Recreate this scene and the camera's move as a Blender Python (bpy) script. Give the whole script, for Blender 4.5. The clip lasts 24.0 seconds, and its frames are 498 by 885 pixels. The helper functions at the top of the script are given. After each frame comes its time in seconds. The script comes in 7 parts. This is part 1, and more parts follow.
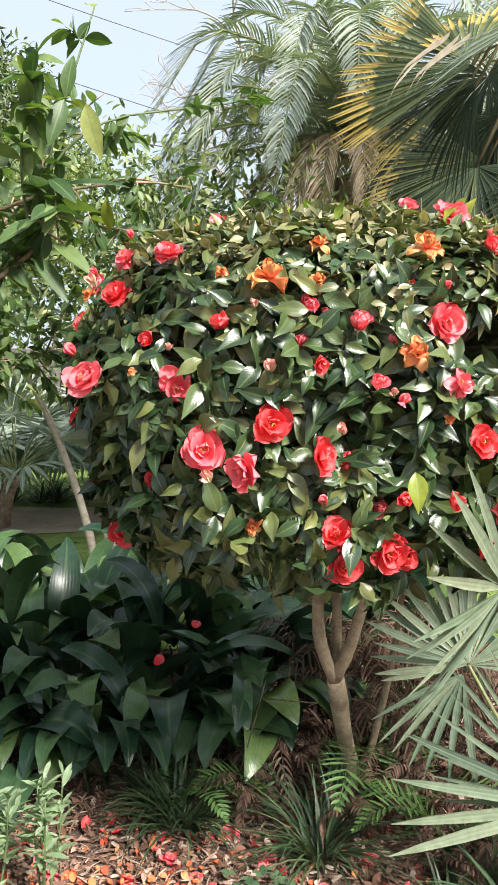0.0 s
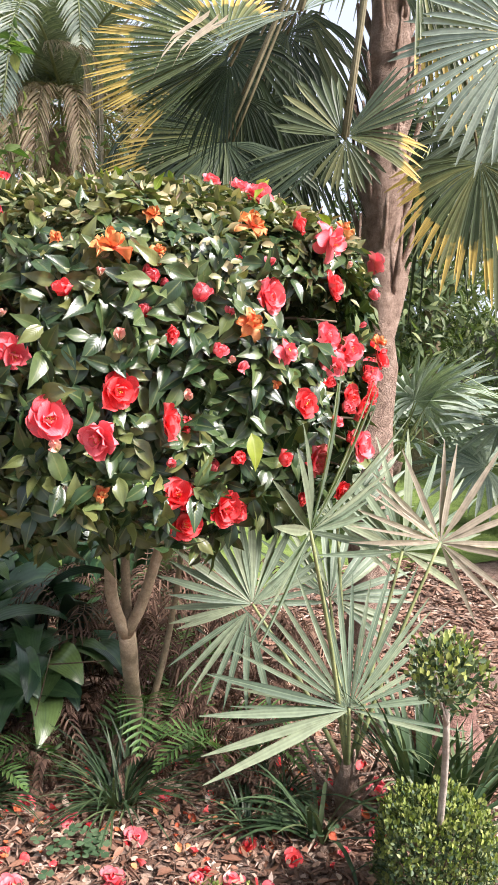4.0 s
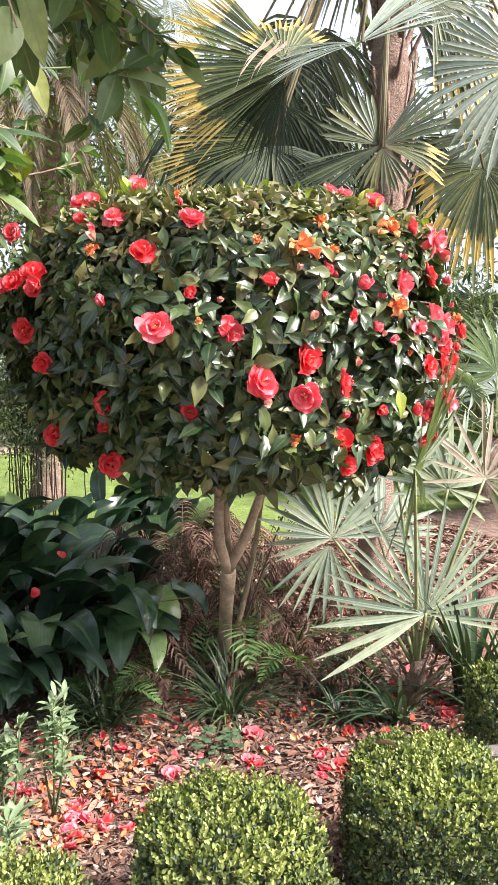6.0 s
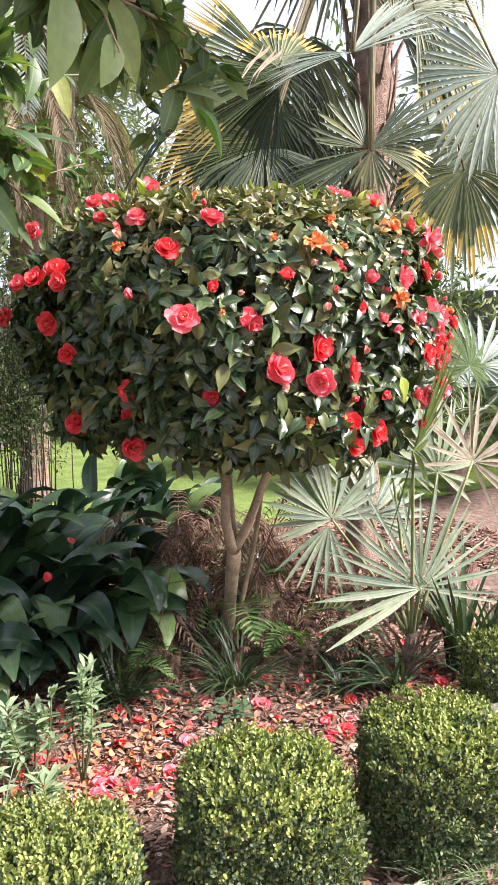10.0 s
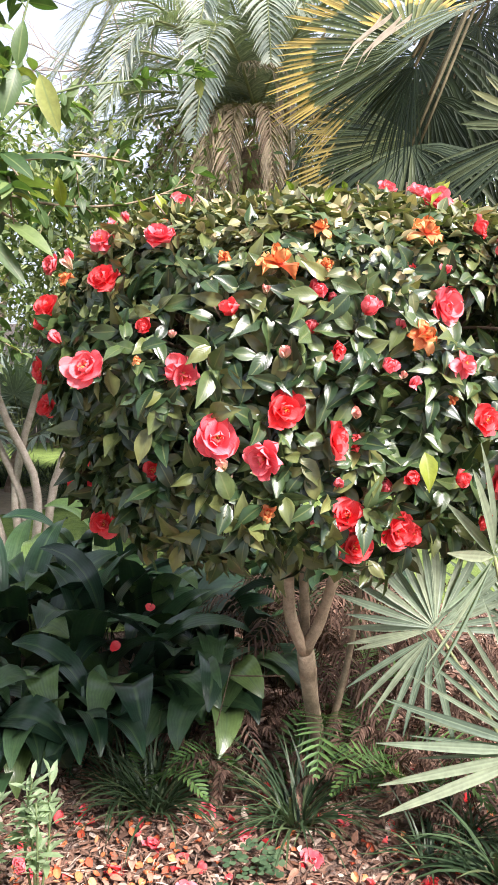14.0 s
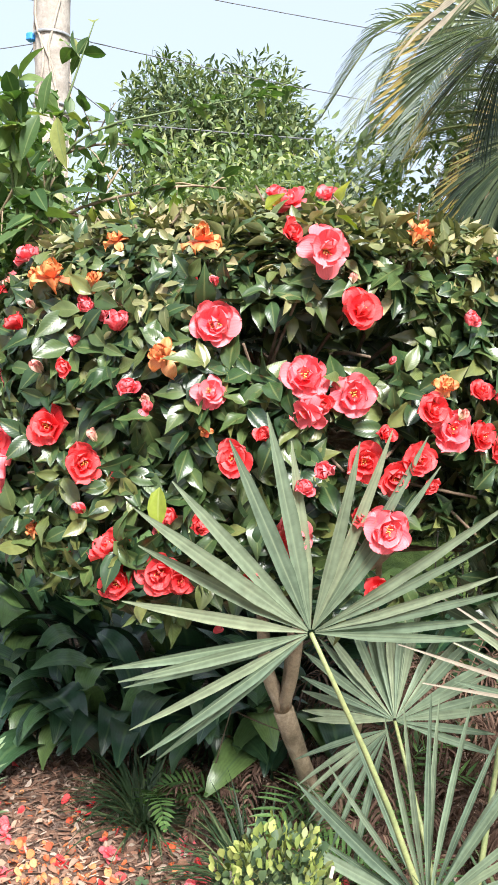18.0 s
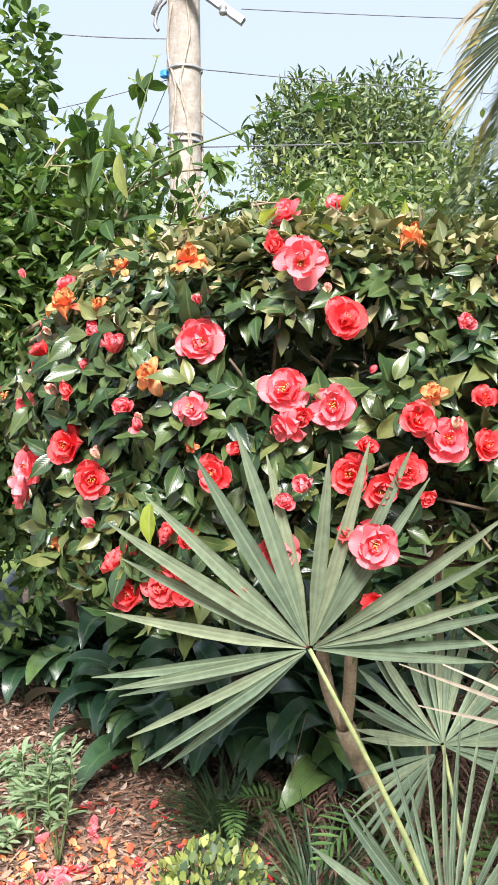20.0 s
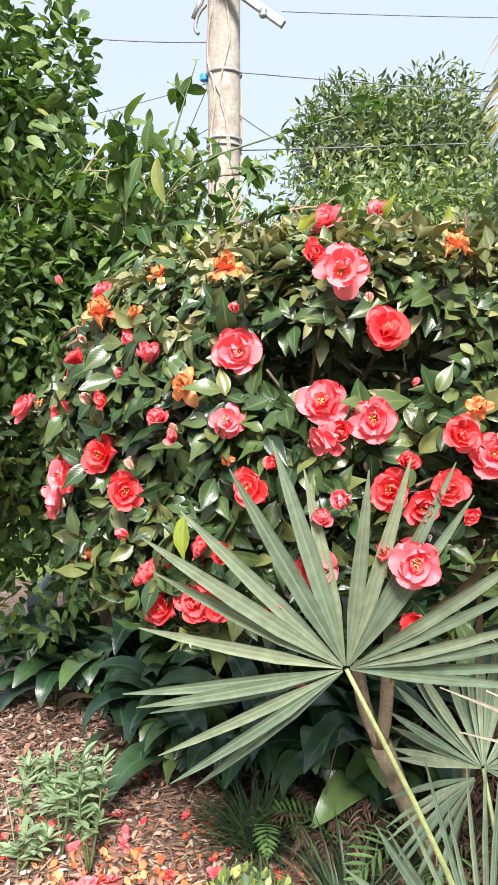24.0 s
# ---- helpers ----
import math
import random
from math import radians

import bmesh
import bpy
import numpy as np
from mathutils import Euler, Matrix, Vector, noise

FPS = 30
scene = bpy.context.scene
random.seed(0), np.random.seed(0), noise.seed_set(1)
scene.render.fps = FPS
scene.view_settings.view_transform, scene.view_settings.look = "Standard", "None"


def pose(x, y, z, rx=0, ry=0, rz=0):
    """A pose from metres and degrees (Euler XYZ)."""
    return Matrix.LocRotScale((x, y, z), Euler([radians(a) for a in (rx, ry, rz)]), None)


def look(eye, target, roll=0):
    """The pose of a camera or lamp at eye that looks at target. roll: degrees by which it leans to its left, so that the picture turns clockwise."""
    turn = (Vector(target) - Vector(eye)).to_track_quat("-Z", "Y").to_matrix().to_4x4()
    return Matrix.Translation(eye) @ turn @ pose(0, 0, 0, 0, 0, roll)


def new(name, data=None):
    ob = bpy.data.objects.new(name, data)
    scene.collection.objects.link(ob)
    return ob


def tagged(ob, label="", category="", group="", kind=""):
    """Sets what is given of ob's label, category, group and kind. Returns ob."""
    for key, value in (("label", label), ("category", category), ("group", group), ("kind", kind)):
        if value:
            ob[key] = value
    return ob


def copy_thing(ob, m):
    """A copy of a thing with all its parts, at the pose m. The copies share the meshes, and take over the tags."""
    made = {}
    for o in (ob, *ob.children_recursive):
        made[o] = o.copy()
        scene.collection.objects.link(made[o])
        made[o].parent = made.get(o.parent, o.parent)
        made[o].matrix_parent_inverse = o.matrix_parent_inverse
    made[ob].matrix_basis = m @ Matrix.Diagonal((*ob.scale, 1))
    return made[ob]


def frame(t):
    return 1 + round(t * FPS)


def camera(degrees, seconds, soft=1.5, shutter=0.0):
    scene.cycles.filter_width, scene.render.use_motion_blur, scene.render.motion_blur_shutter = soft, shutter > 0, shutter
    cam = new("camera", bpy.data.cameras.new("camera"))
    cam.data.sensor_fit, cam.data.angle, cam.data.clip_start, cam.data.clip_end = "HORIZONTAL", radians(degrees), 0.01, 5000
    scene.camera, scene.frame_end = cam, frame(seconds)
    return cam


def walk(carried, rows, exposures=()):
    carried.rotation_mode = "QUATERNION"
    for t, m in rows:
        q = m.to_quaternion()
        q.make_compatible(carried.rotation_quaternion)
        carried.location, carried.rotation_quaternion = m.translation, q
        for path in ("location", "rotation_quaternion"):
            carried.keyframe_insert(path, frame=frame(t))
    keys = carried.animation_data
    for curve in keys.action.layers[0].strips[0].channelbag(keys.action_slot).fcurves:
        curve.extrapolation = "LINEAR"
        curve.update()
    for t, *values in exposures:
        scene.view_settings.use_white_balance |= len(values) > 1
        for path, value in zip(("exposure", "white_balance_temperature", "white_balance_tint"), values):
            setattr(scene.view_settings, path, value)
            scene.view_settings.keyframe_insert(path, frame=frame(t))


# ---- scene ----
cam = camera(35.0, 24.0, 1.0)
PATH = [
    (0, (0.22, 0.074, 1.55), (0.243, 2.066, 1.374), 0.8),
    (0.5, (0.269, 0.063, 1.559), (0.347, 2.052, 1.365), 0.5),
    (1, (0.296, 0.047, 1.565), (0.415, 2.032, 1.355), 0.6),
    (1.5, (0.288, 0.038, 1.566), (0.476, 2.016, 1.345), 1.0),
    (2, (0.253, 0.049, 1.565), (0.522, 2.018, 1.337), 1.5),
    (2.5, (0.245, 0.06, 1.559), (0.534, 2.025, 1.319), 1.7),
    (4.5, (-0.426, 0.096, 1.569), (0.554, 1.818, 1.295), 0.9),
    (5, (-0.704, 0.14, 1.568), (0.338, 1.824, 1.286), 0.5),
    (5.5, (-0.88, 0.094, 1.565), (0.184, 1.762, 1.27), 0.7),
    (6, (-1.054, -0.014, 1.562), (0.028, 1.638, 1.246), 0.5),
    (6.5, (-1.209, 0.022, 1.546), (-0.087, 1.646, 1.226), 0.4),
    (7, (-1.317, 0.051, 1.549), (-0.181, 1.666, 1.232), 0.4),
    (7.5, (-1.284, 0.02, 1.548), (-0.169, 1.648, 1.224), 0.2),
    (8, (-1.262, -0.048, 1.545), (-0.217, 1.626, 1.22), -0.2),
    (8.5, (-1.276, -0.077, 1.542), (-0.17, 1.558, 1.221), 0.3),
    (9, (-1.296, -0.088, 1.545), (-0.171, 1.535, 1.228), 0.4),
    (9.5, (-1.292, -0.076, 1.54), (-0.142, 1.53, 1.225), 0.3),
    (10, (-1.287, -0.072, 1.538), (-0.13, 1.529, 1.222), 0.2),
    (10.5, (-1.29, -0.076, 1.544), (-0.143, 1.533, 1.232), 0.2),
    (12.5, (-0.823, 0.127, 1.584), (-0.035, 1.942, 1.294), 0.7),
    (13, (-0.554, 0.076, 1.583), (0.036, 1.968, 1.31), 0.1),
    (13.5, (-0.299, 0.073, 1.583), (0.148, 2.004, 1.322), -0.4),
    (14, (-0.077, 0.109, 1.586), (0.267, 2.062, 1.334), -0.4),
    (14.5, (0.145, 0.06, 1.582), (0.312, 2.037, 1.332), -0.9),
    (15, (0.32, 0.039, 1.581), (0.335, 2.024, 1.335), -0.9),
    (15.5, (0.474, 0.105, 1.583), (0.429, 2.093, 1.365), -0.3),
    (16, (0.687, 0.091, 1.582), (0.399, 2.059, 1.368), 0.3),
    (16.5, (0.854, 0.153, 1.56), (0.475, 2.105, 1.348), 0.2),
    (17, (0.985, 0.288, 1.559), (0.461, 2.208, 1.361), 0.5),
    (17.5, (1.129, 0.372, 1.563), (0.486, 2.256, 1.37), 1.0),
    (18, (1.31, 0.397, 1.581), (0.533, 2.23, 1.392), 2.3),
    (18.5, (1.389, 0.446, 1.577), (0.518, 2.236, 1.39), 2.0),
    (20.5, (1.678, 0.593, 1.593), (0.473, 2.181, 1.434), 0.0),
    (21, (1.694, 0.617, 1.591), (0.484, 2.202, 1.433), 0.4),
    (21.5, (1.676, 0.634, 1.585), (0.485, 2.233, 1.429), 0.7),
    (22, (1.675, 0.649, 1.582), (0.492, 2.255, 1.433), 0.7),
    (22.5, (1.667, 0.631, 1.587), (0.539, 2.277, 1.448), 0.5),
    (23, (1.658, 0.622, 1.601), (0.544, 2.277, 1.462), 0.4),
    (23.5, (1.642, 0.624, 1.599), (0.436, 2.214, 1.457), 0.2),
    (24, (1.598, 0.597, 1.607), (0.364, 2.163, 1.449), 0.2),
]
walk(cam, [(t, look(eye, target, roll)) for t, eye, target, roll in PATH],
     [(0, 1.22, 6450, 11), (1, 1.42, 6450, 13), (2.5, 1.46, 6450, 14), (4.5, 1.38, 6450, 19), (5, 1.4, 6450, 19), (6, 1.6, 6450, 21), (7, 1.74, 6450, 22), (8, 1.76, 6450, 23), (9, 1.6, 6450, 23), (10.5, 1.58, 6450, 22),
      (12.5, 1.92, 6400, 19), (13, 1.88, 6400, 19), (14, 1.56, 6400, 20), (15, 1.43, 6400, 17), (16, 1.36, 6350, 13), (17, 1.38, 6300, 12), (18, 1.3, 6250, 11), (20.5, 1.22, 6300, 12), (24, 1.2, 6350, 12)])

# ---- sky and sun: bright overcast ----
world = bpy.data.worlds.new("overcast_sky")
scene.world = world
world.use_nodes = True
wt = world.node_tree
wt.nodes.clear()
sky = wt.nodes.new("ShaderNodeTexSky")
sky.sky_type = "NISHITA"
sky.sun_disc = False
sky.sun_elevation, sky.sun_rotation = radians(43), radians(140)
sky.air_density, sky.dust_density, sky.ozone_density = 1.0, 4.0, 1.0
haze = wt.nodes.new("ShaderNodeRGB")
haze.outputs[0].default_value = (3.9, 4.4, 5.0, 1)
veil = wt.nodes.new("ShaderNodeMixRGB")
veil.inputs[0].default_value = 0.8
wbg = wt.nodes.new("ShaderNodeBackground")
wbg.inputs[1].default_value = 0.1
wout = wt.nodes.new("ShaderNodeOutputWorld")
wt.links.new(sky.outputs[0], veil.inputs[1])
wt.links.new(haze.outputs[0], veil.inputs[2])
wt.links.new(veil.outputs[0], wbg.inputs[0])
wt.links.new(wbg.outputs[0], wout.inputs[0])

sun_data = bpy.data.lights.new("sun", "SUN")
sun_data.energy, sun_data.angle, sun_data.color = 4.6, radians(16), (1.0, 0.96, 0.9)
sun = new("sun", sun_data)
sun.matrix_world = look((5.7, -3.9, 8.8), (0.5, 2.5, 1))

rng = np.random.default_rng(7)
UP = np.array([0.0, 0.0, 1.0])


# ---- materials ----
def shader(name):
    m = bpy.data.materials.new(name)
    m.use_nodes = True
    nt = m.node_tree
    return m, nt, nt.nodes["Principled BSDF"], nt.nodes["Material Output"]


def ramp(nt, stops, src):
    r = nt.nodes.new("ShaderNodeValToRGB")
    e = r.color_ramp.elements
    while len(e) < len(stops):
        e.new(0.5)
    for k, (p, c) in enumerate(stops):
        e[k].position, e[k].color = p, (*c, 1)
    nt.links.new(src, r.inputs[0])
    return r.outputs[0]


def math_node(nt, op, a, b=None, c=None):
    n = nt.nodes.new("ShaderNodeMath")
    n.operation = op
    for k, v in enumerate((a, b, c)):
        if v is None:
            continue
        if isinstance(v, (int, float)):
            n.inputs[k].default_value = v
        else:
            nt.links.new(v, n.inputs[k])
    return n.outputs[0]


def mix_col(nt, kind, fac, a, b):
    n = nt.nodes.new("ShaderNodeMixRGB")
    n.blend_type = kind
    for k, v in enumerate((fac, a, b)):
        if isinstance(v, (int, float)):
            n.inputs[k].default_value = v
        elif isinstance(v, tuple):
            n.inputs[k].default_value = (*v, 1)
        else:
            nt.links.new(v, n.inputs[k])
    return n.outputs[0]


def piece_random(nt):
    """A number of its own for each loose piece or joined island."""
    a = nt.nodes.new("ShaderNodeObjectInfo").outputs["Random"]
    b = nt.nodes.new("ShaderNodeNewGeometry").outputs["Random Per Island"]
    return math_node(nt, "FRACT", math_node(nt, "ADD", a, b))


def noise_tex(nt, scale, detail=4, rough=0.6, coord="Object"):
    tc = nt.nodes.new("ShaderNodeTexCoord")
    n = nt.nodes.new("ShaderNodeTexNoise")
    n.inputs["Scale"].default_value, n.inputs["Detail"].default_value, n.inputs["Roughness"].default_value = scale, detail, rough
    nt.links.new(tc.outputs[coord], n.inputs["Vector"])
    return n.outputs["Fac"]


def bump(nt, p, height, strength, dist):
    b = nt.nodes.new("ShaderNodeBump")
    b.inputs["Strength"].default_value, b.inputs["Distance"].default_value = strength, dist
    nt.links.new(height, b.inputs["Height"])
    nt.links.new(b.outputs[0], p.inputs["Normal"])


def leaf_material(name, stops, rough=0.4, spec=0.5, glow=0.15, veins=0.0, rib=None, tip=None, stripes=0, coat=0.0):
    """A leaf: its colour differs from leaf to leaf, with a midrib, veins or a coloured tip along its own length."""
    m, nt, p, out = shader(name)
    col = ramp(nt, stops, piece_random(nt))
    blot = noise_tex(nt, 34.0, 3)
    col = mix_col(nt, "MULTIPLY", 0.55, col, ramp(nt, [(0.3, (0.55, 0.55, 0.5)), (0.7, (1.25, 1.25, 1.2))], blot))
    uv = nt.nodes.new("ShaderNodeUVMap")
    sep = nt.nodes.new("ShaderNodeSeparateXYZ")
    nt.links.new(uv.outputs[0], sep.inputs[0])
    u, v = sep.outputs[0], sep.outputs[1]
    off = math_node(nt, "ABSOLUTE", math_node(nt, "SUBTRACT", u, 0.5))
    if tip:
        edge = math_node(nt, "ADD", v, math_node(nt, "MULTIPLY", noise_tex(nt, 9.0, 3), 0.5))
        col = mix_col(nt, "MIX", ramp(nt, [(tip[1], (0, 0, 0)), (tip[2], (1, 1, 1))], edge), col, tip[0])
    if rib:
        col = mix_col(nt, "MIX", ramp(nt, [(0.0, (0.8, 0.8, 0.8)), (0.07, (0, 0, 0))], off), col, rib)
    if stripes:
        wave = math_node(nt, "SINE", math_node(nt, "MULTIPLY", u, float(stripes)))
        col = mix_col(nt, "MULTIPLY", 0.35, col, ramp(nt, [(0.0, (0.7, 0.7, 0.7)), (1.0, (1.15, 1.15, 1.15))], math_node(nt, "MULTIPLY_ADD", wave, 0.5, 0.5)))
    nt.links.new(col, p.inputs["Base Color"])
    p.inputs["Roughness"].default_value = rough
    p.inputs["Specular IOR Level"].default_value = spec
    p.inputs["Coat Weight"].default_value, p.inputs["Coat Roughness"].default_value = coat, 0.26
    if veins:
        lines = math_node(nt, "SINE", math_node(nt, "MULTIPLY", math_node(nt, "SUBTRACT", v, math_node(nt, "MULTIPLY", off, 0.5)), 70.0))
        bump(nt, p, math_node(nt, "ADD", math_node(nt, "MULTIPLY", lines, 0.15), blot), veins, 0.004)
    elif stripes:
        bump(nt, p, math_node(nt, "SINE", math_node(nt, "MULTIPLY", u, float(stripes))), 0.1, 0.002)
    if glow:
        tr = nt.nodes.new("ShaderNodeBsdfTranslucent")
        nt.links.new(mix_col(nt, "MULTIPLY", 1.0, col, (1.6, 1.9, 0.7)), tr.inputs[0])
        mx = nt.nodes.new("ShaderNodeMixShader")
        mx.inputs[0].default_value = glow
        nt.links.new(p.outputs[0], mx.inputs[1])
        nt.links.new(tr.outputs[0], mx.inputs[2])
        nt.links.new(mx.outputs[0], out.inputs[0])
    return m


def plain_material(name, stops, scale=12.0, rough=0.8, relief=0.4, dist=0.01, spec=0.3, per_piece=False, metal=0.0):
    """A rough solid surface: two scales of noise, or a colour for each piece."""
    m, nt, p, out = shader(name)
    fine = noise_tex(nt, scale * 6, 6, 0.7)
    if per_piece:
        col = ramp(nt, stops, piece_random(nt))
    else:
        col = ramp(nt, stops, noise_tex(nt, scale, 5, 0.65))
    col = mix_col(nt, "MULTIPLY", 0.6, col, ramp(nt, [(0.3, (0.6, 0.6, 0.6)), (0.7, (1.25, 1.25, 1.25))], fine))
    nt.links.new(col, p.inputs["Base Color"])
    p.inputs["Roughness"].default_value, p.inputs["Specular IOR Level"].default_value, p.inputs["Metallic"].default_value = rough, spec, metal
    bump(nt, p, fine, relief, dist)
    return m


def petal_material(name, stops, edge=None):
    m, nt, p, out = shader(name)
    col = ramp(nt, stops, piece_random(nt))
    uv = nt.nodes.new("ShaderNodeUVMap")
    sep = nt.nodes.new("ShaderNodeSeparateXYZ")
    nt.links.new(uv.outputs[0], sep.inputs[0])
    streak = math_node(nt, "SINE", math_node(nt, "MULTIPLY", sep.outputs[0], 60.0))
    col = mix_col(nt, "MULTIPLY", 0.25, col, ramp(nt, [(0.0, (0.8, 0.75, 0.75)), (1.0, (1.1, 1.1, 1.1))], math_node(nt, "MULTIPLY_ADD", streak, 0.5, 0.5)))
    if edge:
        col = mix_col(nt, "MIX", ramp(nt, [(0.5, (0, 0, 0)), (1.15, (0.7, 0.7, 0.7))], math_node(nt, "MULTIPLY", sep.outputs[1], math_node(nt, "ADD", noise_tex(nt, 60.0, 3), 0.5))), col, edge)
    nt.links.new(col, p.inputs["Base Color"])
    p.inputs["Roughness"].default_value, p.inputs["Specular IOR Level"].default_value = 0.5, 0.35
    bump(nt, p, streak, 0.15, 0.001)
    tr = nt.nodes.new("ShaderNodeBsdfTranslucent")
    nt.links.new(col, tr.inputs[0])
    mx = nt.nodes.new("ShaderNodeMixShader")
    mx.inputs[0].default_value = 0.18
    nt.links.new(p.outputs[0], mx.inputs[1])
    nt.links.new(tr.outputs[0], mx.inputs[2])
    nt.links.new(mx.outputs[0], out.inputs[0])
    return m


M_CAM = leaf_material("camellia_leaf", [(0.0, (0.014, 0.034, 0.014)), (0.4, (0.034, 0.068, 0.023)), (0.75, (0.075, 0.112, 0.035)), (1.0, (0.16, 0.17, 0.055))], 0.34, 0.5, 0.05, 0.1, (0.13, 0.155, 0.055), coat=0.15)
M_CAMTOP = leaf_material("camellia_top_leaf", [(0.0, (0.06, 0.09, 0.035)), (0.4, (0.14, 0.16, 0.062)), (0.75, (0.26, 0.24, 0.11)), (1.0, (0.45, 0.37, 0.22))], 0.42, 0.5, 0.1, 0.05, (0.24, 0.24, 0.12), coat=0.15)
M_CAMNEW = leaf_material("camellia_new_leaf", [(0.0, (0.16, 0.24, 0.03)), (1.0, (0.3, 0.32, 0.04))], 0.35, 0.5, 0.2, 0.08, (0.3, 0.34, 0.1))
M_ASP = leaf_material("aspidistra_leaf", [(0.0, (0.014, 0.04, 0.024)), (0.5, (0.032, 0.076, 0.038)), (0.85, (0.075, 0.145, 0.055)), (1.0, (0.15, 0.23, 0.07))], 0.32, 0.5, 0.05, 0.0, (0.1, 0.165, 0.065), None, 60, coat=0.2)
M_SABAL = leaf_material("palmetto_leaf", [(0.0, (0.125, 0.175, 0.12)), (0.6, (0.178, 0.234, 0.158)), (1.0, (0.26, 0.3, 0.195))], 0.5, 0.35, 0.14, 0.0, (0.25, 0.305, 0.19), ((0.4, 0.38, 0.27), 1.3, 1.45), 18)
M_SABALDRY = leaf_material("dry_palmetto_leaf", [(0.0, (0.26, 0.22, 0.17)), (1.0, (0.42, 0.37, 0.29))], 0.6, 0.3, 0.15, 0.0, None, None, 18)
# The shade on the palm's lower leaves is painted into this dark green.
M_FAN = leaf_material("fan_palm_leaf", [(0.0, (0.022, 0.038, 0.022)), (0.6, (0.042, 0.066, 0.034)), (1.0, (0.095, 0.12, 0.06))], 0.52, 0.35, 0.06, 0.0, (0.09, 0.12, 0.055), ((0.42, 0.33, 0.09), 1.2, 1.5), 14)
M_FANYEL = leaf_material("yellowing_fan_palm_leaf", [(0.0, (0.045, 0.072, 0.03)), (0.6, (0.085, 0.115, 0.045)), (1.0, (0.19, 0.2, 0.075))], 0.5, 0.35, 0.1, 0.0, (0.17, 0.19, 0.08), ((0.52, 0.38, 0.1), 0.95, 1.35), 14)
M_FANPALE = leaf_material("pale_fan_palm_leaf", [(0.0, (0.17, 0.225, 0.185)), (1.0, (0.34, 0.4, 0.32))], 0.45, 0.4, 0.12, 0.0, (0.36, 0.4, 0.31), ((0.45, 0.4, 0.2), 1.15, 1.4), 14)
# Brighter copy of the green, for fan leaves that catch the light.
M_FANLIT = leaf_material("lit_fan_palm_leaf", [(0.0, (0.05, 0.075, 0.036)), (0.6, (0.095, 0.12, 0.055)), (1.0, (0.17, 0.18, 0.08))], 0.5, 0.4, 0.1, 0.0, (0.15, 0.17, 0.08), ((0.48, 0.38, 0.13), 1.1, 1.45), 14)
M_DATE = leaf_material("date_palm_leaf", [(0.0, (0.16, 0.2, 0.155)), (0.6, (0.255, 0.295, 0.235)), (1.0, (0.38, 0.41, 0.33))], 0.55, 0.3, 0.12)
M_DRYFROND = leaf_material("dry_frond", [(0.0, (0.2, 0.14, 0.1)), (1.0, (0.42, 0.34, 0.24))], 0.7, 0.3, 0.15)
M_BLEACHED = leaf_material("bleached_frond", [(0.0, (0.4, 0.34, 0.29)), (1.0, (0.62, 0.56, 0.49))], 0.7, 0.3, 0.1)
M_FERN = leaf_material("fern_leaf", [(0.0, (0.06, 0.13, 0.04)), (1.0, (0.15, 0.26, 0.08))], 0.5, 0.4, 0.25)
M_FERNDRY = leaf_material("dead_fern", [(0.0, (0.07, 0.04, 0.03)), (0.6, (0.135, 0.08, 0.058)), (1.0, (0.22, 0.14, 0.1))], 0.8, 0.2, 0.08)
M_LIRI = leaf_material("lily_turf_blade", [(0.0, (0.025, 0.05, 0.022)), (0.7, (0.05, 0.09, 0.04)), (1.0, (0.13, 0.165, 0.075))], 0.45, 0.4, 0.08)
M_SAGE = leaf_material("sage_leaf", [(0.0, (0.16, 0.24, 0.12)), (1.0, (0.3, 0.38, 0.24))], 0.65, 0.3, 0.2)
M_CLOVER = leaf_material("clover_leaf", [(0.0, (0.05, 0.1, 0.05)), (1.0, (0.11, 0.17, 0.09))], 0.55, 0.4, 0.12)
M_BOX = leaf_material("box_leaf", [(0.0, (0.035, 0.065, 0.032)), (0.5, (0.08, 0.12, 0.055)), (0.85, (0.15, 0.185, 0.08)), (1.0, (0.25, 0.27, 0.12))], 0.55, 0.3, 0.1)
M_BOXTIP = leaf_material("box_tip_leaf", [(0.0, (0.14, 0.19, 0.05)), (0.5, (0.235, 0.28, 0.075)), (1.0, (0.37, 0.39, 0.13))], 0.55, 0.3, 0.16)
M_CIT = leaf_material("citrus_leaf", [(0.0, (0.04, 0.085, 0.028)), (0.55, (0.088, 0.15, 0.048)), (0.93, (0.17, 0.235, 0.08)), (1.0, (0.34, 0.34, 0.1))], 0.46, 0.4, 0.25, 0.07, (0.16, 0.21, 0.08))
M_HEDGE = leaf_material("hedge_leaf", [(0.0, (0.07, 0.115, 0.048)), (0.5, (0.17, 0.225, 0.095)), (1.0, (0.38, 0.4, 0.2))], 0.45, 0.45, 0.28)
M_FAR = leaf_material("far_tree_leaf", [(0.0, (0.05, 0.085, 0.04)), (0.6, (0.13, 0.175, 0.075)), (1.0, (0.26, 0.29, 0.13))], 0.5, 0.4, 0.15)
# Near-black colour standing for deep shade inside the fan palm.
M_FANSHADE = leaf_material("shade_fan_palm_leaf", [(0.0, (0.015, 0.03, 0.015)), (1.0, (0.06, 0.09, 0.04))], 0.5, 0.4, 0.1)
M_BARK = plain_material("camellia_bark", [(0.3, (0.19, 0.145, 0.09)), (0.55, (0.33, 0.255, 0.165)), (0.75, (0.46, 0.37, 0.26))], 16.0, 0.85, 0.5, 0.006)
M_TWIG = plain_material("twig_bark", [(0.3, (0.1, 0.07, 0.045)), (0.7, (0.22, 0.16, 0.11))], 40.0, 0.85, 0.4, 0.003)
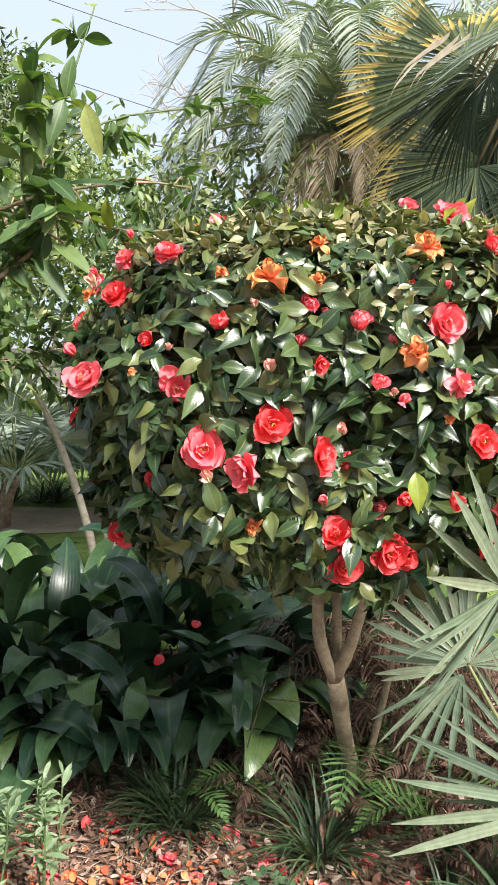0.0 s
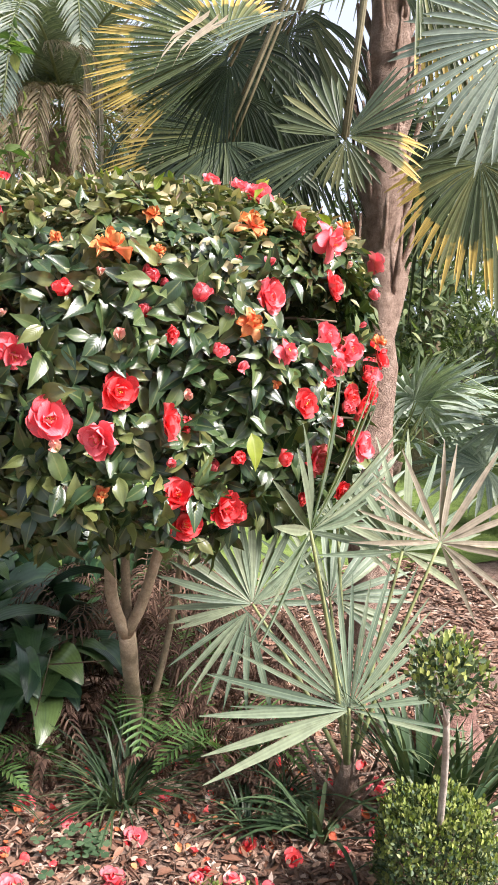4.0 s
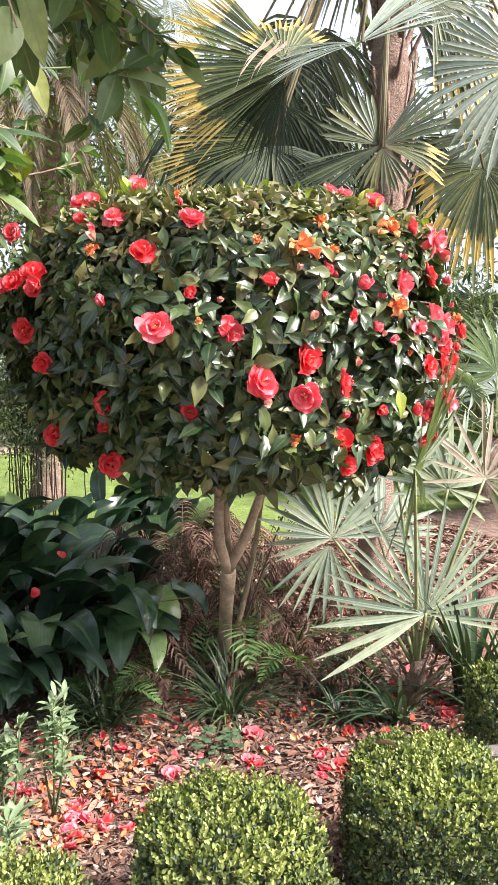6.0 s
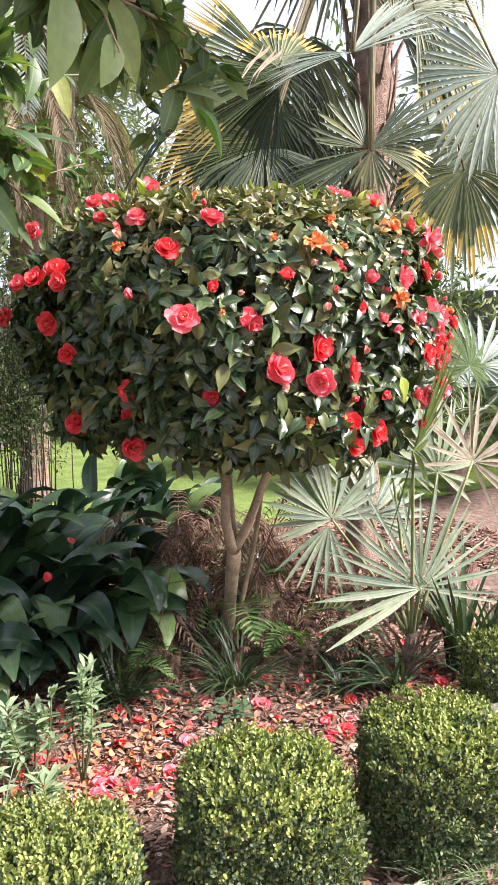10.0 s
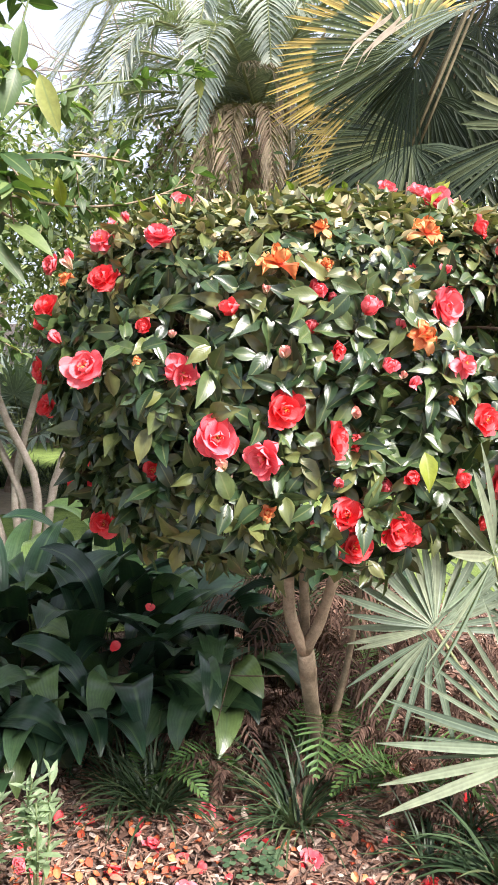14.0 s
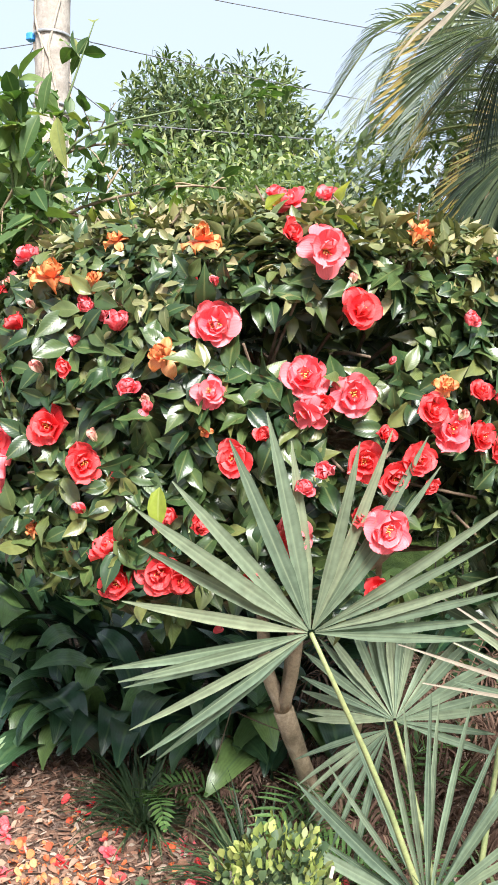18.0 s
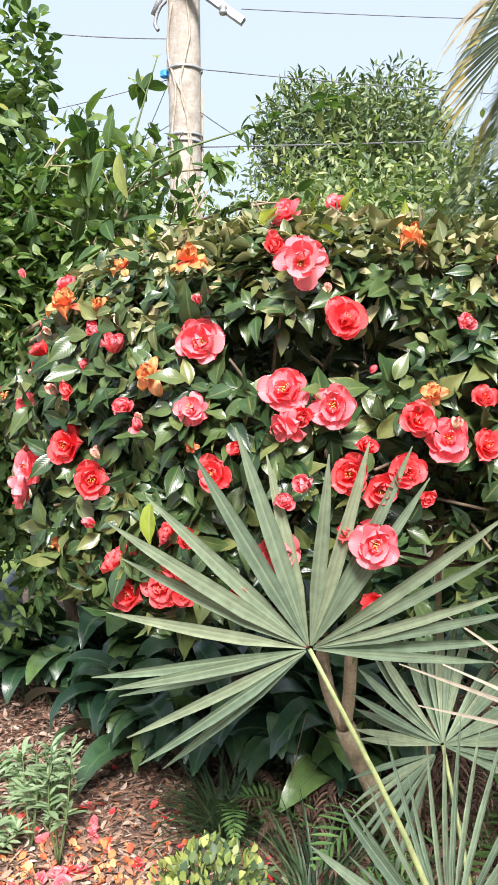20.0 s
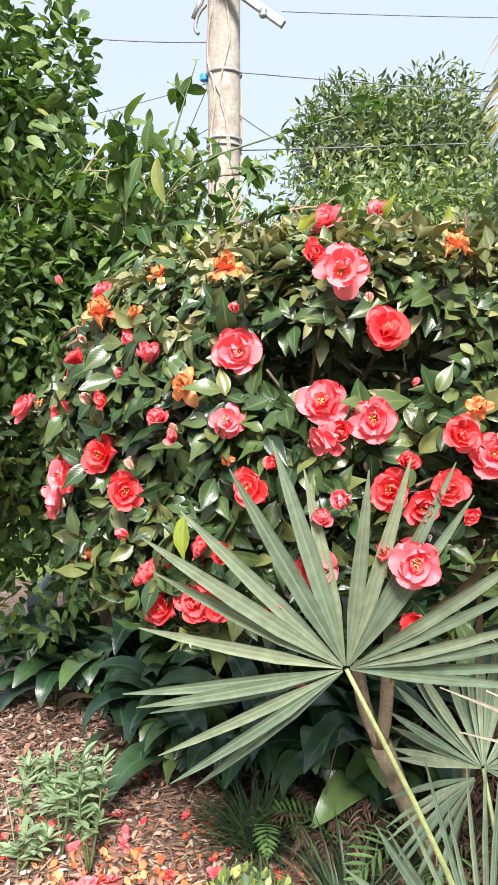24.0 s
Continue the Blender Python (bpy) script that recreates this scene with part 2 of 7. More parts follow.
M_DARKTWIG = plain_material("dark_stem", [(0.3, (0.035, 0.028, 0.022)), (0.7, (0.11, 0.09, 0.07))], 30.0, 0.85, 0.3, 0.003)
M_PALE = plain_material("pale_bark", [(0.3, (0.3, 0.25, 0.2)), (0.7, (0.5, 0.44, 0.37))], 18.0, 0.9, 0.5, 0.01)
M_FIBRE = plain_material("palm_fibre", [(0.3, (0.24, 0.16, 0.12)), (0.55, (0.46, 0.33, 0.255)), (0.8, (0.64, 0.5, 0.41))], 20.0, 0.95, 1.0, 0.03)
M_STALK = plain_material("palm_stalk", [(0.3, (0.17, 0.21, 0.09)), (0.7, (0.3, 0.32, 0.14))], 20.0, 0.5, 0.2, 0.003)
M_PETIOLE = plain_material("old_palm_stalk", [(0.3, (0.1, 0.09, 0.045)), (0.7, (0.2, 0.17, 0.09))], 20.0, 0.7, 0.3, 0.003)
M_GREENSTEM = plain_material("green_stem", [(0.3, (0.07, 0.11, 0.04)), (0.7, (0.15, 0.19, 0.08))], 20.0, 0.6, 0.2, 0.003)
M_MULCH = plain_material("mulch", [(0.25, (0.11, 0.072, 0.055)), (0.5, (0.25, 0.17, 0.13)), (0.75, (0.42, 0.31, 0.26))], 18.0, 0.95, 1.0, 0.02)
M_CHIP = plain_material("bark_chip", [(0.0, (0.1, 0.055, 0.038)), (0.4, (0.22, 0.125, 0.085)), (0.8, (0.33, 0.215, 0.155)), (1.0, (0.5, 0.4, 0.32))], 30.0, 0.9, 0.5, 0.004, per_piece=True)
M_LITTER = plain_material("dry_leaf", [(0.0, (0.16, 0.075, 0.045)), (0.35, (0.3, 0.15, 0.095)), (0.75, (0.43, 0.27, 0.19)), (1.0, (0.6, 0.49, 0.4))], 30.0, 0.75, 0.3, 0.003, per_piece=True)
M_OLDPETAL = plain_material("withered_petal", [(0.0, (0.42, 0.07, 0.035)), (0.5, (0.62, 0.17, 0.06)), (1.0, (0.7, 0.34, 0.16))], 40.0, 0.7, 0.3, 0.002, per_piece=True)
M_LAWN = plain_material("lawn", [(0.3, (0.1, 0.16, 0.035)), (0.7, (0.21, 0.29, 0.07))], 5.0, 0.9, 0.8, 0.03)
M_PATH = plain_material("sandy_path", [(0.3, (0.25, 0.2, 0.15)), (0.7, (0.37, 0.31, 0.25))], 3.0, 0.95, 0.4, 0.01)
M_STONE = plain_material("weathered_stone", [(0.3, (0.085, 0.076, 0.066)), (0.5, (0.155, 0.142, 0.126)), (0.75, (0.24, 0.223, 0.2))], 14.0, 0.92, 0.7, 0.006)
M_SOIL = plain_material("potting_soil", [(0.3, (0.03, 0.022, 0.017)), (0.7, (0.09, 0.065, 0.05))], 40.0, 0.95, 1.0, 0.01)
M_POLE = plain_material("pole_wood", [(0.3, (0.25, 0.215, 0.18)), (0.5, (0.37, 0.33, 0.285)), (0.75, (0.5, 0.455, 0.4))], 5.0, 0.9, 0.8, 0.012)
M_METAL = plain_material("galvanised_metal", [(0.3, (0.3, 0.31, 0.32)), (0.7, (0.45, 0.46, 0.47))], 10.0, 0.5, 0.1, 0.002, metal=0.6)
M_WIRE = plain_material("cable", [(0.3, (0.1, 0.1, 0.11)), (0.7, (0.18, 0.18, 0.19))], 10.0, 0.6, 0.1, 0.001)
M_FENCE = plain_material("grey_fence_wood", [(0.0, (0.11, 0.1, 0.09)), (1.0, (0.2, 0.18, 0.165))], 8.0, 0.9, 0.5, 0.004, per_piece=True)
M_CLAY = plain_material("terracotta", [(0.3, (0.4, 0.16, 0.075)), (0.7, (0.56, 0.26, 0.14))], 12.0, 0.85, 0.3, 0.003)
# The lighter rim of pink and red petals paints in the sky's reflection.
M_PINK = petal_material("pink_petal", [(0.0, (0.87, 0.08, 0.11)), (0.5, (0.9, 0.13, 0.16)), (1.0, (0.92, 0.23, 0.25))], (0.93, 0.27, 0.29))
M_RED = petal_material("red_petal", [(0.0, (0.72, 0.022, 0.03)), (0.5, (0.84, 0.045, 0.05)), (1.0, (0.9, 0.1, 0.1))], (0.92, 0.17, 0.17))
M_FADED = petal_material("faded_petal", [(0.0, (0.76, 0.11, 0.06)), (0.5, (0.83, 0.25, 0.09)), (1.0, (0.84, 0.42, 0.19))], (0.62, 0.3, 0.09))
M_CREAM = petal_material("cream_petal", [(0.0, (0.75, 0.5, 0.38)), (1.0, (0.85, 0.72, 0.52))], (0.8, 0.15, 0.16))
M_STAMEN = plain_material("stamen", [(0.0, (0.75, 0.42, 0.06)), (1.0, (0.82, 0.6, 0.2))], 40.0, 0.7, 0.1, 0.001, per_piece=True)
M_SEPAL = plain_material("bud_scale", [(0.0, (0.3, 0.3, 0.1)), (1.0, (0.5, 0.42, 0.2))], 40.0, 0.6, 0.2, 0.001, per_piece=True)


# ---- mesh builders ----
def mesh_of(name, V, F, UV=None, mat=None, smooth=True):
    """V: n x 3, F: m x 4 (or m x 3), UV: n x 2."""
    V, F = np.asarray(V, np.float32), np.asarray(F, np.int32)
    me = bpy.data.meshes.new(name)
    k = F.shape[1]
    me.vertices.add(len(V))
    me.vertices.foreach_set("co", V.ravel())
    me.loops.add(F.size)
    me.loops.foreach_set("vertex_index", F.ravel())
    me.polygons.add(len(F))
    me.polygons.foreach_set("loop_start", np.arange(0, F.size, k, dtype=np.int32))
    me.polygons.foreach_set("use_smooth", np.full(len(F), smooth))
    if UV is not None:
        lay = me.uv_layers.new(name="UVMap")
        lay.data.foreach_set("uv", np.asarray(UV, np.float32)[F.ravel()].ravel())
    me.update(calc_edges=True)
    if mat:
        me.materials.append(mat)
    return me


def join(parts):
    """Several (V, F, UV) as one."""
    Vs, Fs, Us, n = [], [], [], 0
    for V, F, U in parts:
        Vs.append(V), Fs.append(np.asarray(F) + n), Us.append(U)
        n += len(V)
    return np.concatenate(Vs), np.concatenate(Fs), np.concatenate(Us)


def strip(spine, side, half, lift=None, rows_uv=None):
    """A ribbon three points wide along a spine: (V, F, UV). lift: the rise of the two edges (a fold)."""
    n = len(spine)
    lift = np.zeros((n, 3)) if lift is None else lift
    V = np.empty((n, 3, 3))
    V[:, 0], V[:, 1], V[:, 2] = spine - side * half[:, None] + lift, spine, spine + side * half[:, None] + lift
    i = np.arange(n - 1)[:, None] * 3
    F = np.concatenate([np.hstack([i, i + 1, i + 4, i + 3]), np.hstack([i + 1, i + 2, i + 5, i + 4])])
    v = np.linspace(0, 1, n) if rows_uv is None else rows_uv
    UV = np.stack([np.tile([0.0, 0.5, 1.0], n), np.repeat(v, 3)], 1)
    return V.reshape(-1, 3), F, UV


def leaf(L, W, n=5, wide=0.45, fold=0.25, droop=0.25, tip=0.8, stalk=0.08):
    """A leaf along +y, its face to +z."""
    u = np.linspace(0, 1, n + 1)
    prof = np.where(u < wide, np.abs(np.sin(u / wide * np.pi / 2)) ** 0.8, np.maximum(0, np.cos((u - wide) / (1 - wide) * np.pi / 2)) ** tip)
    half = W / 2 * np.maximum(prof, 0.02)
    spine = np.stack([np.zeros(n + 1), L * u, -droop * L * u ** 2], 1)
    side = np.tile([1.0, 0, 0], (n + 1, 1))
    return strip(spine, side, half, np.stack([np.zeros(n + 1), np.zeros(n + 1), fold * half], 1))


def broad_leaf(L, W, n=6, wide=0.42, fold=0.35, droop=0.3, wave=0.05, seed=0):
    """A leathery leaf along +y, five points wide: folded at the midrib, rolled back at the edges, drawn out to a point."""
    r = np.random.default_rng(seed)
    u = np.linspace(0, 1, n + 1)
    prof = np.where(u < wide, np.sin(np.clip(u / wide, 0, 1) * np.pi / 2) ** 0.75, np.maximum(0, np.cos((u - wide) / (1 - wide) * np.pi / 2)) ** 1.25)
    half = W / 2 * np.maximum(prof, 0.02)
    c = np.array([-1.0, -0.55, 0.0, 0.55, 1.0])
    bend = r.normal(0, 0.05) * L * u ** 2
    X = half[:, None] * c + bend[:, None]
    Z = -droop * L * u[:, None] ** 2 + half[:, None] * fold * (1.5 * np.abs(c) - 0.85 * c * c) + wave * half[:, None] * 4 * np.sin(u[:, None] * 9 + r.uniform(0, 6) + 2 * (c > 0)) * c * c
    V = np.stack([X, np.repeat(L * u[:, None], 5, 1), Z], -1).reshape(-1, 3)
    i = (np.arange(n)[:, None] * 5 + np.arange(4)[None]).reshape(-1, 1)
    F = np.hstack([i, i + 1, i + 6, i + 5])
    return V, F, np.stack([np.tile((c + 1) / 2, n + 1), np.repeat(u, 5)], 1)


def bases(pos, axis, face, scale):
    """n matrices as (R n x 3 x 3, pos): y along axis, z near face."""
    a = axis / np.linalg.norm(axis, axis=1, keepdims=True)
    s = np.cross(a, face)
    s /= np.linalg.norm(s, axis=1, keepdims=True) + 1e-9
    f = np.cross(s, a)
    return np.stack([s, a, f], 2) * np.asarray(scale).reshape(-1, 1, 1), pos


def scatter(templates, R, pos):
    """Copies of the templates, in turn, as one (V, F, UV)."""
    out = []
    for k, (V, F, U) in enumerate(templates):
        r, p = R[k::len(templates)], pos[k::len(templates)]
        if not len(p):
            continue
        W = np.einsum("nij,vj->nvi", r, V) + p[:, None]
        G = F[None] + (np.arange(len(p)) * len(V))[:, None, None]
        out.append((W.reshape(-1, 3), G.reshape(-1, F.shape[1]), np.tile(U, (len(p), 1))))
    return join(out)


def tube(points, radii, k=7, wobble=0.0):
    """A tapering round stem through points, closed at both ends."""
    P, R = np.asarray(points, float), np.asarray(radii, float)
    T = np.gradient(P, axis=0)
    T /= np.linalg.norm(T, axis=1, keepdims=True) + 1e-9
    ref = np.array([1.0, 0, 0]) if abs(T[0, 0]) < 0.8 else np.array([0, 1.0, 0])
    A = np.cross(T, ref)
    A /= np.linalg.norm(A, axis=1, keepdims=True) + 1e-9
    B = np.cross(T, A)
    ang = np.linspace(0, 2 * np.pi, k, endpoint=False)
    r = R[:, None] * (1 + wobble * rng.standard_normal((len(P), k)))
    V = P[:, None] + r[..., None] * (np.cos(ang)[None, :, None] * A[:, None] + np.sin(ang)[None, :, None] * B[:, None])
    V = np.concatenate([V.reshape(-1, 3), P[:1], P[-1:]])
    n, F = len(P), []
    for i in range(n - 1):
        for j in range(k):
            F.append((i * k + j, i * k + (j + 1) % k, (i + 1) * k + (j + 1) % k, (i + 1) * k + j))
    c0, c1 = n * k, n * k + 1
    for j in range(0, k):
        F.append((c0, (j + 1) % k, j, j))
        F.append((c1, (n - 1) * k + j, (n - 1) * k + (j + 1) % k, (n - 1) * k + (j + 1) % k))
    F = np.array(F)
    UV = np.zeros((len(V), 2))
    return V, F, UV


def tube_mesh(name, tubes, mat):
    """One mesh of stems; the ends are closed with triangles."""
    V, F, UV = join(tubes)
    me = bpy.data.meshes.new(name)
    me.from_pydata(V.tolist(), [], [tuple(dict.fromkeys(f)) for f in F.tolist()])
    me.polygons.foreach_set("use_smooth", np.full(len(me.polygons), True))
    me.materials.append(mat)
    me.update()
    return me


def curve_pts(points, n=8):
    """A smooth line through a few points."""
    P = np.asarray(points, float)
    t = np.linspace(0, len(P) - 1, n)
    Q = np.vstack([2 * P[0] - P[1], P, 2 * P[-1] - P[-2]])
    out = []
    for s in t:
        i = min(int(s), len(P) - 2)
        f = s - i
        a, b, c, d = Q[i:i + 4]
        out.append(0.5 * (2 * b + (c - a) * f + (2 * a - 5 * b + 4 * c - d) * f * f + (3 * b - a - 3 * c + d) * f ** 3))
    return np.array(out)


def thing(name, at, label, category, group="", kind=""):
    ob = new(name)
    ob.location = at
    ob.empty_display_size = 0.05
    return tagged(ob, label, category, group, kind)


def part(name, me, parent, label="", m=None, kind=""):
    """One mesh object under a thing or a part. Its data is in world metres unless m, its pose under the parent, is given."""
    ob = new(name, me)
    ob.parent = parent
    if m is None:
        base = parent.location if parent.parent is None else parent.parent.location + parent.location
        ob.location = -Vector(base)
    else:
        ob.matrix_basis = m
    return tagged(ob, label, kind=kind)


def mat4(R, p):
    return Matrix([[*R[0], p[0]], [*R[1], p[1]], [*R[2], p[2]], [0, 0, 0, 1]])


def unit(v):
    return v / (np.linalg.norm(v, axis=-1, keepdims=True) + 1e-9)


# ---- ground ----
def ground_height(x, y):
    return 0.018 * np.sin(2.1 * x + 0.7) * np.sin(1.7 * y) + 0.008 * np.sin(7 * x + 3 * y)


def sheet(name, x0, x1, y0, y1, nx, ny, z, mat, label, wave=None, category="ground"):
    X, Y = np.meshgrid(np.linspace(x0, x1, nx + 1), np.linspace(y0, y1, ny + 1))
    Z = np.full_like(X, z)
    if wave:
        Z = Z + ground_height(X, Y) * np.clip(1 - (np.abs(X - 0.3) - 2.5) / 2, 0, 1) * np.clip((4.3 - Y) / 1.0, 0, 1)
    V = np.stack([X, Y, Z], -1).reshape(-1, 3)
    i = (np.arange(ny)[:, None] * (nx + 1) + np.arange(nx)[None]).reshape(-1, 1)
    F = np.hstack([i, i + 1, i + nx + 2, i + nx + 1])
    ob = new(name, mesh_of(name, V, F, V[:, :2], mat))
    return tagged(ob, label, category, kind="structure")


sheet("ground", -60, 60, -60, 60, 480, 480, 0.0, M_MULCH, "brown bark mulch and bare soil", True)
sheet("lawn", -14, 14, 4.35, 13, 120, 40, 0.012, M_LAWN, "short mown green lawn behind the flower bed", None, "lawn")


def path_sheet():
    """A sandy garden path that bends across the lawn."""
    t = np.linspace(0, 1, 40)
    x = -14 + 24 * t
    c = np.stack([x, 8.0 + 0.55 * np.maximum(0, x + 1.5) ** 1.0 + 0.15 * np.sin(t * 17), np.full(40, 0.02)], 1)
    V, F, UV = strip(c, np.tile([0, 1.0, 0], (40, 1)), np.full(40, 0.7))
    tagged(new("garden_path", mesh_of("garden_path", V, F, UV, M_PATH)), "pale sandy footpath crossing the lawn", "path", kind="structure")


path_sheet()


# ---- the camellia ----
CX, CY, CA, CB, CZ, CH = 0.46, 2.5, 0.79, 0.80, 1.5, 0.49


def shoulder(c):
    """How far the clipped top edge is rounded off: most on the shaded side."""
    return 0.14 - 0.12 * c


def crown_point(th, z, s=1.0):
    """A place on the clipped crown and its outward normal, from the angle round the trunk and the height."""
    h = np.clip(np.abs((z - CZ) / CH), 0, 0.999)
    m = np.where(z > CZ, 4.0, 7.0)
    k = (1 - h ** m) ** (1 / m) * (1 - (0.04 + 0.16 * np.maximum(0, -np.cos(th))) * np.maximum(0, (CZ - z) / CH)) * s
    k = k * (1 + 0.03 * np.sin(3 * th + 1.0) + 0.025 * np.sin(5 * th + 9 * z))
    c, q = np.cos(th), np.sin(th)
    k = k * (1 - shoulder(c) * np.clip((z - 1.58) / 0.36, 0, 1) ** 1.3)
    k = k * np.where(c < 0, 1 + 0.05 * c, 1.0)
    r = (np.abs(c) ** 2.5 + np.abs(q) ** 2.5) ** -0.4
    p = np.stack([CX + CA * k * r * c, CY + CB * k * r * q, z], -1)
    n = np.stack([np.sign(c) * np.abs(c * r) ** 1.5 / CA, np.sign(q) * np.abs(q * r) ** 1.5 / CB, np.sign(z - CZ) * 1.6 * h ** 3 / CH * (h > 0.5)], -1)
    return p, unit(n)


camellia = thing("camellia_tree", (0.65, 2.78, 0), "clipped camellia standard with glossy dark leaves and red flowers, in mulch", "tree")
FORK = (0.54, 2.56, 0.56)
trunk_line = curve_pts([(0.66, 2.79, -0.05), (0.64, 2.75, 0.1), (0.59, 2.66, 0.32), FORK], 9)
part("trunk", tube_mesh("trunk", [tube(trunk_line, np.linspace(0.032, 0.026, 9) + np.array([0.02, 0.008, 0, 0, 0, 0, 0, 0.004, 0.006]), 12, 0.05)], M_BARK), camellia)
stems = [
    ([FORK, (0.485, 2.54, 0.7), (0.47, 2.52, 0.92), (0.44, 2.5, 1.12), (0.3, 2.42, 1.35)], 0.026),
    ([FORK, (0.545, 2.6, 0.8), (0.53, 2.62, 1.05), (0.56, 2.7, 1.35)], 0.02),
    ([FORK, (0.585, 2.5, 0.72), (0.63, 2.43, 0.95), (0.68, 2.38, 1.12), (0.82, 2.3, 1.4)], 0.023),
    ([(0.475, 2.52, 0.88), (0.36, 2.46, 1.0), (0.18, 2.4, 1.1), (0.02, 2.3, 1.25)], 0.017),
    ([(0.63, 2.43, 0.95), (0.85, 2.35, 1.1), (1.0, 2.3, 1.3)], 0.016),
    ([(0.66, 2.74, 0.1), (0.74, 2.7, 0.5), (0.78, 2.66, 0.9), (0.8, 2.6, 1.2)], 0.014),
    ([(0.44, 2.5, 1.1), (0.4, 2.25, 1.2), (0.35, 2.0, 1.35)], 0.015),
]
for line, r in stems:
    n = len(line) * 3
    part("stem", tube_mesh("stem", [tube(curve_pts(line, n), np.linspace(r * 0.9, r * 0.58, n), 9, 0.05)], M_BARK), camellia)


def inner_twigs():
    """Bare shoots inside the crown, from the stems to the leaves."""
    tubes = []
    for _ in range(150):
        th, z = rng.uniform(0, 2 * np.pi), rng.uniform(1.12, 1.9)
        p, n = crown_point(np.array([th]), np.array([z]), rng.uniform(0.88, 0.97))
        a = np.array([CX + rng.normal(0, 0.14), CY + rng.normal(0, 0.14), rng.uniform(1.1, 1.5)])
        tubes.append(tube(curve_pts([a, (a + p[0]) / 2 + rng.normal(0, 0.05, 3), p[0]], 6), np.linspace(0.008, 0.003, 6), 5))
    for _ in range(170):  # cut shoot ends on the clipped top
        a, r = rng.uniform(0, 2 * np.pi), math.sqrt(rng.uniform(0.1, 1)) * 0.86
        f = r * (1 - 0.85 * shoulder(math.cos(a)))
        x, y = CX + CA * f * math.cos(a), CY + CB * f * math.sin(a)
        z = CZ + (CH - 0.035) * (1 - r ** 4) ** 0.25
        tubes.append(tube([(x, y, z - 0.12), (x + rng.normal(0, 0.012), y + rng.normal(0, 0.012), z - 0.03), (x + rng.normal(0, 0.03), y + rng.normal(0, 0.03), z + rng.uniform(0.0, 0.035))], [0.0035, 0.003, 0.0022], 5))
    return tube_mesh("twigs", tubes, M_TWIG)


part("inner_growth", inner_twigs(), camellia, "bare brown shoots inside the crown", kind="stuff")

# place, width in centimetres, the way it faces
PINK = [
    ((-0.13, 1.845, 1.535), 10.6, (-0.35, -0.75, 0.45)), ((0.143, 1.745, 1.386), 11.2, (-0.15, -0.9, 0.3)), ((0.222, 1.665, 1.35), 9.4, (-0.75, -0.65, 0.1)),
    ((0.655, 1.755, 1.661), 10.4, (0.45, -0.85, 0.1)), ((0.715, 1.96, 1.93), 8.6, (0.05, -0.65, 0.6)), ((0.045, 1.96, 1.833), 8.2, (-0.2, -0.6, 0.65)),
    ((0.852, 1.807, 1.804), 11.4, (0.5, -0.75, -0.15)), ((0.827, 1.786, 1.571), 10.2, (0.3, -0.7, 0.55)), ((0.914, 1.818, 1.539), 9.4, (0.45, -0.88, 0.1)),
    ((0.836, 1.765, 1.499), 8.2, (-0.1, -0.85, -0.35)), ((0.985, 1.85, 1.286), 10.0, (0.5, -0.85, 0.1)), ((0.736, 2.137, 1.977), 6.4, (0.1, -0.5, 0.8)),
    ((1.146, 2.07, 1.79), 8.0, (0.9, -0.2, 0.3)), ((1.076, 1.965, 1.477), 9.6, (0.6, -0.75, 0.25)), ((0.0, 2.68, 1.95), 8.2, (-0.4, -0.5, 0.7)),
    ((-0.037, 2.46, 1.925), 8.4, (-0.3, -0.7, 0.5)), ((0.152, 2.52, 1.998), 8.0, (-0.2, -0.7, 0.6)), ((0.634, 2.09, 1.976), 5.6, (0, -0.5, 0.8)),
    ((0.815, 1.79, 1.262), 9.6, (0.35, -0.9, 0.1)), ((-0.244, 2.66, 1.828), 8.0, (-0.7, -0.6, 0.4)), ((-0.253, 2.8, 1.655), 8.0, (-0.7, -0.5, 0.5)),
]
CORAL = [((0.08, 1.8, 1.516), 9.8, (0.05, -0.85, -0.35)), ((-0.09, 2.19, 1.85), 7.8, (-0.3, -0.6, 0.6)), ((0.678, 1.698, 1.535), 7.6, (0.3, -0.85, 0.35))]
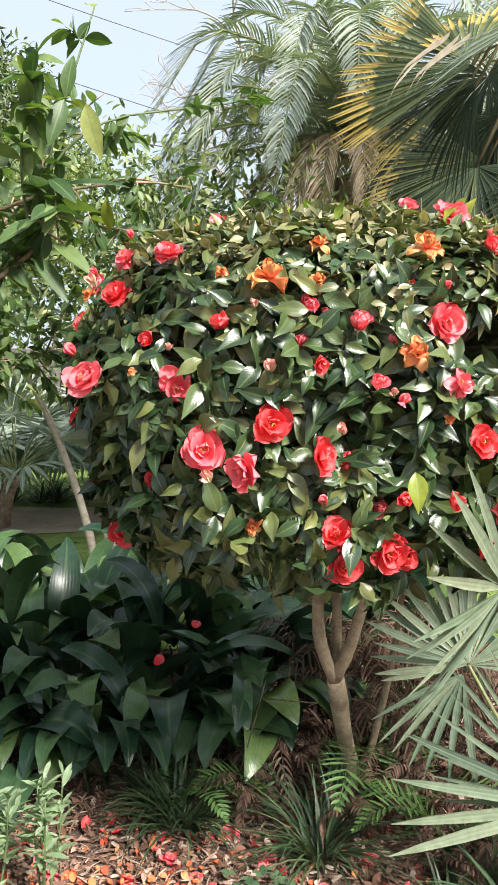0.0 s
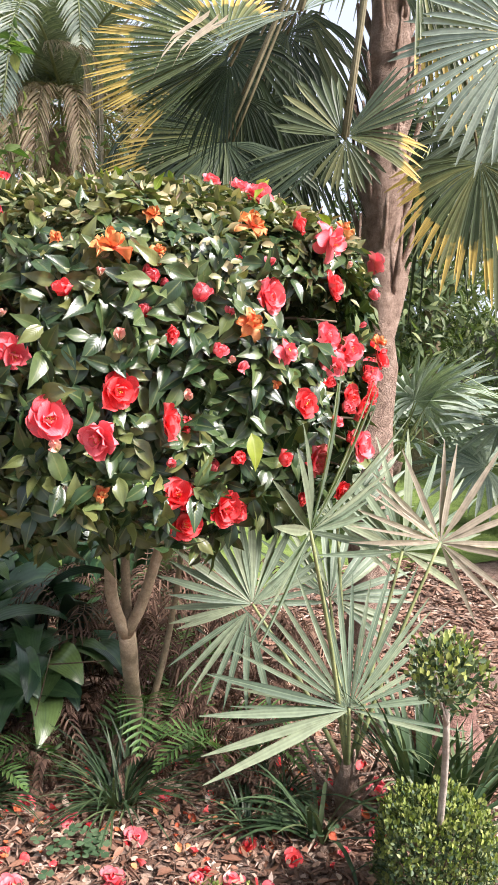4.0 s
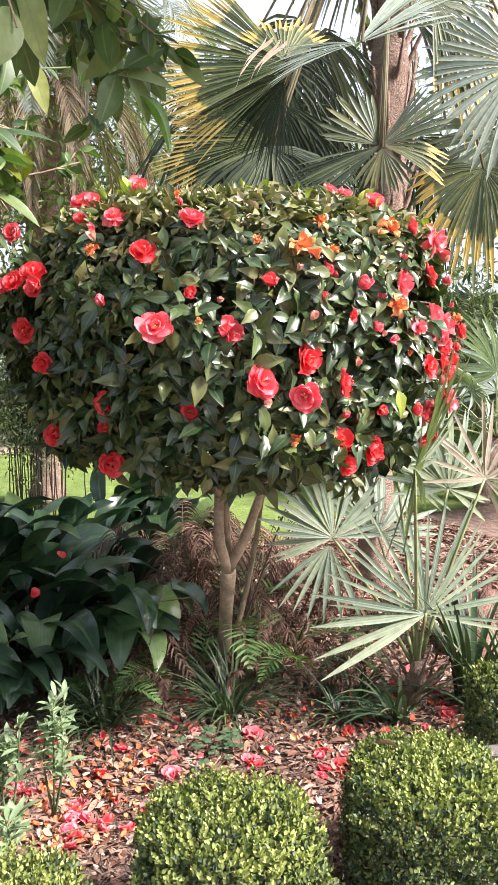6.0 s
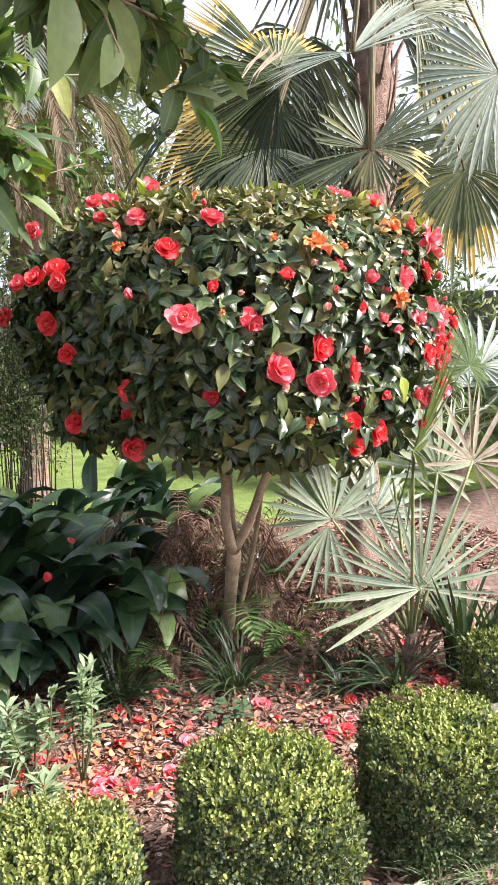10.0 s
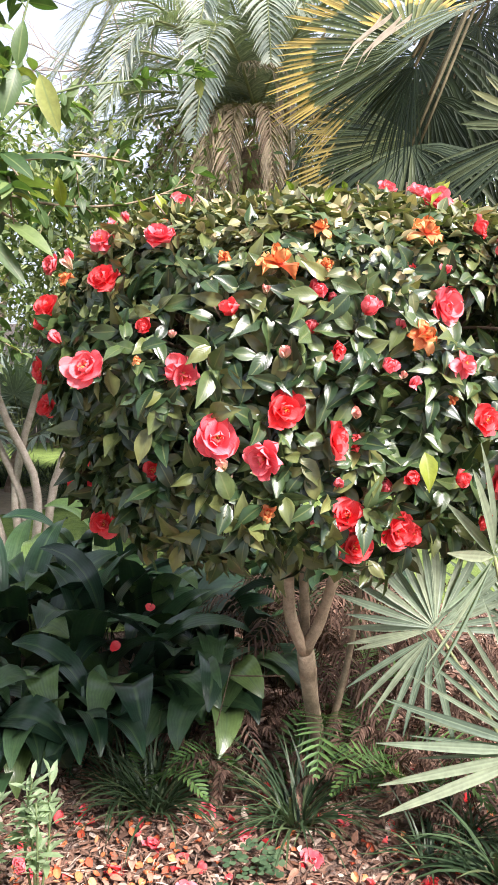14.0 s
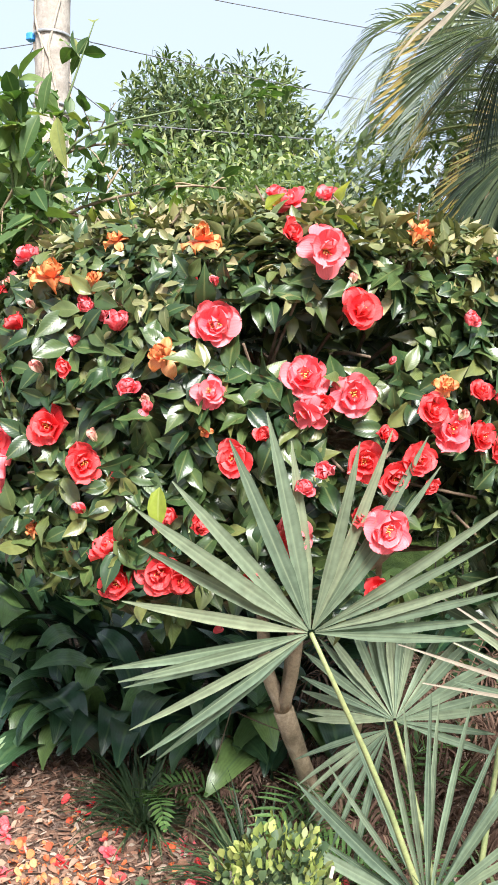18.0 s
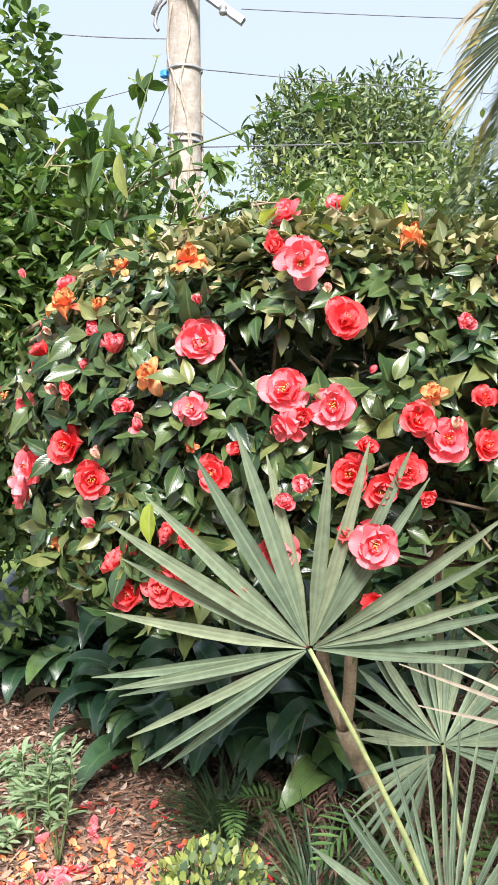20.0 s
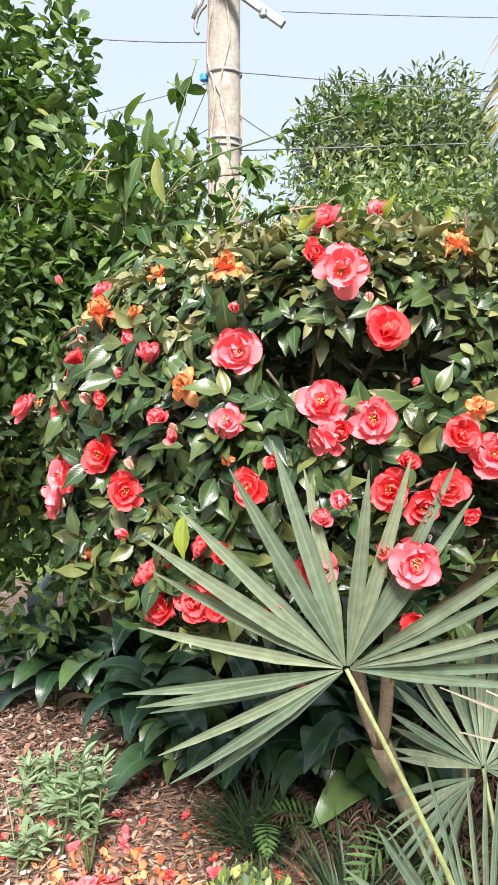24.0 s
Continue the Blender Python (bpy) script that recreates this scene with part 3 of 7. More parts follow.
RED_OPEN = [
    ((0.288, 1.735, 1.444), 10.4, (0.1, -1, 0.12)), ((0.452, 1.756, 1.13), 9.2, (0.1, -0.9, 0.35)), ((0.55, 1.757, 1.165), 10.4, (0.35, -0.9, 0.15)),
    ((0.432, 1.755, 1.206), 9.8, (-0.05, -0.55, 0.75)), ((0.397, 1.708, 1.377), 9.4, (0.65, -0.75, 0.05)), ((-0.1, 2.215, 1.108), 9.2, (-0.25, -0.9, 0.15)),
    ((0.9, 1.884, 1.701), 9.8, (0.6, -0.75, 0.2)), ((0.728, 1.7, 1.415), 8.2, (0.05, -0.95, 0.1)), ((0.937, 1.84, 1.413), 9.0, (0.4, -0.85, 0.25)),
    ((1.051, 1.88, 1.516), 7.6, (0.6, -0.7, 0.35)), ((1.03, 1.885, 1.421), 7.6, (0.5, -0.85, 0.1)), ((0.99, 1.864, 1.384), 8.4, (0.5, -0.8, -0.2)),
    ((1.124, 2.039, 1.462), 7.2, (0.75, -0.6, 0.2)), ((1.155, 2.1, 1.433), 6.2, (0.8, -0.55, 0.2)), ((1.158, 2.104, 1.545), 7.4, (0.7, -0.6, 0.35)),
    ((0.96, 1.907, 1.155), 6.6, (0.5, -0.8, -0.3)), ((-0.261, 2.41, 1.646), 7.6, (-0.7, -0.6, 0.2)), ((-0.083, 2.01, 1.736), 8.6, (-0.45, -0.6, 0.55)),
    ((-0.086, 2.43, 1.865), 7.4, (-0.5, -0.6, 0.6)), ((-0.27, 2.92, 1.53), 9.0, (-0.9, -0.3, 0.2)), ((-0.26, 2.62, 1.667), 9.2, (-0.75, -0.6, 0.35)),
    ((-0.247, 2.452, 1.69), 9.6, (-0.6, -0.6, 0.55)), ((-0.251, 2.377, 1.414), 7.4, (-0.6, -0.8, 0.0)), ((-0.176, 2.49, 1.174), 9.8, (-0.6, -0.75, 0.3)),
    ((-0.272, 2.49, 1.51), 9.4, (-0.65, -0.75, 0.15)), ((-0.13, 2.19, 1.3), 8.0, (-0.75, -0.55, 0.2)), ((0.02, 1.93, 1.294), 8.4, (-0.5, -0.8, 0.1)),
    ((-0.12, 2.21, 1.225), 6.4, (-0.6, -0.7, 0.3)), ((1.117, 2.041, 1.553), 6.2, (0.6, -0.6, 0.6)), ((0.593, 1.768, 1.15), 6.4, (0.5, -0.8, -0.1)),
]
RED_CUP = [
    ((0.502, 1.702, 1.533), 6.6, (0.05, -0.95, 0.25)), ((0.38, 1.664, 1.568), 5.2, (0.15, -0.95, -0.15)), ((0.179, 1.769, 1.653), 7.6, (-0.5, -0.5, 0.65)),
    ((0.462, 1.719, 1.653), 8.4, (0.25, -0.6, 0.65)), ((0.765, 1.846, 1.842), 7.0, (0.6, -0.5, 0.4)), ((0.454, 1.761, 1.365), 6.6, (-0.7, -0.5, 0.3)),
    ((0.531, 1.799, 1.256), 7.0, (0.0, -0.9, 0.3)), ((0.58, 1.75, 1.285), 5.8, (-0.2, -0.9, 0.3)), ((0.67, 1.7, 1.285), 6.6, (0.4, -0.85, 0.2)),
    ((0.36, 1.76, 1.693), 6.2, (0.3, -0.9, 0.2)), ((0.58, 1.8, 1.743), 5.2, (0.1, -0.9, 0.3)), ((0.786, 1.7, 1.46), 5.2, (0.1, -0.8, 0.5)),
    ((0.845, 1.765, 1.363), 5.8, (0.3, -0.8, 0.45)), ((0.973, 1.832, 1.467), 5.6, (0.7, -0.5, 0.4)), ((0.93, 1.834, 1.307), 5.2, (0.4, -0.8, 0.3)),
    ((0.88, 1.775, 1.397), 6.8, (0.2, -0.85, 0.35)), ((1.043, 1.949, 1.365), 4.8, (0.6, -0.7, -0.1)), ((0.75, 1.75, 1.18), 5.8, (0.3, -0.9, 0.0)),
    ((1.088, 1.997, 1.692), 6.2, (0.7, -0.6, 0.2)), ((0.004, 1.9, 1.618), 6.0, (-0.5, -0.7, 0.3)), ((0.86, 1.795, 1.52), 6.4, (0.4, -0.8, 0.0)), ((0.396, 1.77, 1.677), 4.2, (0.4, -0.8, 0.2)),
]
BUDS = [
    ((-0.193, 2.04, 1.592), 5.4), ((-0.165, 2.16, 1.775), 5.0), ((-0.16, 2.17, 1.8), 3.8), ((0.155, 1.74, 1.322), 4.6), ((0.347, 1.758, 1.608), 5.2), ((0.282, 1.717, 1.558), 4.6),
    ((0.539, 1.727, 1.615), 3.8), ((0.247, 1.734, 1.689), 3.3), ((0.398, 1.708, 1.283), 4.2), ((0.432, 1.695, 1.429), 3.8), ((0.552, 1.69, 1.494), 4.2), ((0.06, 1.84, 1.6), 3.0),
    ((0.35, 1.745, 1.19), 2.8), ((0.54, 1.71, 1.51), 2.8), ((0.65, 1.76, 1.735), 3.6), ((1.09, 1.96, 1.5), 3.4), ((0.97, 1.86, 1.6), 2.8), ((0.9, 1.82, 1.745), 2.8), ((-0.03, 1.89, 1.85), 3.2),
]
FADED = [
    ((0.279, 1.75, 1.76), 9.8, (0.1, -0.6, 0.75)), ((-0.179, 2.146, 1.749), 4.6, (-0.4, -0.7, 0.5)), ((0.581, 1.69, 1.597), 8.0, (0.1, -0.8, 0.3)), ((0.611, 1.769, 1.828), 8.4, (0.1, -0.5, 0.8)),
    ((0.985, 1.99, 1.862), 8.0, (0.4, -0.5, 0.75)), ((0.25, 1.737, 1.222), 4.8, (-0.1, -0.9, 0.2)), ((0.175, 1.829, 1.771), 3.8, (0, -0.7, 0.5)), ((0.382, 1.752, 1.746), 5.2, (0.2, -0.7, 0.5)),
    ((0.388, 1.818, 1.836), 5.6, (0, -0.6, 0.7)), ((0.097, 2.143, 1.92), 3.8, (-0.1, -0.5, 0.8)), ((0.077, 2.124, 1.88), 5.2, (-0.2, -0.5, 0.7)), ((1.067, 1.91, 1.561), 5.8, (0.6, -0.7, 0.3)),
    ((0.106, 1.904, 1.312), 4.4, (-0.4, -0.8, 0.2)), ((-0.02, 1.81, 1.55), 2.6, (-0.3, -0.8, 0.3)), ((0.66, 1.72, 1.46), 3.0, (0.2, -0.9, 0.2)),
]


def outward(x, y, z):
    return crown_point(np.array([math.atan2((y - CY) / CB, (x - CX) / CA)]), np.array([min(max(z, 1.06), 1.97)]))[1][0]


ALL_FLOWERS = np.array([(*f[0], f[1]) for f in PINK + CORAL + RED_OPEN + RED_CUP + BUDS + FADED])
FLOWER_OUT = np.array([unit(outward(*f[0]) * 0.6 + (unit(np.array(f[2], float)) if len(f) > 2 else 0)) for f in PINK + CORAL + RED_OPEN + RED_CUP + BUDS + FADED])


def clear_of_flowers(pos, axis, scale):
    """Leaves grow beside the flowers, not across their faces."""
    mid = pos + axis * 0.04 * scale[:, None]
    w = mid - [0.84, 1.86, 1.06]
    ok = (np.linalg.norm(w, axis=1) > 0.47) | (w @ unit(np.array([0.72, -0.65, -0.2])) < -0.035) | (w[:, 2] < -0.15)
    for f, n in zip(ALL_FLOWERS, FLOWER_OUT):
        v = mid - f[:3]
        h = v @ n
        ok &= ~((h > -0.02) & (h < 0.2) & (np.linalg.norm(v - h[:, None] * n, axis=1) < 0.0047 * f[3]))
    return ok


CAM_LEAVES = [broad_leaf(0.084, 0.042, 6, 0.42, 0.5, 0.3, 0.05, 1), broad_leaf(0.076, 0.04, 6, 0.42, 0.7, 0.1, 0.07, 2), broad_leaf(0.088, 0.042, 6, 0.45, 0.4, 0.5, 0.05, 3), broad_leaf(0.07, 0.038, 6, 0.43, 0.6, -0.08, 0.08, 4), broad_leaf(0.08, 0.038, 6, 0.4, 0.8, 0.25, 0.06, 5)]
SMALL_LEAVES = [leaf(0.073, 0.036, 4, 0.44, 0.4, 0.4, 1.1), leaf(0.067, 0.034, 4, 0.42, 0.6, 0.2, 1.1), leaf(0.06, 0.033, 4, 0.44, 0.5, -0.12, 1.1)]


def crown_leaves(n, depth, front=False):
    """Places of leaves over the crown: whorls of five round the shoot tips, which point outwards and up."""
    k = n // 5
    th = rng.uniform(-np.pi * 1.03, 0.03 * np.pi, k) if front else rng.uniform(0, 2 * np.pi, k)
    z = rng.uniform(CZ - CH * 0.98, CZ + CH * 0.97, k)
    p, nrm = crown_point(th, z)
    p = p - nrm * np.abs(rng.normal(0, depth, k))[:, None]
    shoot = unit(nrm * 0.75 + UP * 0.35 + rng.normal(0, 0.3, p.shape))
    a0 = rng.uniform(0, 6.28, k)
    p, nrm, shoot = np.repeat(p, 5, 0), np.repeat(nrm, 5, 0), np.repeat(shoot, 5, 0)
    ang = np.repeat(a0, 5) + np.tile(np.arange(5) * 2.4, k) + rng.normal(0, 0.2, len(p))
    e1 = unit(np.cross(shoot, [0.13, 0.21, 0.97]))
    e2 = np.cross(shoot, e1)
    out = e1 * np.cos(ang)[:, None] + e2 * np.sin(ang)[:, None]
    open_ = np.radians(rng.uniform(48, 92, len(p)))[:, None]
    axis = unit(shoot * np.cos(open_) + out * np.sin(open_) - UP * rng.uniform(0.05, 0.5, (len(p), 1)))
    face = unit(shoot * np.sin(open_) - out * np.cos(open_) + rng.normal(0, 0.2, p.shape))
    pos = p - shoot * np.tile(np.linspace(0.0, 0.035, 5), k)[:, None] - nrm * 0.02 + out * 0.004
    return pos, axis, face, rng.uniform(0.62, 1.06, len(p))


def top_leaves(n):
    """Leaves on the clipped, nearly flat top."""
    a, r = rng.uniform(0, 2 * np.pi, n), np.sqrt(rng.uniform(0, 1, n)) * 0.93
    q = (np.abs(np.cos(a)) ** 2.5 + np.abs(np.sin(a)) ** 2.5) ** -0.4
    f = 1 - 0.8 * shoulder(np.cos(a))
    x, y = CX + CA * r * q * f * np.cos(a), CY + CB * r * q * f * np.sin(a)
    z = CZ + (CH - 0.035) * (1 - np.minimum(r, 0.99) ** 4) ** 0.25 - np.abs(rng.normal(0, 0.02, n)) + 0.015 * np.sin(9 * x) * np.sin(8 * y)
    p = np.stack([x, y, z], 1)
    axis = unit(rng.normal(0, 1, (n, 3)) * [1, 1, 0.25] + UP * rng.uniform(0.0, 1.0, (n, 1)))
    return p, axis, unit(UP + rng.normal(0, 0.55, (n, 3))), rng.uniform(0.4, 0.82, n)


def not_in_hollow(pos):
    """The shaded hollow in the crown's side, where few leaves grow."""
    return ((pos[:, 0] - 0.83) / 0.24) ** 2 + ((pos[:, 2] - 1.635) / 0.07) ** 2 + ((pos[:, 1] - 1.76) / 0.36) ** 2 > rng.uniform(0.75, 1.1, len(pos))


def leaf_cloud(name, templates, places, mat, parent, label=""):
    pos, axis, face, s = places
    R, pos = bases(pos, axis, face, s)
    V, F, UV = scatter(templates, R, pos)
    return part(name, mesh_of(name, V, F, UV, mat), parent, label, kind="stuff")


for mat, tpl, depth, n in ((M_CAM, CAM_LEAVES, 0.03, 8600), (M_CAM, SMALL_LEAVES, 0.2, 7000)):
    pl = crown_leaves(n, depth)
    ok = not_in_hollow(pl[0]) & (pl[0][:, 2] < rng.uniform(1.74, 1.92, len(pl[0]))) & clear_of_flowers(pl[0], pl[1], pl[3])
    leaf_cloud("foliage", tpl, [v[ok] for v in pl], mat, camellia, "glossy dark green leaves")
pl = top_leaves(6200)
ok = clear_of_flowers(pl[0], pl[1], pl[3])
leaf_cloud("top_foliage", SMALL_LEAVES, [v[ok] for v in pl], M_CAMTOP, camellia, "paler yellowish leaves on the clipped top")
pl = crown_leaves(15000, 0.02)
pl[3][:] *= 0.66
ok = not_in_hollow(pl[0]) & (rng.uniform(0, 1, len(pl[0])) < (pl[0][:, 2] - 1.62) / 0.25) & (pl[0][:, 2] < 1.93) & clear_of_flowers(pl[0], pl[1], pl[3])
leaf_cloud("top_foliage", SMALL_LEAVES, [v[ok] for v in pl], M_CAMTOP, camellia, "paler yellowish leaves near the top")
tp = top_leaves(60)
leaf_cloud("young_growth", CAM_LEAVES, (tp[0] + UP * 0.02, unit(tp[1] + UP * 0.8), tp[2], tp[3]), M_CAMNEW, camellia, "fresh lime green shoots on top")

# single leaves on the side that faces the walk
pl = crown_leaves(400, 0.008, True)
ok = clear_of_flowers(pl[0], pl[1], pl[3]) & not_in_hollow(pl[0])
pl = [v[ok][:300] for v in pl]
R, P4 = bases(pl[0], pl[1], pl[2], pl[3] * 1.02)
leaf_meshes = [mesh_of("leaf", V, F, UV, M_CAM) for V, F, UV in CAM_LEAVES]
YELLOW_LEAF = mesh_of("leaf", *CAM_LEAVES[0], M_CAMNEW)
for k in range(len(P4)):
    if pl[0][k, 2] < 1.85:
        part("leaf", leaf_meshes[k % 5], camellia, m=mat4(R[k], P4[k] - np.array(camellia.location)))


for x, y, z in ((0.583, 1.69, 1.35),):
    R1, P1 = bases(np.array([[x, y, z]]), np.array([[0.1, -0.4, -0.9]]), np.array([[0.0, -1.0, 0.4]]), [1.0])
    part("leaf", YELLOW_LEAF, camellia, "yellowing leaf", mat4(R1[0], P1[0] - np.array(camellia.location)))


# ---- camellia flowers ----
def petal(L, W, tilt, cup, wave, seed, nu=7, nv=7):
    """A broad rounded petal from the flower's centre, its rim rolled back: tilt 0 lies flat, 90 stands up."""
    r = np.random.default_rng(seed)
    u, v = np.meshgrid(1 - (1 - np.linspace(0, 1, nu)) ** 1.7, np.linspace(-1, 1, nv), indexing="ij")
    prof = np.where(u > 0.6, np.sqrt(np.maximum(0.0, 1 - ((u - 0.6) / 0.402) ** 2)), 0.28 + 0.72 * np.sin(np.minimum(u / 0.6, 1) * np.pi / 2))
    x = v * W / 2 * np.maximum(prof, 0.04)
    out = L * u * (1 - 0.07 * np.exp(-(v / 0.22) ** 2) * (u > 0.85))
    ph = r.uniform(0, 6.28, 2)
    z = cup * L * u ** 2 * 0.5 + 0.2 * W * v * v * u - 0.55 * L * np.clip(u - 0.68, 0, 1) ** 1.4
    z = z + wave * L * u * u * (0.07 * np.sin(v * 3.2 + ph[0]) + 0.035 * np.sin(v * 6.5 + ph[1]))
    x = x + 0.1 * L * r.normal() * u * u
    c, s = np.cos(radians(tilt)), np.sin(radians(tilt))
    V = np.stack([x, out * c - z * s, out * s + z * c], -1).reshape(-1, 3)
    i = (np.arange(nu - 1)[:, None] * nv + np.arange(nv - 1)[None]).reshape(-1, 1)
    F = np.hstack([i, i + 1, i + nv + 1, i + nv])
    return V, F, np.stack([(v.ravel() + 1) / 2, u.ravel()], 1)


def turned(geo, deg, lift=0.0):
    V, F, U = geo
    c, s = np.cos(radians(deg)), np.sin(radians(deg))
    return V @ np.array([[c, s, 0], [-s, c, 0], [0, 0, 1]]) + [0, 0, lift], F, U


def bloom(kind, seed):
    """Petals of a flower one metre across, facing +z, to be scaled."""
    r = np.random.default_rng(seed)
    P = []
    if kind == "open":
        rings = ((6, 0.55, 0.6, 6, 0.35), (5, 0.47, 0.52, 30, 0.45), (4, 0.34, 0.32, 58, 0.4))
    elif kind == "cup":
        rings = ((6, 0.56, 0.5, 48, 0.35), (5, 0.5, 0.42, 66, 0.3), (4, 0.36, 0.3, 80, 0.2))
    elif kind == "bud":
        rings = ((5, 0.8, 0.55, 80, 0.5), (4, 0.78, 0.45, 88, 0.4))
    elif kind == "loose":
        rings = ((6, 0.56, 0.52, -18, -0.2), (5, 0.46, 0.44, 25, 0.3), (3, 0.36, 0.32, 60, 0.5))
    else:
        rings = ((5, 0.55, 0.42, 5, -0.4), (4, 0.5, 0.36, 38, 0.3), (4, 0.4, 0.26, 68, 0.5))
    for q, (n, L, W, tilt, cup) in enumerate(rings):
        a0 = r.uniform(0, 360)
        for k in range(n):
            g = petal(L * r.uniform(0.8, 1.1), W * r.uniform(0.85, 1.15), tilt + r.normal(0, 10), cup + r.normal(0, 0.2), 3.2 if kind == "faded" else 1.3, r.integers(1 << 30))
            P.append(turned(g, a0 + 360 / n * k + r.normal(0, 11), 0.02 * q))
    return join(P)


def stamens(seed):
    r = np.random.default_rng(seed)
    T = []
    for _ in range(16):
        a, q = r.uniform(0, 6.28), r.uniform(0.0, 0.085)
        b = np.array([q * 0.5 * np.cos(a), q * 0.5 * np.sin(a), 0.03])
        e = np.array([q * 1.5 * np.cos(a), q * 1.5 * np.sin(a), r.uniform(0.22, 0.3)])
        T.append(tube([b, e * [1, 1, 0.8], e * [1, 1, 0.8] + [0, 0, 0.025]], [0.007, 0.007, 0.016], 4))
    return tube_mesh("stamens", T, M_STAMEN)


def sepals(seed):
    r = np.random.default_rng(seed)
    P = [turned(petal(0.34, 0.32, 70 + r.normal(0, 5), 0.5, 0.3, k + seed), 72 * k, -0.03) for k in range(5)]
    V, F, U = join(P)
    return mesh_of("calyx", V, F, U, M_SEPAL)


BLOOMS = {}
for kind, mats in (("open", (M_PINK, M_RED)), ("cup", (M_PINK, M_RED)), ("loose", (M_PINK, M_RED)), ("faded", (M_FADED,)), ("bud", (M_PINK, M_CREAM))):
    for mi, mat in enumerate(mats):
        for s in range(5 if kind == "open" else 3):
            V, F, U = bloom(kind, 100 * mi + 10 * s + len(kind))
            BLOOMS[kind, mi, s] = mesh_of("flower", V, F, U, mat)
STAMENS, CALYX = [stamens(k) for k in range(3)], [sepals(k) for k in range(2)]

def flower(kind, mi, place, cm, faces, label):
    n = outward(*place)
    if faces is None:
        faces = n * 0.6 + UP * 0.5
    d = unit(np.asarray(faces, float) + rng.normal(0, 0.08, 3))
    spin = rng.standard_normal(3)
    R, _ = bases(np.zeros((1, 3)), np.cross(d, spin)[None], d[None], [cm / 100 * 0.87])
    p = np.asarray(place) - d * 0.0015 * cm - np.array(camellia.location)
    f = part("flower", BLOOMS[kind, mi, int(rng.integers(5 if kind == "open" else 3))], camellia, label, mat4(R[0], p))
    if kind == "bud":
        part("calyx", CALYX[int(rng.integers(2))], f, m=Matrix.Diagonal((1, 1, 1, 1)))
    else:
        part("stamen_tuft", STAMENS[int(rng.integers(3))], f, m=Matrix.Diagonal((1, 1, 1, 1)))


for k, row in enumerate(PINK):
    flower("loose" if row[2][2] < 0 else "open", 0, *row, "open coral pink flower with yellow stamens")
for row in CORAL:
    flower("loose", 0, *row, "ageing coral flower with loose petals")
for row in RED_OPEN:
    flower("open", 1, *row, "deep red flower with yellow stamens")
for k, row in enumerate(RED_CUP):
    flower("cup", 0 if k % 3 == 0 else 1, *row, "half open red flower")
for row in FADED:
    flower("faded", 0, *row, "withered orange brown flower")
for k, row in enumerate(BUDS):
    flower("bud", k % 2, *row, None, "closed bud with pink tip")


# ---- aspidistra bed ----
def arching_leaf(L, W, stalk, rise, fall, seed):
    """A strap leaf on a stalk: it rises from the origin, arches over towards +y and hangs at the tip."""
    r = np.random.default_rng(seed)
    n = 9
    u = np.linspace(0, 1, n)
    ang = np.radians(rise + (fall - rise) * u ** 1.5)
    seg = L / (n - 1)
    y = stalk * np.cos(radians(rise)) + np.concatenate([[0], np.cumsum(np.cos(ang[1:]) * seg)])
    z = stalk * np.sin(radians(rise)) + np.concatenate([[0], np.cumsum(np.sin(ang[1:]) * seg)])
    x = 0.12 * L * r.normal() * u ** 2
    prof = np.sin(np.clip(u * 0.97 + 0.02, 0, 1) ** 0.8 * np.pi) ** 0.75
    half = W / 2 * np.maximum(prof, 0.03)
    spine = np.stack([x, y, z], 1)
    tw = radians(25) * r.normal() * u
    side = np.stack([np.cos(tw), 0 * u, np.sin(tw)], 1)
    lift = np.stack([0 * u, -0.25 * half * np.sin(ang), 0.3 * half * np.abs(np.cos(ang))], 1)
    blade = strip(spine, side, half, lift)
    foot = np.stack([np.zeros(5), np.linspace(0, spine[0, 1], 5), np.linspace(0, spine[0, 2], 5)], 1)
    foot[:, 2] -= 0.012
    return blade, strip(foot, np.tile([1.0, 0, 0], (5, 1)), np.full(5, 0.005), np.tile([0, -0.004, 0.0], (5, 1)))


ASP = []
for k in range(12):
    r = np.random.default_rng(50 + k)
    b, f = arching_leaf(r.uniform(0.44, 0.58), r.uniform(0.14, 0.18), r.uniform(0.12, 0.32), r.uniform(58, 82), r.uniform(-60, 25), k)
    V, F, U = join([b, f])
    ASP.append(mesh_of("leaf", V, F, U, M_ASP))
aspidistra = thing("aspidistra_clump", (-0.4, 3.3, 0), "dense clump of broad dark green aspidistra leaves in mulch", "plant")
made = 0
while made < 320:
    x, y = rng.uniform(-1.75, 1.3), rng.uniform(2.78, 4.9)
    edge = 2.9 + 0.05 * math.sin(4 * x) + (0.25 if x > 0.3 else 0) + (0.4 if x > 0.55 else 0)
    if y < edge:
        continue
    out = np.array([x + 0.45, (y - 3.75) * 1.2])
    a = math.atan2(out[1], out[0]) + rng.normal(0, 0.75)
    if rng.uniform() < 0.55:
        a = -math.pi / 2 + rng.normal(0, 0.8)
    s = rng.uniform(0.8, 1.1) * (1.0 if y > edge + 0.25 else 0.85)
    part("leaf", ASP[int(rng.integers(12))], aspidistra, m=Matrix.Translation((x + 0.4, y - 3.3, 0)) @ pose(0, 0, 0, 0, 0, math.degrees(a) - 90) @ pose(0, 0, 0, rng.normal(-14 if y < edge + 0.25 else 0, 10), rng.normal(0, 8), 0) @ Matrix.Scale(s, 4))
    made += 1


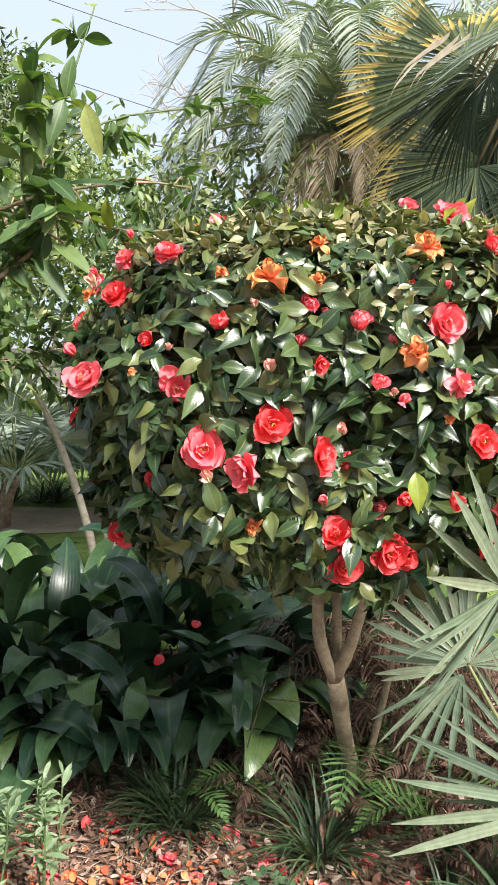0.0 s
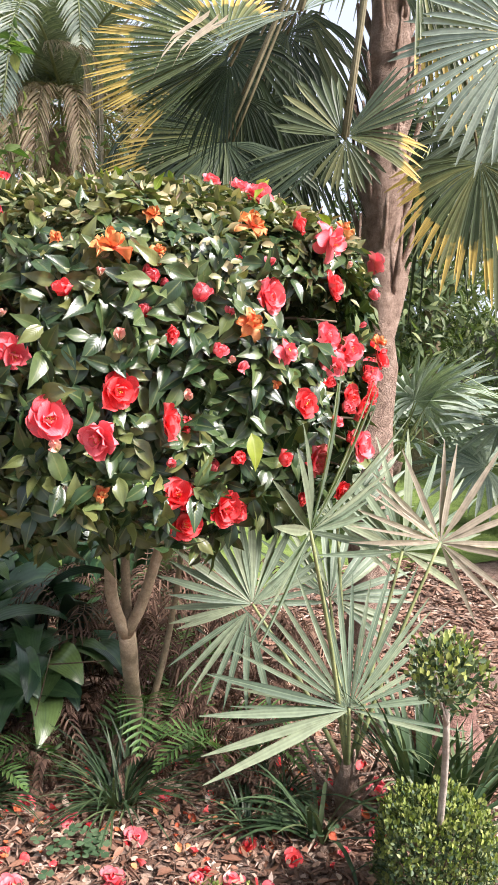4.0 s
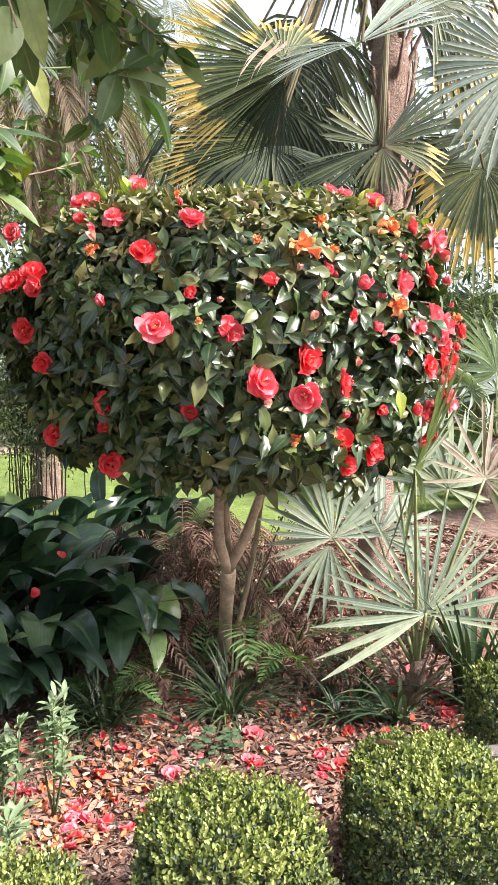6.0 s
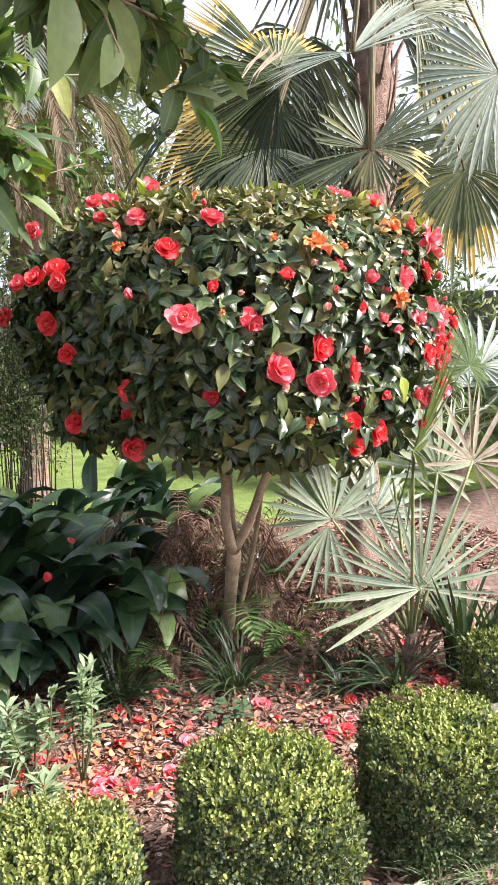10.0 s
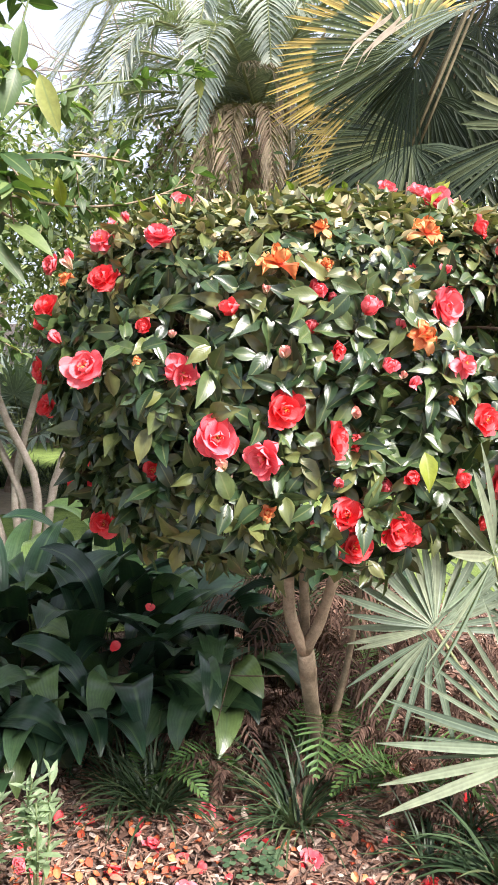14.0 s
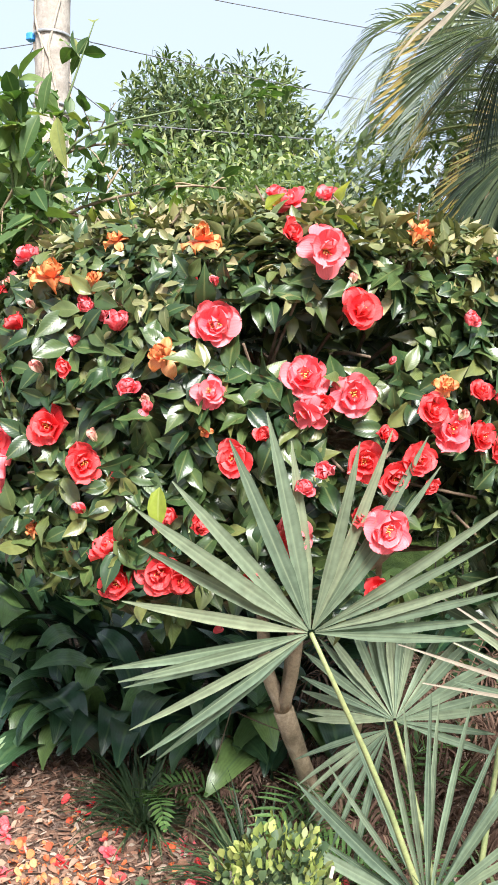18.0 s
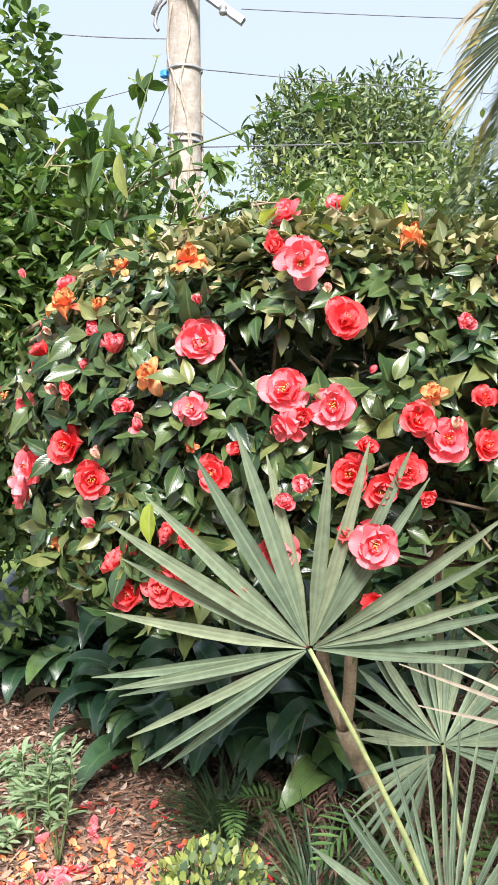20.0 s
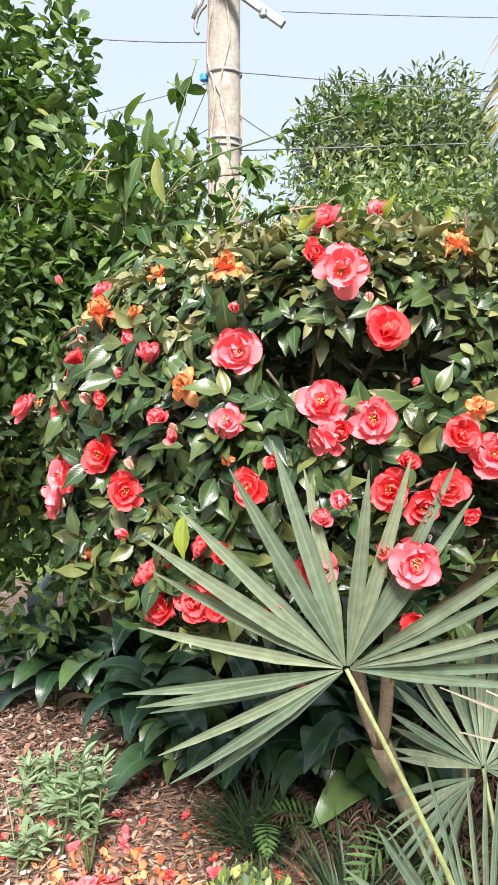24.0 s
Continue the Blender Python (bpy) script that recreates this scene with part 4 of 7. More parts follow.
# the outer row, arching down to the mulch
FRONT = []
for k in range(8):
    r = np.random.default_rng(150 + k)
    g = join(arching_leaf(r.uniform(0.36, 0.48), r.uniform(0.12, 0.16), r.uniform(0.12, 0.34), r.uniform(60, 82), r.uniform(-82, -50), 40 + k))
    FRONT.append(mesh_of("leaf", *g, M_ASP))
for k in range(104):
    x = -1.6 + 2.05 * (k + rng.uniform(0, 1)) / 104
    y = 2.93 + 0.05 * math.sin(4 * x) + rng.uniform(0, 0.4)
    part("leaf", FRONT[k % 8], aspidistra, m=Matrix.Translation((x + 0.4, y - 3.3, 0)) @ pose(0, 0, 0, rng.normal(0, 6), rng.normal(0, 10), 180 + rng.normal(0, 45)) @ Matrix.Scale(rng.uniform(0.85, 1.1), 4))


# ---- fan leaves ----
def fan(R, count, span, droop, fold, split, seed, width=1.0, pull=(0, 0, 0), loose=0.12, toss=0.02, lean=0.0):
    """A fan leaf in the xy plane: hub at the origin, its middle ray along +y."""
    r = np.random.default_rng(seed)
    P = []
    step = span / count
    for k in range(count):
        a = radians(-span / 2 + step * (k + 0.5) + r.normal(0, step * loose))
        L = R * (0.78 + 0.22 * math.cos(a * 0.75)) * r.uniform(0.9, 1.08)
        rad = np.array([0.02, split * 0.5, split, split + (1 - split) * 0.35, split + (1 - split) * 0.72, 1.0]) * L
        w0 = split * L * math.tan(radians(step) / 2) * width
        half = np.array([0.02 * L * math.tan(radians(step) / 2), w0 * 0.5, w0, w0 * 0.98, w0 * 0.62, 0.0012])
        bend = -droop * (rad / R) ** 2.2 * R * r.uniform(0.6, 1.4) + r.normal(0, toss) * rad + lean * max(0.0, math.sin(a)) * rad
        d, s = np.array([math.sin(a), math.cos(a), 0]), np.array([math.cos(a), -math.sin(a), 0])
        spine = rad[:, None] * d + bend[:, None] * UP + np.asarray(pull) * (np.clip(rad / L - 0.3, 0, 1) ** 1.8 * L * r.uniform(0.4, 1.7))[:, None]
        g = strip(spine, np.tile(s, (6, 1)), half, half[:, None] * UP * fold * (1 if k % 2 else 0.7), rad / L)
        P.append(g)
    return join(P)


def fan_leaf(parent, hub, normal, middle, R, mat, foot=None, count=26, span=290, droop=0.25, split=0.42, seed=0, label="", width=1.0, stalk_r=0.006, hang=0.0, loose=0.12, stalk_mat=None, toss=0.02, lean=0.0):
    """A fan leaf with its stalk, as one part with a sub-part."""
    hub = np.asarray(hub, float)
    Rm, _ = bases(np.zeros((1, 3)), np.asarray(middle, float)[None], np.asarray(normal, float)[None], [1.0])
    V, F, U = fan(R, count, span, droop, 0.45, split, seed, width, -hang * UP @ Rm[0], loose, toss, lean)
    ob = part("leaf", mesh_of("leaf", V, F, U, mat), parent, label, mat4(Rm[0], hub - np.array(parent.location)))
    if foot is not None:
        foot = np.asarray(foot, float)
        mid = (hub + foot) / 2 + np.array([0, 0, 0.05 * np.linalg.norm(hub - foot)])
        line = (curve_pts([foot, mid, hub], 7) - hub) @ Rm[0]
        part("stalk", tube_mesh("stalk", [tube(line, np.linspace(stalk_r * 1.5, stalk_r * 0.8, 7), 6)], stalk_mat or M_STALK), ob, m=Matrix.Diagonal((1, 1, 1, 1)))
    return ob


# ---- palmetto beside the camellia ----
palmetto = thing("palmetto", (1.15, 2.11, 0), "young palmetto with stiff grey green fan leaves, petals at its foot", "palm")
BASE = (1.15, 2.11, 0.16)
fan_leaf(palmetto, (0.84, 1.86, 1.06), (0.72, -0.65, -0.2), (-0.113, -0.463, 0.93), 0.46, M_SABAL, BASE, 23, 236, 0.03, 0.34, 1, width=1.12, loose=0.4, toss=0.07, lean=0.38)
fan_leaf(palmetto, (1.08, 2.01, 0.45), (-0.45, -0.8, 0.4), (0.14, 0.3, 0.9), 0.45, M_SABAL, BASE, 25, 215, 0.03, 0.34, 2, width=0.78, loose=0.42, toss=0.1)
fan_leaf(palmetto, (1.08, 2.005, 0.45), (-0.45, -0.8, 0.4), (-0.9, 0.3, -0.12), 0.46, M_SABAL, None, 4, 46, 0.05, 0.35, 12, width=0.9, loose=0.2, toss=0.1)
fan_leaf(palmetto, (0.915, 2.37, 0.685), (-0.15, -0.9, 0.4), (-0.08, 0.35, 0.9), 0.33, M_SABAL, BASE, 22, 210, 0.05, 0.48, 3, width=1.0, loose=0.22, toss=0.1)
fan_leaf(palmetto, (0.9, 2.37, 0.66), (-0.5, -0.6, 0.6), (-0.5, -0.3, -0.6), 0.34, M_SABAL, None, 7, 80, 0.1, 0.35, 8, width=0.95)
fan_leaf(palmetto, (1.4, 2.22, 0.86), (0.1, -0.9, 0.4), (0.3, 0.1, 0.9), 0.4, M_SABAL, BASE, 20, 220, 0.1, 0.38, 4, width=1.0, loose=0.2, toss=0.1)
fan_leaf(palmetto, (1.42, 2.05, 0.93), (-0.35, -0.85, 0.3), (0.4, -0.1, 0.6), 0.36, M_SABALDRY, BASE, 15, 260, 0.08, 0.25, 5, "dry bleached fan leaf", 0.8, loose=0.3, toss=0.1)
fan_leaf(palmetto, (1.32, 2.55, 0.6), (-0.2, -0.8, 0.5), (0.6, 0.3, 0.7), 0.36, M_SABAL, BASE, 18, 210, 0.15, 0.4, 6, width=1.0, loose=0.2, toss=0.1)
fan_leaf(palmetto, (1.2, 2.32, 0.95), (0.0, -0.8, 0.55), (0.45, 0.2, 0.6), 0.36, M_SABAL, BASE, 20, 220, 0.1, 0.4, 7, width=0.95, loose=0.2, toss=0.1)
fan_leaf(palmetto, (1.415, 2.045, 0.935), (0.2, -0.9, 0.4), (-0.34, -0.13, 0.14), 0.42, M_SABALDRY, None, 4, 30, 0.04, 0.2, 9, "dry bleached fan leaf", 0.9, loose=0.3, toss=0.1)
part("trunk", tube_mesh("trunk", [tube(curve_pts([(1.17, 2.13, -0.03), (1.16, 2.12, 0.08), (1.14, 2.1, 0.22)], 6), [0.045, 0.05, 0.048, 0.042, 0.035, 0.022], 10, 0.12)], M_FIBRE), palmetto, "short fibrous brown trunk")
for k in range(9):
    a = rng.uniform(0, 6.28)
    e = np.array([1.15 + 0.16 * math.cos(a), 2.11 + 0.16 * math.sin(a), rng.uniform(0.18, 0.42)])
    part("old_stalk", tube_mesh("old_stalk", [tube(curve_pts([(1.15, 2.11, 0.06), (np.array([1.15, 2.11, 0.06]) + e) / 2 + rng.normal(0, 0.02, 3), e], 5), np.linspace(0.009, 0.004, 5), 5)], M_FIBRE), palmetto)


# ---- tall fan palm behind ----
fan_palm = thing("fan_palm", (1.98, 3.3, 0), "fan palm with a fibrous brown trunk and yellow tipped leaves", "palm")
part("trunk", tube_mesh("trunk", [tube(curve_pts([(2.0, 3.3, -0.05), (1.98, 3.3, 1.2), (1.96, 3.28, 2.4), (1.97, 3.3, 4.0)], 26), 0.1 + 0.015 * np.sin(np.arange(26) * 2.1), 14, 0.09)], M_FIBRE), fan_palm, "trunk wrapped in brown fibre")
HEAD = (1.97, 3.3, 4.0)
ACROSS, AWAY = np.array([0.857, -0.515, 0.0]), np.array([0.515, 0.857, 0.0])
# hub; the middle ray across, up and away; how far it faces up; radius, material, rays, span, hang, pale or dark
# Lit and shaded leaves, and halves of a leaf, differ by material colour.
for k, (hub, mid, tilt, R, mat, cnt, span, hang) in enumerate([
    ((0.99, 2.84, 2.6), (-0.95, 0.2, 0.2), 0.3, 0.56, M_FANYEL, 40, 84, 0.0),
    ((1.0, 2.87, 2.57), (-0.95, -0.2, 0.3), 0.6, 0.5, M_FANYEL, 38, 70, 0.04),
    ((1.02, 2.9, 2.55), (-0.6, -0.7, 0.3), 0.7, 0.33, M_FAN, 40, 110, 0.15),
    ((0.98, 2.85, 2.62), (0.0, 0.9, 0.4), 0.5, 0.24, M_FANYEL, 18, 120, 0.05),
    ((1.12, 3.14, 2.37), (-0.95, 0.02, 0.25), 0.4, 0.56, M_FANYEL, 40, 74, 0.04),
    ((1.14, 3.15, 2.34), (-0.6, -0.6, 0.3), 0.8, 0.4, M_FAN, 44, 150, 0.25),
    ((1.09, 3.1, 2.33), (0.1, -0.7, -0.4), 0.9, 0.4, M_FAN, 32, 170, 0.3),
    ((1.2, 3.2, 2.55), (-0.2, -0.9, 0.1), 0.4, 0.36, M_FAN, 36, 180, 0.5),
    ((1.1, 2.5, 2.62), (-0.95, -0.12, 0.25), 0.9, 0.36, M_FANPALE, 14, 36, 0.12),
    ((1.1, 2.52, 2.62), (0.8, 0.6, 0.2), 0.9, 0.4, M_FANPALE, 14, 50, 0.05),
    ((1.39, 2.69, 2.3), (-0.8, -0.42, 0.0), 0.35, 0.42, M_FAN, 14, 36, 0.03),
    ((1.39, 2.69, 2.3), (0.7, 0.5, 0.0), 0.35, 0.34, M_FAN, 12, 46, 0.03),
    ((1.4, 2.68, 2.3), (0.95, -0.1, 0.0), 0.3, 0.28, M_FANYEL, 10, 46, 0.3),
    ((1.39, 2.68, 2.29), (0.1, -1.0, 0.0), 0.3, 0.2, M_FANLIT, 12, 100, 0.05),
    ((1.4, 2.72, 2.31), (-0.6, 0.6, 0.1), 0.3, 0.27, M_FANLIT, 11, 90, 0.03),
    ((1.74, 2.9, 2.97), (0.5, 0.3, 0.1), 0.3, 0.5, M_FANLIT, 34, 200, 0.5),
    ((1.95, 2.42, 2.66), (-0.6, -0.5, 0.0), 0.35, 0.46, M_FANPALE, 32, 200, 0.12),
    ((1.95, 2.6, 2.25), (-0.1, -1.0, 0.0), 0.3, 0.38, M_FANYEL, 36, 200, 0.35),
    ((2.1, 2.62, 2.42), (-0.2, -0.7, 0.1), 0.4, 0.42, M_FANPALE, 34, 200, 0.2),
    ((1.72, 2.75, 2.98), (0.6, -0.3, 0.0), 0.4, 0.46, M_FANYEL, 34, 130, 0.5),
    ((1.55, 3.4, 3.0), (-0.3, -0.7, 0.1), 0.4, 0.42, M_FANLIT, 36, 200, 0.5),
    ((1.6, 3.7, 2.75), (-0.3, -0.6, 0.2), 0.4, 0.5, M_FANLIT, 36, 220, 0.4),
    ((2.5, 3.2, 2.5), (0.4, -0.7, 0.1), 0.4, 0.55, M_FANLIT, 36, 220, 0.4),
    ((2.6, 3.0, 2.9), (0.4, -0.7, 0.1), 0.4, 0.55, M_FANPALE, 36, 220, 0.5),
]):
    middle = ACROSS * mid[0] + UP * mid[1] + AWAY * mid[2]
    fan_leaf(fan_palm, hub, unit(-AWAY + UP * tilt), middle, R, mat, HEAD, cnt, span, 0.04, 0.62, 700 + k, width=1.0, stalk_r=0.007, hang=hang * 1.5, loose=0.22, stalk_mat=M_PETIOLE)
for k in range(14):
    a = 2.39996 * k
    el = rng.uniform(-0.2, 0.8)
    d = np.array([math.cos(a), math.sin(a), 0.0]) * math.cos(el) + UP * math.sin(el)
    hub = np.array(HEAD) + d * rng.uniform(0.55, 0.85)
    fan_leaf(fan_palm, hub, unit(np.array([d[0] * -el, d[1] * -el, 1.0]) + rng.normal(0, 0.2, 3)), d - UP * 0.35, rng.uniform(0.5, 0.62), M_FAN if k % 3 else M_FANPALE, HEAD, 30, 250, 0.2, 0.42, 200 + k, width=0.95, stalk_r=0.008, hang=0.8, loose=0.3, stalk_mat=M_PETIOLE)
# Leaves added behind; the near-black ones paint the palm's shaded interior.
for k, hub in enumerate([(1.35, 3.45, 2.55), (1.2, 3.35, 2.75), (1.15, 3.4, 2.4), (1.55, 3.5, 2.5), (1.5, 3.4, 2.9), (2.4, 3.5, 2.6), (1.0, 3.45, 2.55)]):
    fan_leaf(fan_palm, hub, unit(-AWAY + UP * 0.6), -UP + ACROSS * rng.normal(0, 0.4), 0.48, M_FANSHADE if k % 2 else M_FAN, HEAD, 40, 250, 0.1, 0.4, 760 + k, "near-black fan leaf painting the shade inside the palm" if k % 2 else "", 1.1, 0.006, 1.4, 0.4, M_PETIOLE)
# old cut stalks and fibres standing off the trunk
for k in range(60):
    a, z = 2.39996 * k, 1.7 + 0.036 * k
    o = np.array([math.cos(a), math.sin(a), 0])
    p = np.array([1.975, 3.3, z])
    part("stalk_stub", tube_mesh("stalk_stub", [tube(curve_pts([p + o * 0.085, p + o * 0.135 + UP * 0.12, p + o * (0.13 + 0.09 * rng.uniform()) + UP * rng.uniform(0.22, 0.36)], 5), np.linspace(0.02, 0.007, 5), 5, 0.2)], M_FIBRE), fan_palm)
# dead hanging segments in the yellow leaf
for k in range(4):
    L = rng.uniform(0.2, 0.32)
    u = np.linspace(0, 1, 6)
    c = np.array([0.87 + 0.035 * k, 2.82, 2.69])
    sp = c + np.stack([-0.16 * u + 0.03 * np.sin(5 * u), -0.05 * u, -L * u ** 1.6 + 0.03 * u], 1)
    V, F, U = strip(sp, np.tile([0.3, 0.0, 1.0], (6, 1)), np.array([0.004, 0.011, 0.012, 0.01, 0.007, 0.001]))
    part("dead_segment", mesh_of("dead_segment", V, F, U, M_SABALDRY), fan_palm, "bleached dead leaf segment")


# ---- feather leaves: date palm and ferns ----
def feather(line, n, L, W, angle, droop, both=True, seed=0, vee=0.35, taper=0.65):
    """Leaflets along a rib line: (V, F, UV)."""
    r = np.random.default_rng(seed)
    P = curve_pts(line, n)
    T = unit(np.gradient(P, axis=0))
    S = unit(np.cross(T, UP + 1e-3))
    N = np.cross(S, T)
    out = []
    for i in range(n):
        u = i / (n - 1)
        ln = L * max(0.12, math.sin(math.pi * min(1, u * 0.85 + 0.12)) ** taper) * r.uniform(0.85, 1.1)
        for sg in (-1, 1):
            a = radians(angle) * (1 - 0.35 * u)
            d = unit(T[i] * math.cos(a) + sg * S[i] * math.sin(a) + N[i] * vee * r.uniform(0.5, 1.3))
            q = np.linspace(0, 1, 4)
            sp = P[i] + d * (ln * q)[:, None] - UP * (droop * ln * q ** 2)[:, None]
            out.append(strip(sp, np.tile(unit(np.cross(d, N[i])), (4, 1)), W * np.array([0.4, 1.0, 0.8, 0.06]), np.tile(N[i] * W * 0.3, (4, 1))))
    return join(out)


def frond(parent, line, n, L, W, mat, angle=50, droop=0.3, seed=0, name="frond", rib=0.006, rib_mat=None, label="", vee=0.35, taper=0.65):
    V, F, U = feather(line, n, L, W, angle, droop, True, seed, vee, taper)
    ob = part(name, mesh_of(name, V, F, U, mat), parent, label, kind="stuff" if mat is M_FERNDRY else "")
    c = curve_pts(line, 9)
    part("rib", tube_mesh("rib", [tube(c, np.linspace(rib, rib * 0.3, 9), 5)], rib_mat or M_STALK), ob, m=Matrix.Diagonal((1, 1, 1, 1)))
    return ob


date_palm = thing("date_palm", (1.05, 6.2, 0), "feather palm with grey green fronds and a skirt of dead ones", "palm")
part("trunk", tube_mesh("trunk", [tube(curve_pts([(1.05, 6.2, -0.05), (1.05, 6.2, 1.4), (1.05, 6.15, 3.02)], 18), 0.13 + 0.025 * np.sin(np.arange(18) * 2.4), 14, 0.1)], M_FIBRE), date_palm)
HUB = np.array([1.05, 6.15, 3.32])
for k in range(34):
    a = 2.39996 * k
    el = 1.15 - 1.25 * (k / 34) + rng.normal(0, 0.08)
    L = rng.uniform(1.6, 2.05)
    h = np.array([math.cos(a), math.sin(a), 0])
    d0 = h * math.cos(el) + UP * math.sin(el)
    p1 = HUB + d0 * L * 0.35
    p2 = HUB + d0 * L * 0.6 + h * L * 0.14 - UP * L * 0.1
    p3 = HUB + d0 * L * 0.66 + h * L * 0.32 - UP * L * 0.46
    frond(date_palm, [HUB + h * 0.08, p1, p2, p3], 84, 0.33, 0.008, M_DATE, 52, 0.35, 300 + k, rib=0.014)
for k in range(18):
    a = 2.39996 * k + 1
    h = np.array([math.cos(a), math.sin(a), 0])
    p0 = HUB + h * 0.12 - UP * 0.1
    frond(date_palm, [p0, p0 + h * 0.45 - UP * 0.05, p0 + h * 0.68 - UP * 0.45, p0 + h * 0.72 - UP * 1.0], 44, 0.2, 0.008, M_DRYFROND, 40, 0.6, 400 + k, "dead_frond", 0.012, M_DRYFROND, "dead brown hanging frond")


for x in (0.98, 1.06):
    frond(date_palm, [HUB + UP * 0.12, (x - 0.12, 5.6, 3.44), (x + 0.06, 5.46, 3.36), (x + 0.12, 5.54, 3.05), (x + 0.15, 5.6, 2.66)], 60, 0.1, 0.006, M_BLEACHED, 25, 1.0, int(900 + 100 * x), "dead_frond", 0.008, M_BLEACHED, "bleached hanging frond")


def fern(at, fronds, L, mat, seed, label, name="fern"):
    r = np.random.default_rng(seed)
    ob = thing(name, at, label, "fern")
    c = np.array(at)
    for k in range(fronds):
        a = r.uniform(0, 6.28) if fronds > 1 else seed
        l = L * r.uniform(0.75, 1.1)
        h = np.array([math.cos(a), math.sin(a), 0])
        line = [c, c + h * l * 0.3 + UP * l * 0.45, c + h * l * 0.7 + UP * l * 0.58, c + h * l * 1.0 + UP * l * 0.42]
        if mat is M_FERNDRY:
            line = [c, c + h * l * 0.2 + UP * l * 0.5, c + h * l * 0.36 + UP * l * 0.6 + r.normal(0, 0.03, 3), c + h * l * 0.5 + UP * l * 0.4 + r.normal(0, 0.04, 3), c + h * l * 0.4 + UP * l * 0.25 + r.normal(0, 0.04, 3)]
        frond(ob, line, 22 if mat is M_FERN else 34, l * 0.26 if mat is M_FERN else l * 0.11, 0.006 if mat is M_FERN else 0.0045, mat, 75, 0.15 if mat is M_FERN else 0.9, int(r.integers(9999)), "frond", 0.0025, mat, taper=0.9)
    return ob


for at, n, L, s in (((0.5, 2.74, 0.0), 3, 0.36, 11), ((0.8, 2.62, 0.0), 4, 0.4, 12), ((0.0, 2.7, 0.0), 3, 0.28, 13), ((0.92, 2.5, 0.0), 4, 0.34, 14), ((0.72, 2.88, 0.0), 3, 0.5, 15), ((0.35, 2.72, 0.02), 2, 0.34, 16)):
    fern(at, n, L, M_FERN, s, "fresh green fern fronds growing from the mulch")
for at, n, L, s in (((0.4, 2.86, 0.0), 7, 0.42, 21), ((0.9, 2.72, 0.0), 9, 0.4, 22), ((0.22, 2.76, 0.0), 6, 0.34, 23), ((1.0, 2.45, 0.0), 7, 0.34, 24), ((0.72, 2.6, 0.0), 6, 0.28, 25), ((0.85, 2.35, 0.0), 6, 0.22, 26), ((0.55, 2.6, 0.0), 5, 0.26, 27), ((1.1, 2.85, 0.0), 8, 0.45, 28), ((0.95, 3.0, 0.0), 8, 0.5, 29), ((1.3, 3.1, 0.0), 8, 0.5, 30), ((1.45, 2.75, 0.0), 7, 0.42, 31), ((1.6, 3.0, 0.0), 7, 0.5, 32), ((0.3, 2.66, 0.0), 5, 0.26, 33), ((0.7, 3.05, 0.0), 9, 0.75, 34), ((0.98, 3.3, 0.0), 9, 0.8, 35), ((0.62, 3.3, 0.0), 9, 0.8, 36), ((1.25, 3.5, 0.0), 9, 0.8, 37), ((0.85, 3.6, 0.0), 9, 0.85, 38)):
    fern(at, n, L, M_FERNDRY, s, "dead curled brown fern fronds", "dead_fern")


# ---- grass-like clumps ----
def blades(center, n, L, W, spread, seed, up=0.75, single=False):
    r = np.random.default_rng(seed)
    out = []
    for _ in range(n):
        a, l = r.uniform(0, 6.28), L * r.uniform(0.6, 1.15)
        h = np.array([math.cos(a), math.sin(a), 0])
        s = np.array([-math.sin(a), math.cos(a), 0])
        tilt = r.uniform(0.1, 1.0) * spread
        u = np.linspace(0, 1, 7)
        ang = np.radians(88) - tilt - u ** 1.3 * r.uniform(0.8, 2.2) * up
        c = np.asarray(center) + h * r.uniform(0, 0.04) + s * r.normal(0, 0.02)
        sp = c + np.concatenate([np.zeros((1, 3)), np.cumsum((np.cos(ang[1:])[:, None] * h + np.sin(ang[1:])[:, None] * UP) * l / 6, 0)])
        sp[:, 2] = np.maximum(sp[:, 2], 0.015)
        out.append(strip(sp, np.tile(s, (7, 1)), W / 2 * np.array([0.8, 1, 1, 0.95, 0.8, 0.5, 0.05]), np.tile(UP * W * 0.12, (7, 1))))
    return out if single else join(out)


def clump(at, n, L, W, spread, seed, label, up=0.75, mat=None, category="grass"):
    ob = thing("grass_clump" if category == "grass" else "lily_clump", at, label, category, "clumps round the camellia")
    if at[1] < 4:
        for V, F, U in blades(at, n, L, W, spread, seed, up, True):
            part("blade", mesh_of("blade", V, F, U, mat or M_LIRI), ob)
    else:
        V, F, U = blades(at, n, L, W, spread, seed, up)
        part("tuft", mesh_of("tuft", V, F, U, mat or M_LIRI), ob, kind="stuff")


LT = "tuft of narrow dark green lily turf blades in mulch"
clump((0.49, 2.47, 0), 120, 0.34, 0.008, 0.9, 31, LT)
clump((0.04, 2.63, 0), 110, 0.32, 0.009, 0.8, 32, LT)
clump((-0.06, 2.74, 0), 60, 0.28, 0.009, 0.9, 33, LT)
clump((0.98, 2.28, 0), 60, 0.26, 0.009, 0.9, 34, LT)
clump((0.86, 2.2, 0), 36, 0.22, 0.008, 1.1, 35, LT)
clump((1.02, 2.06, 0), 26, 0.36, 0.015, 0.9, 36, "loose strap leaves of a lily beside the palmetto", 0.8, None, "lily")
clump((1.36, 2.0, 0), 60, 0.6, 0.018, 0.35, 37, "tall upright strap leaves of a lily beside the palmetto", 0.5, None, "lily")
clump((1.28, 1.78, 0), 34, 0.42, 0.016, 0.7, 38, "arching strap leaves of a lily beside the stone bowl", 0.8, None, "lily")
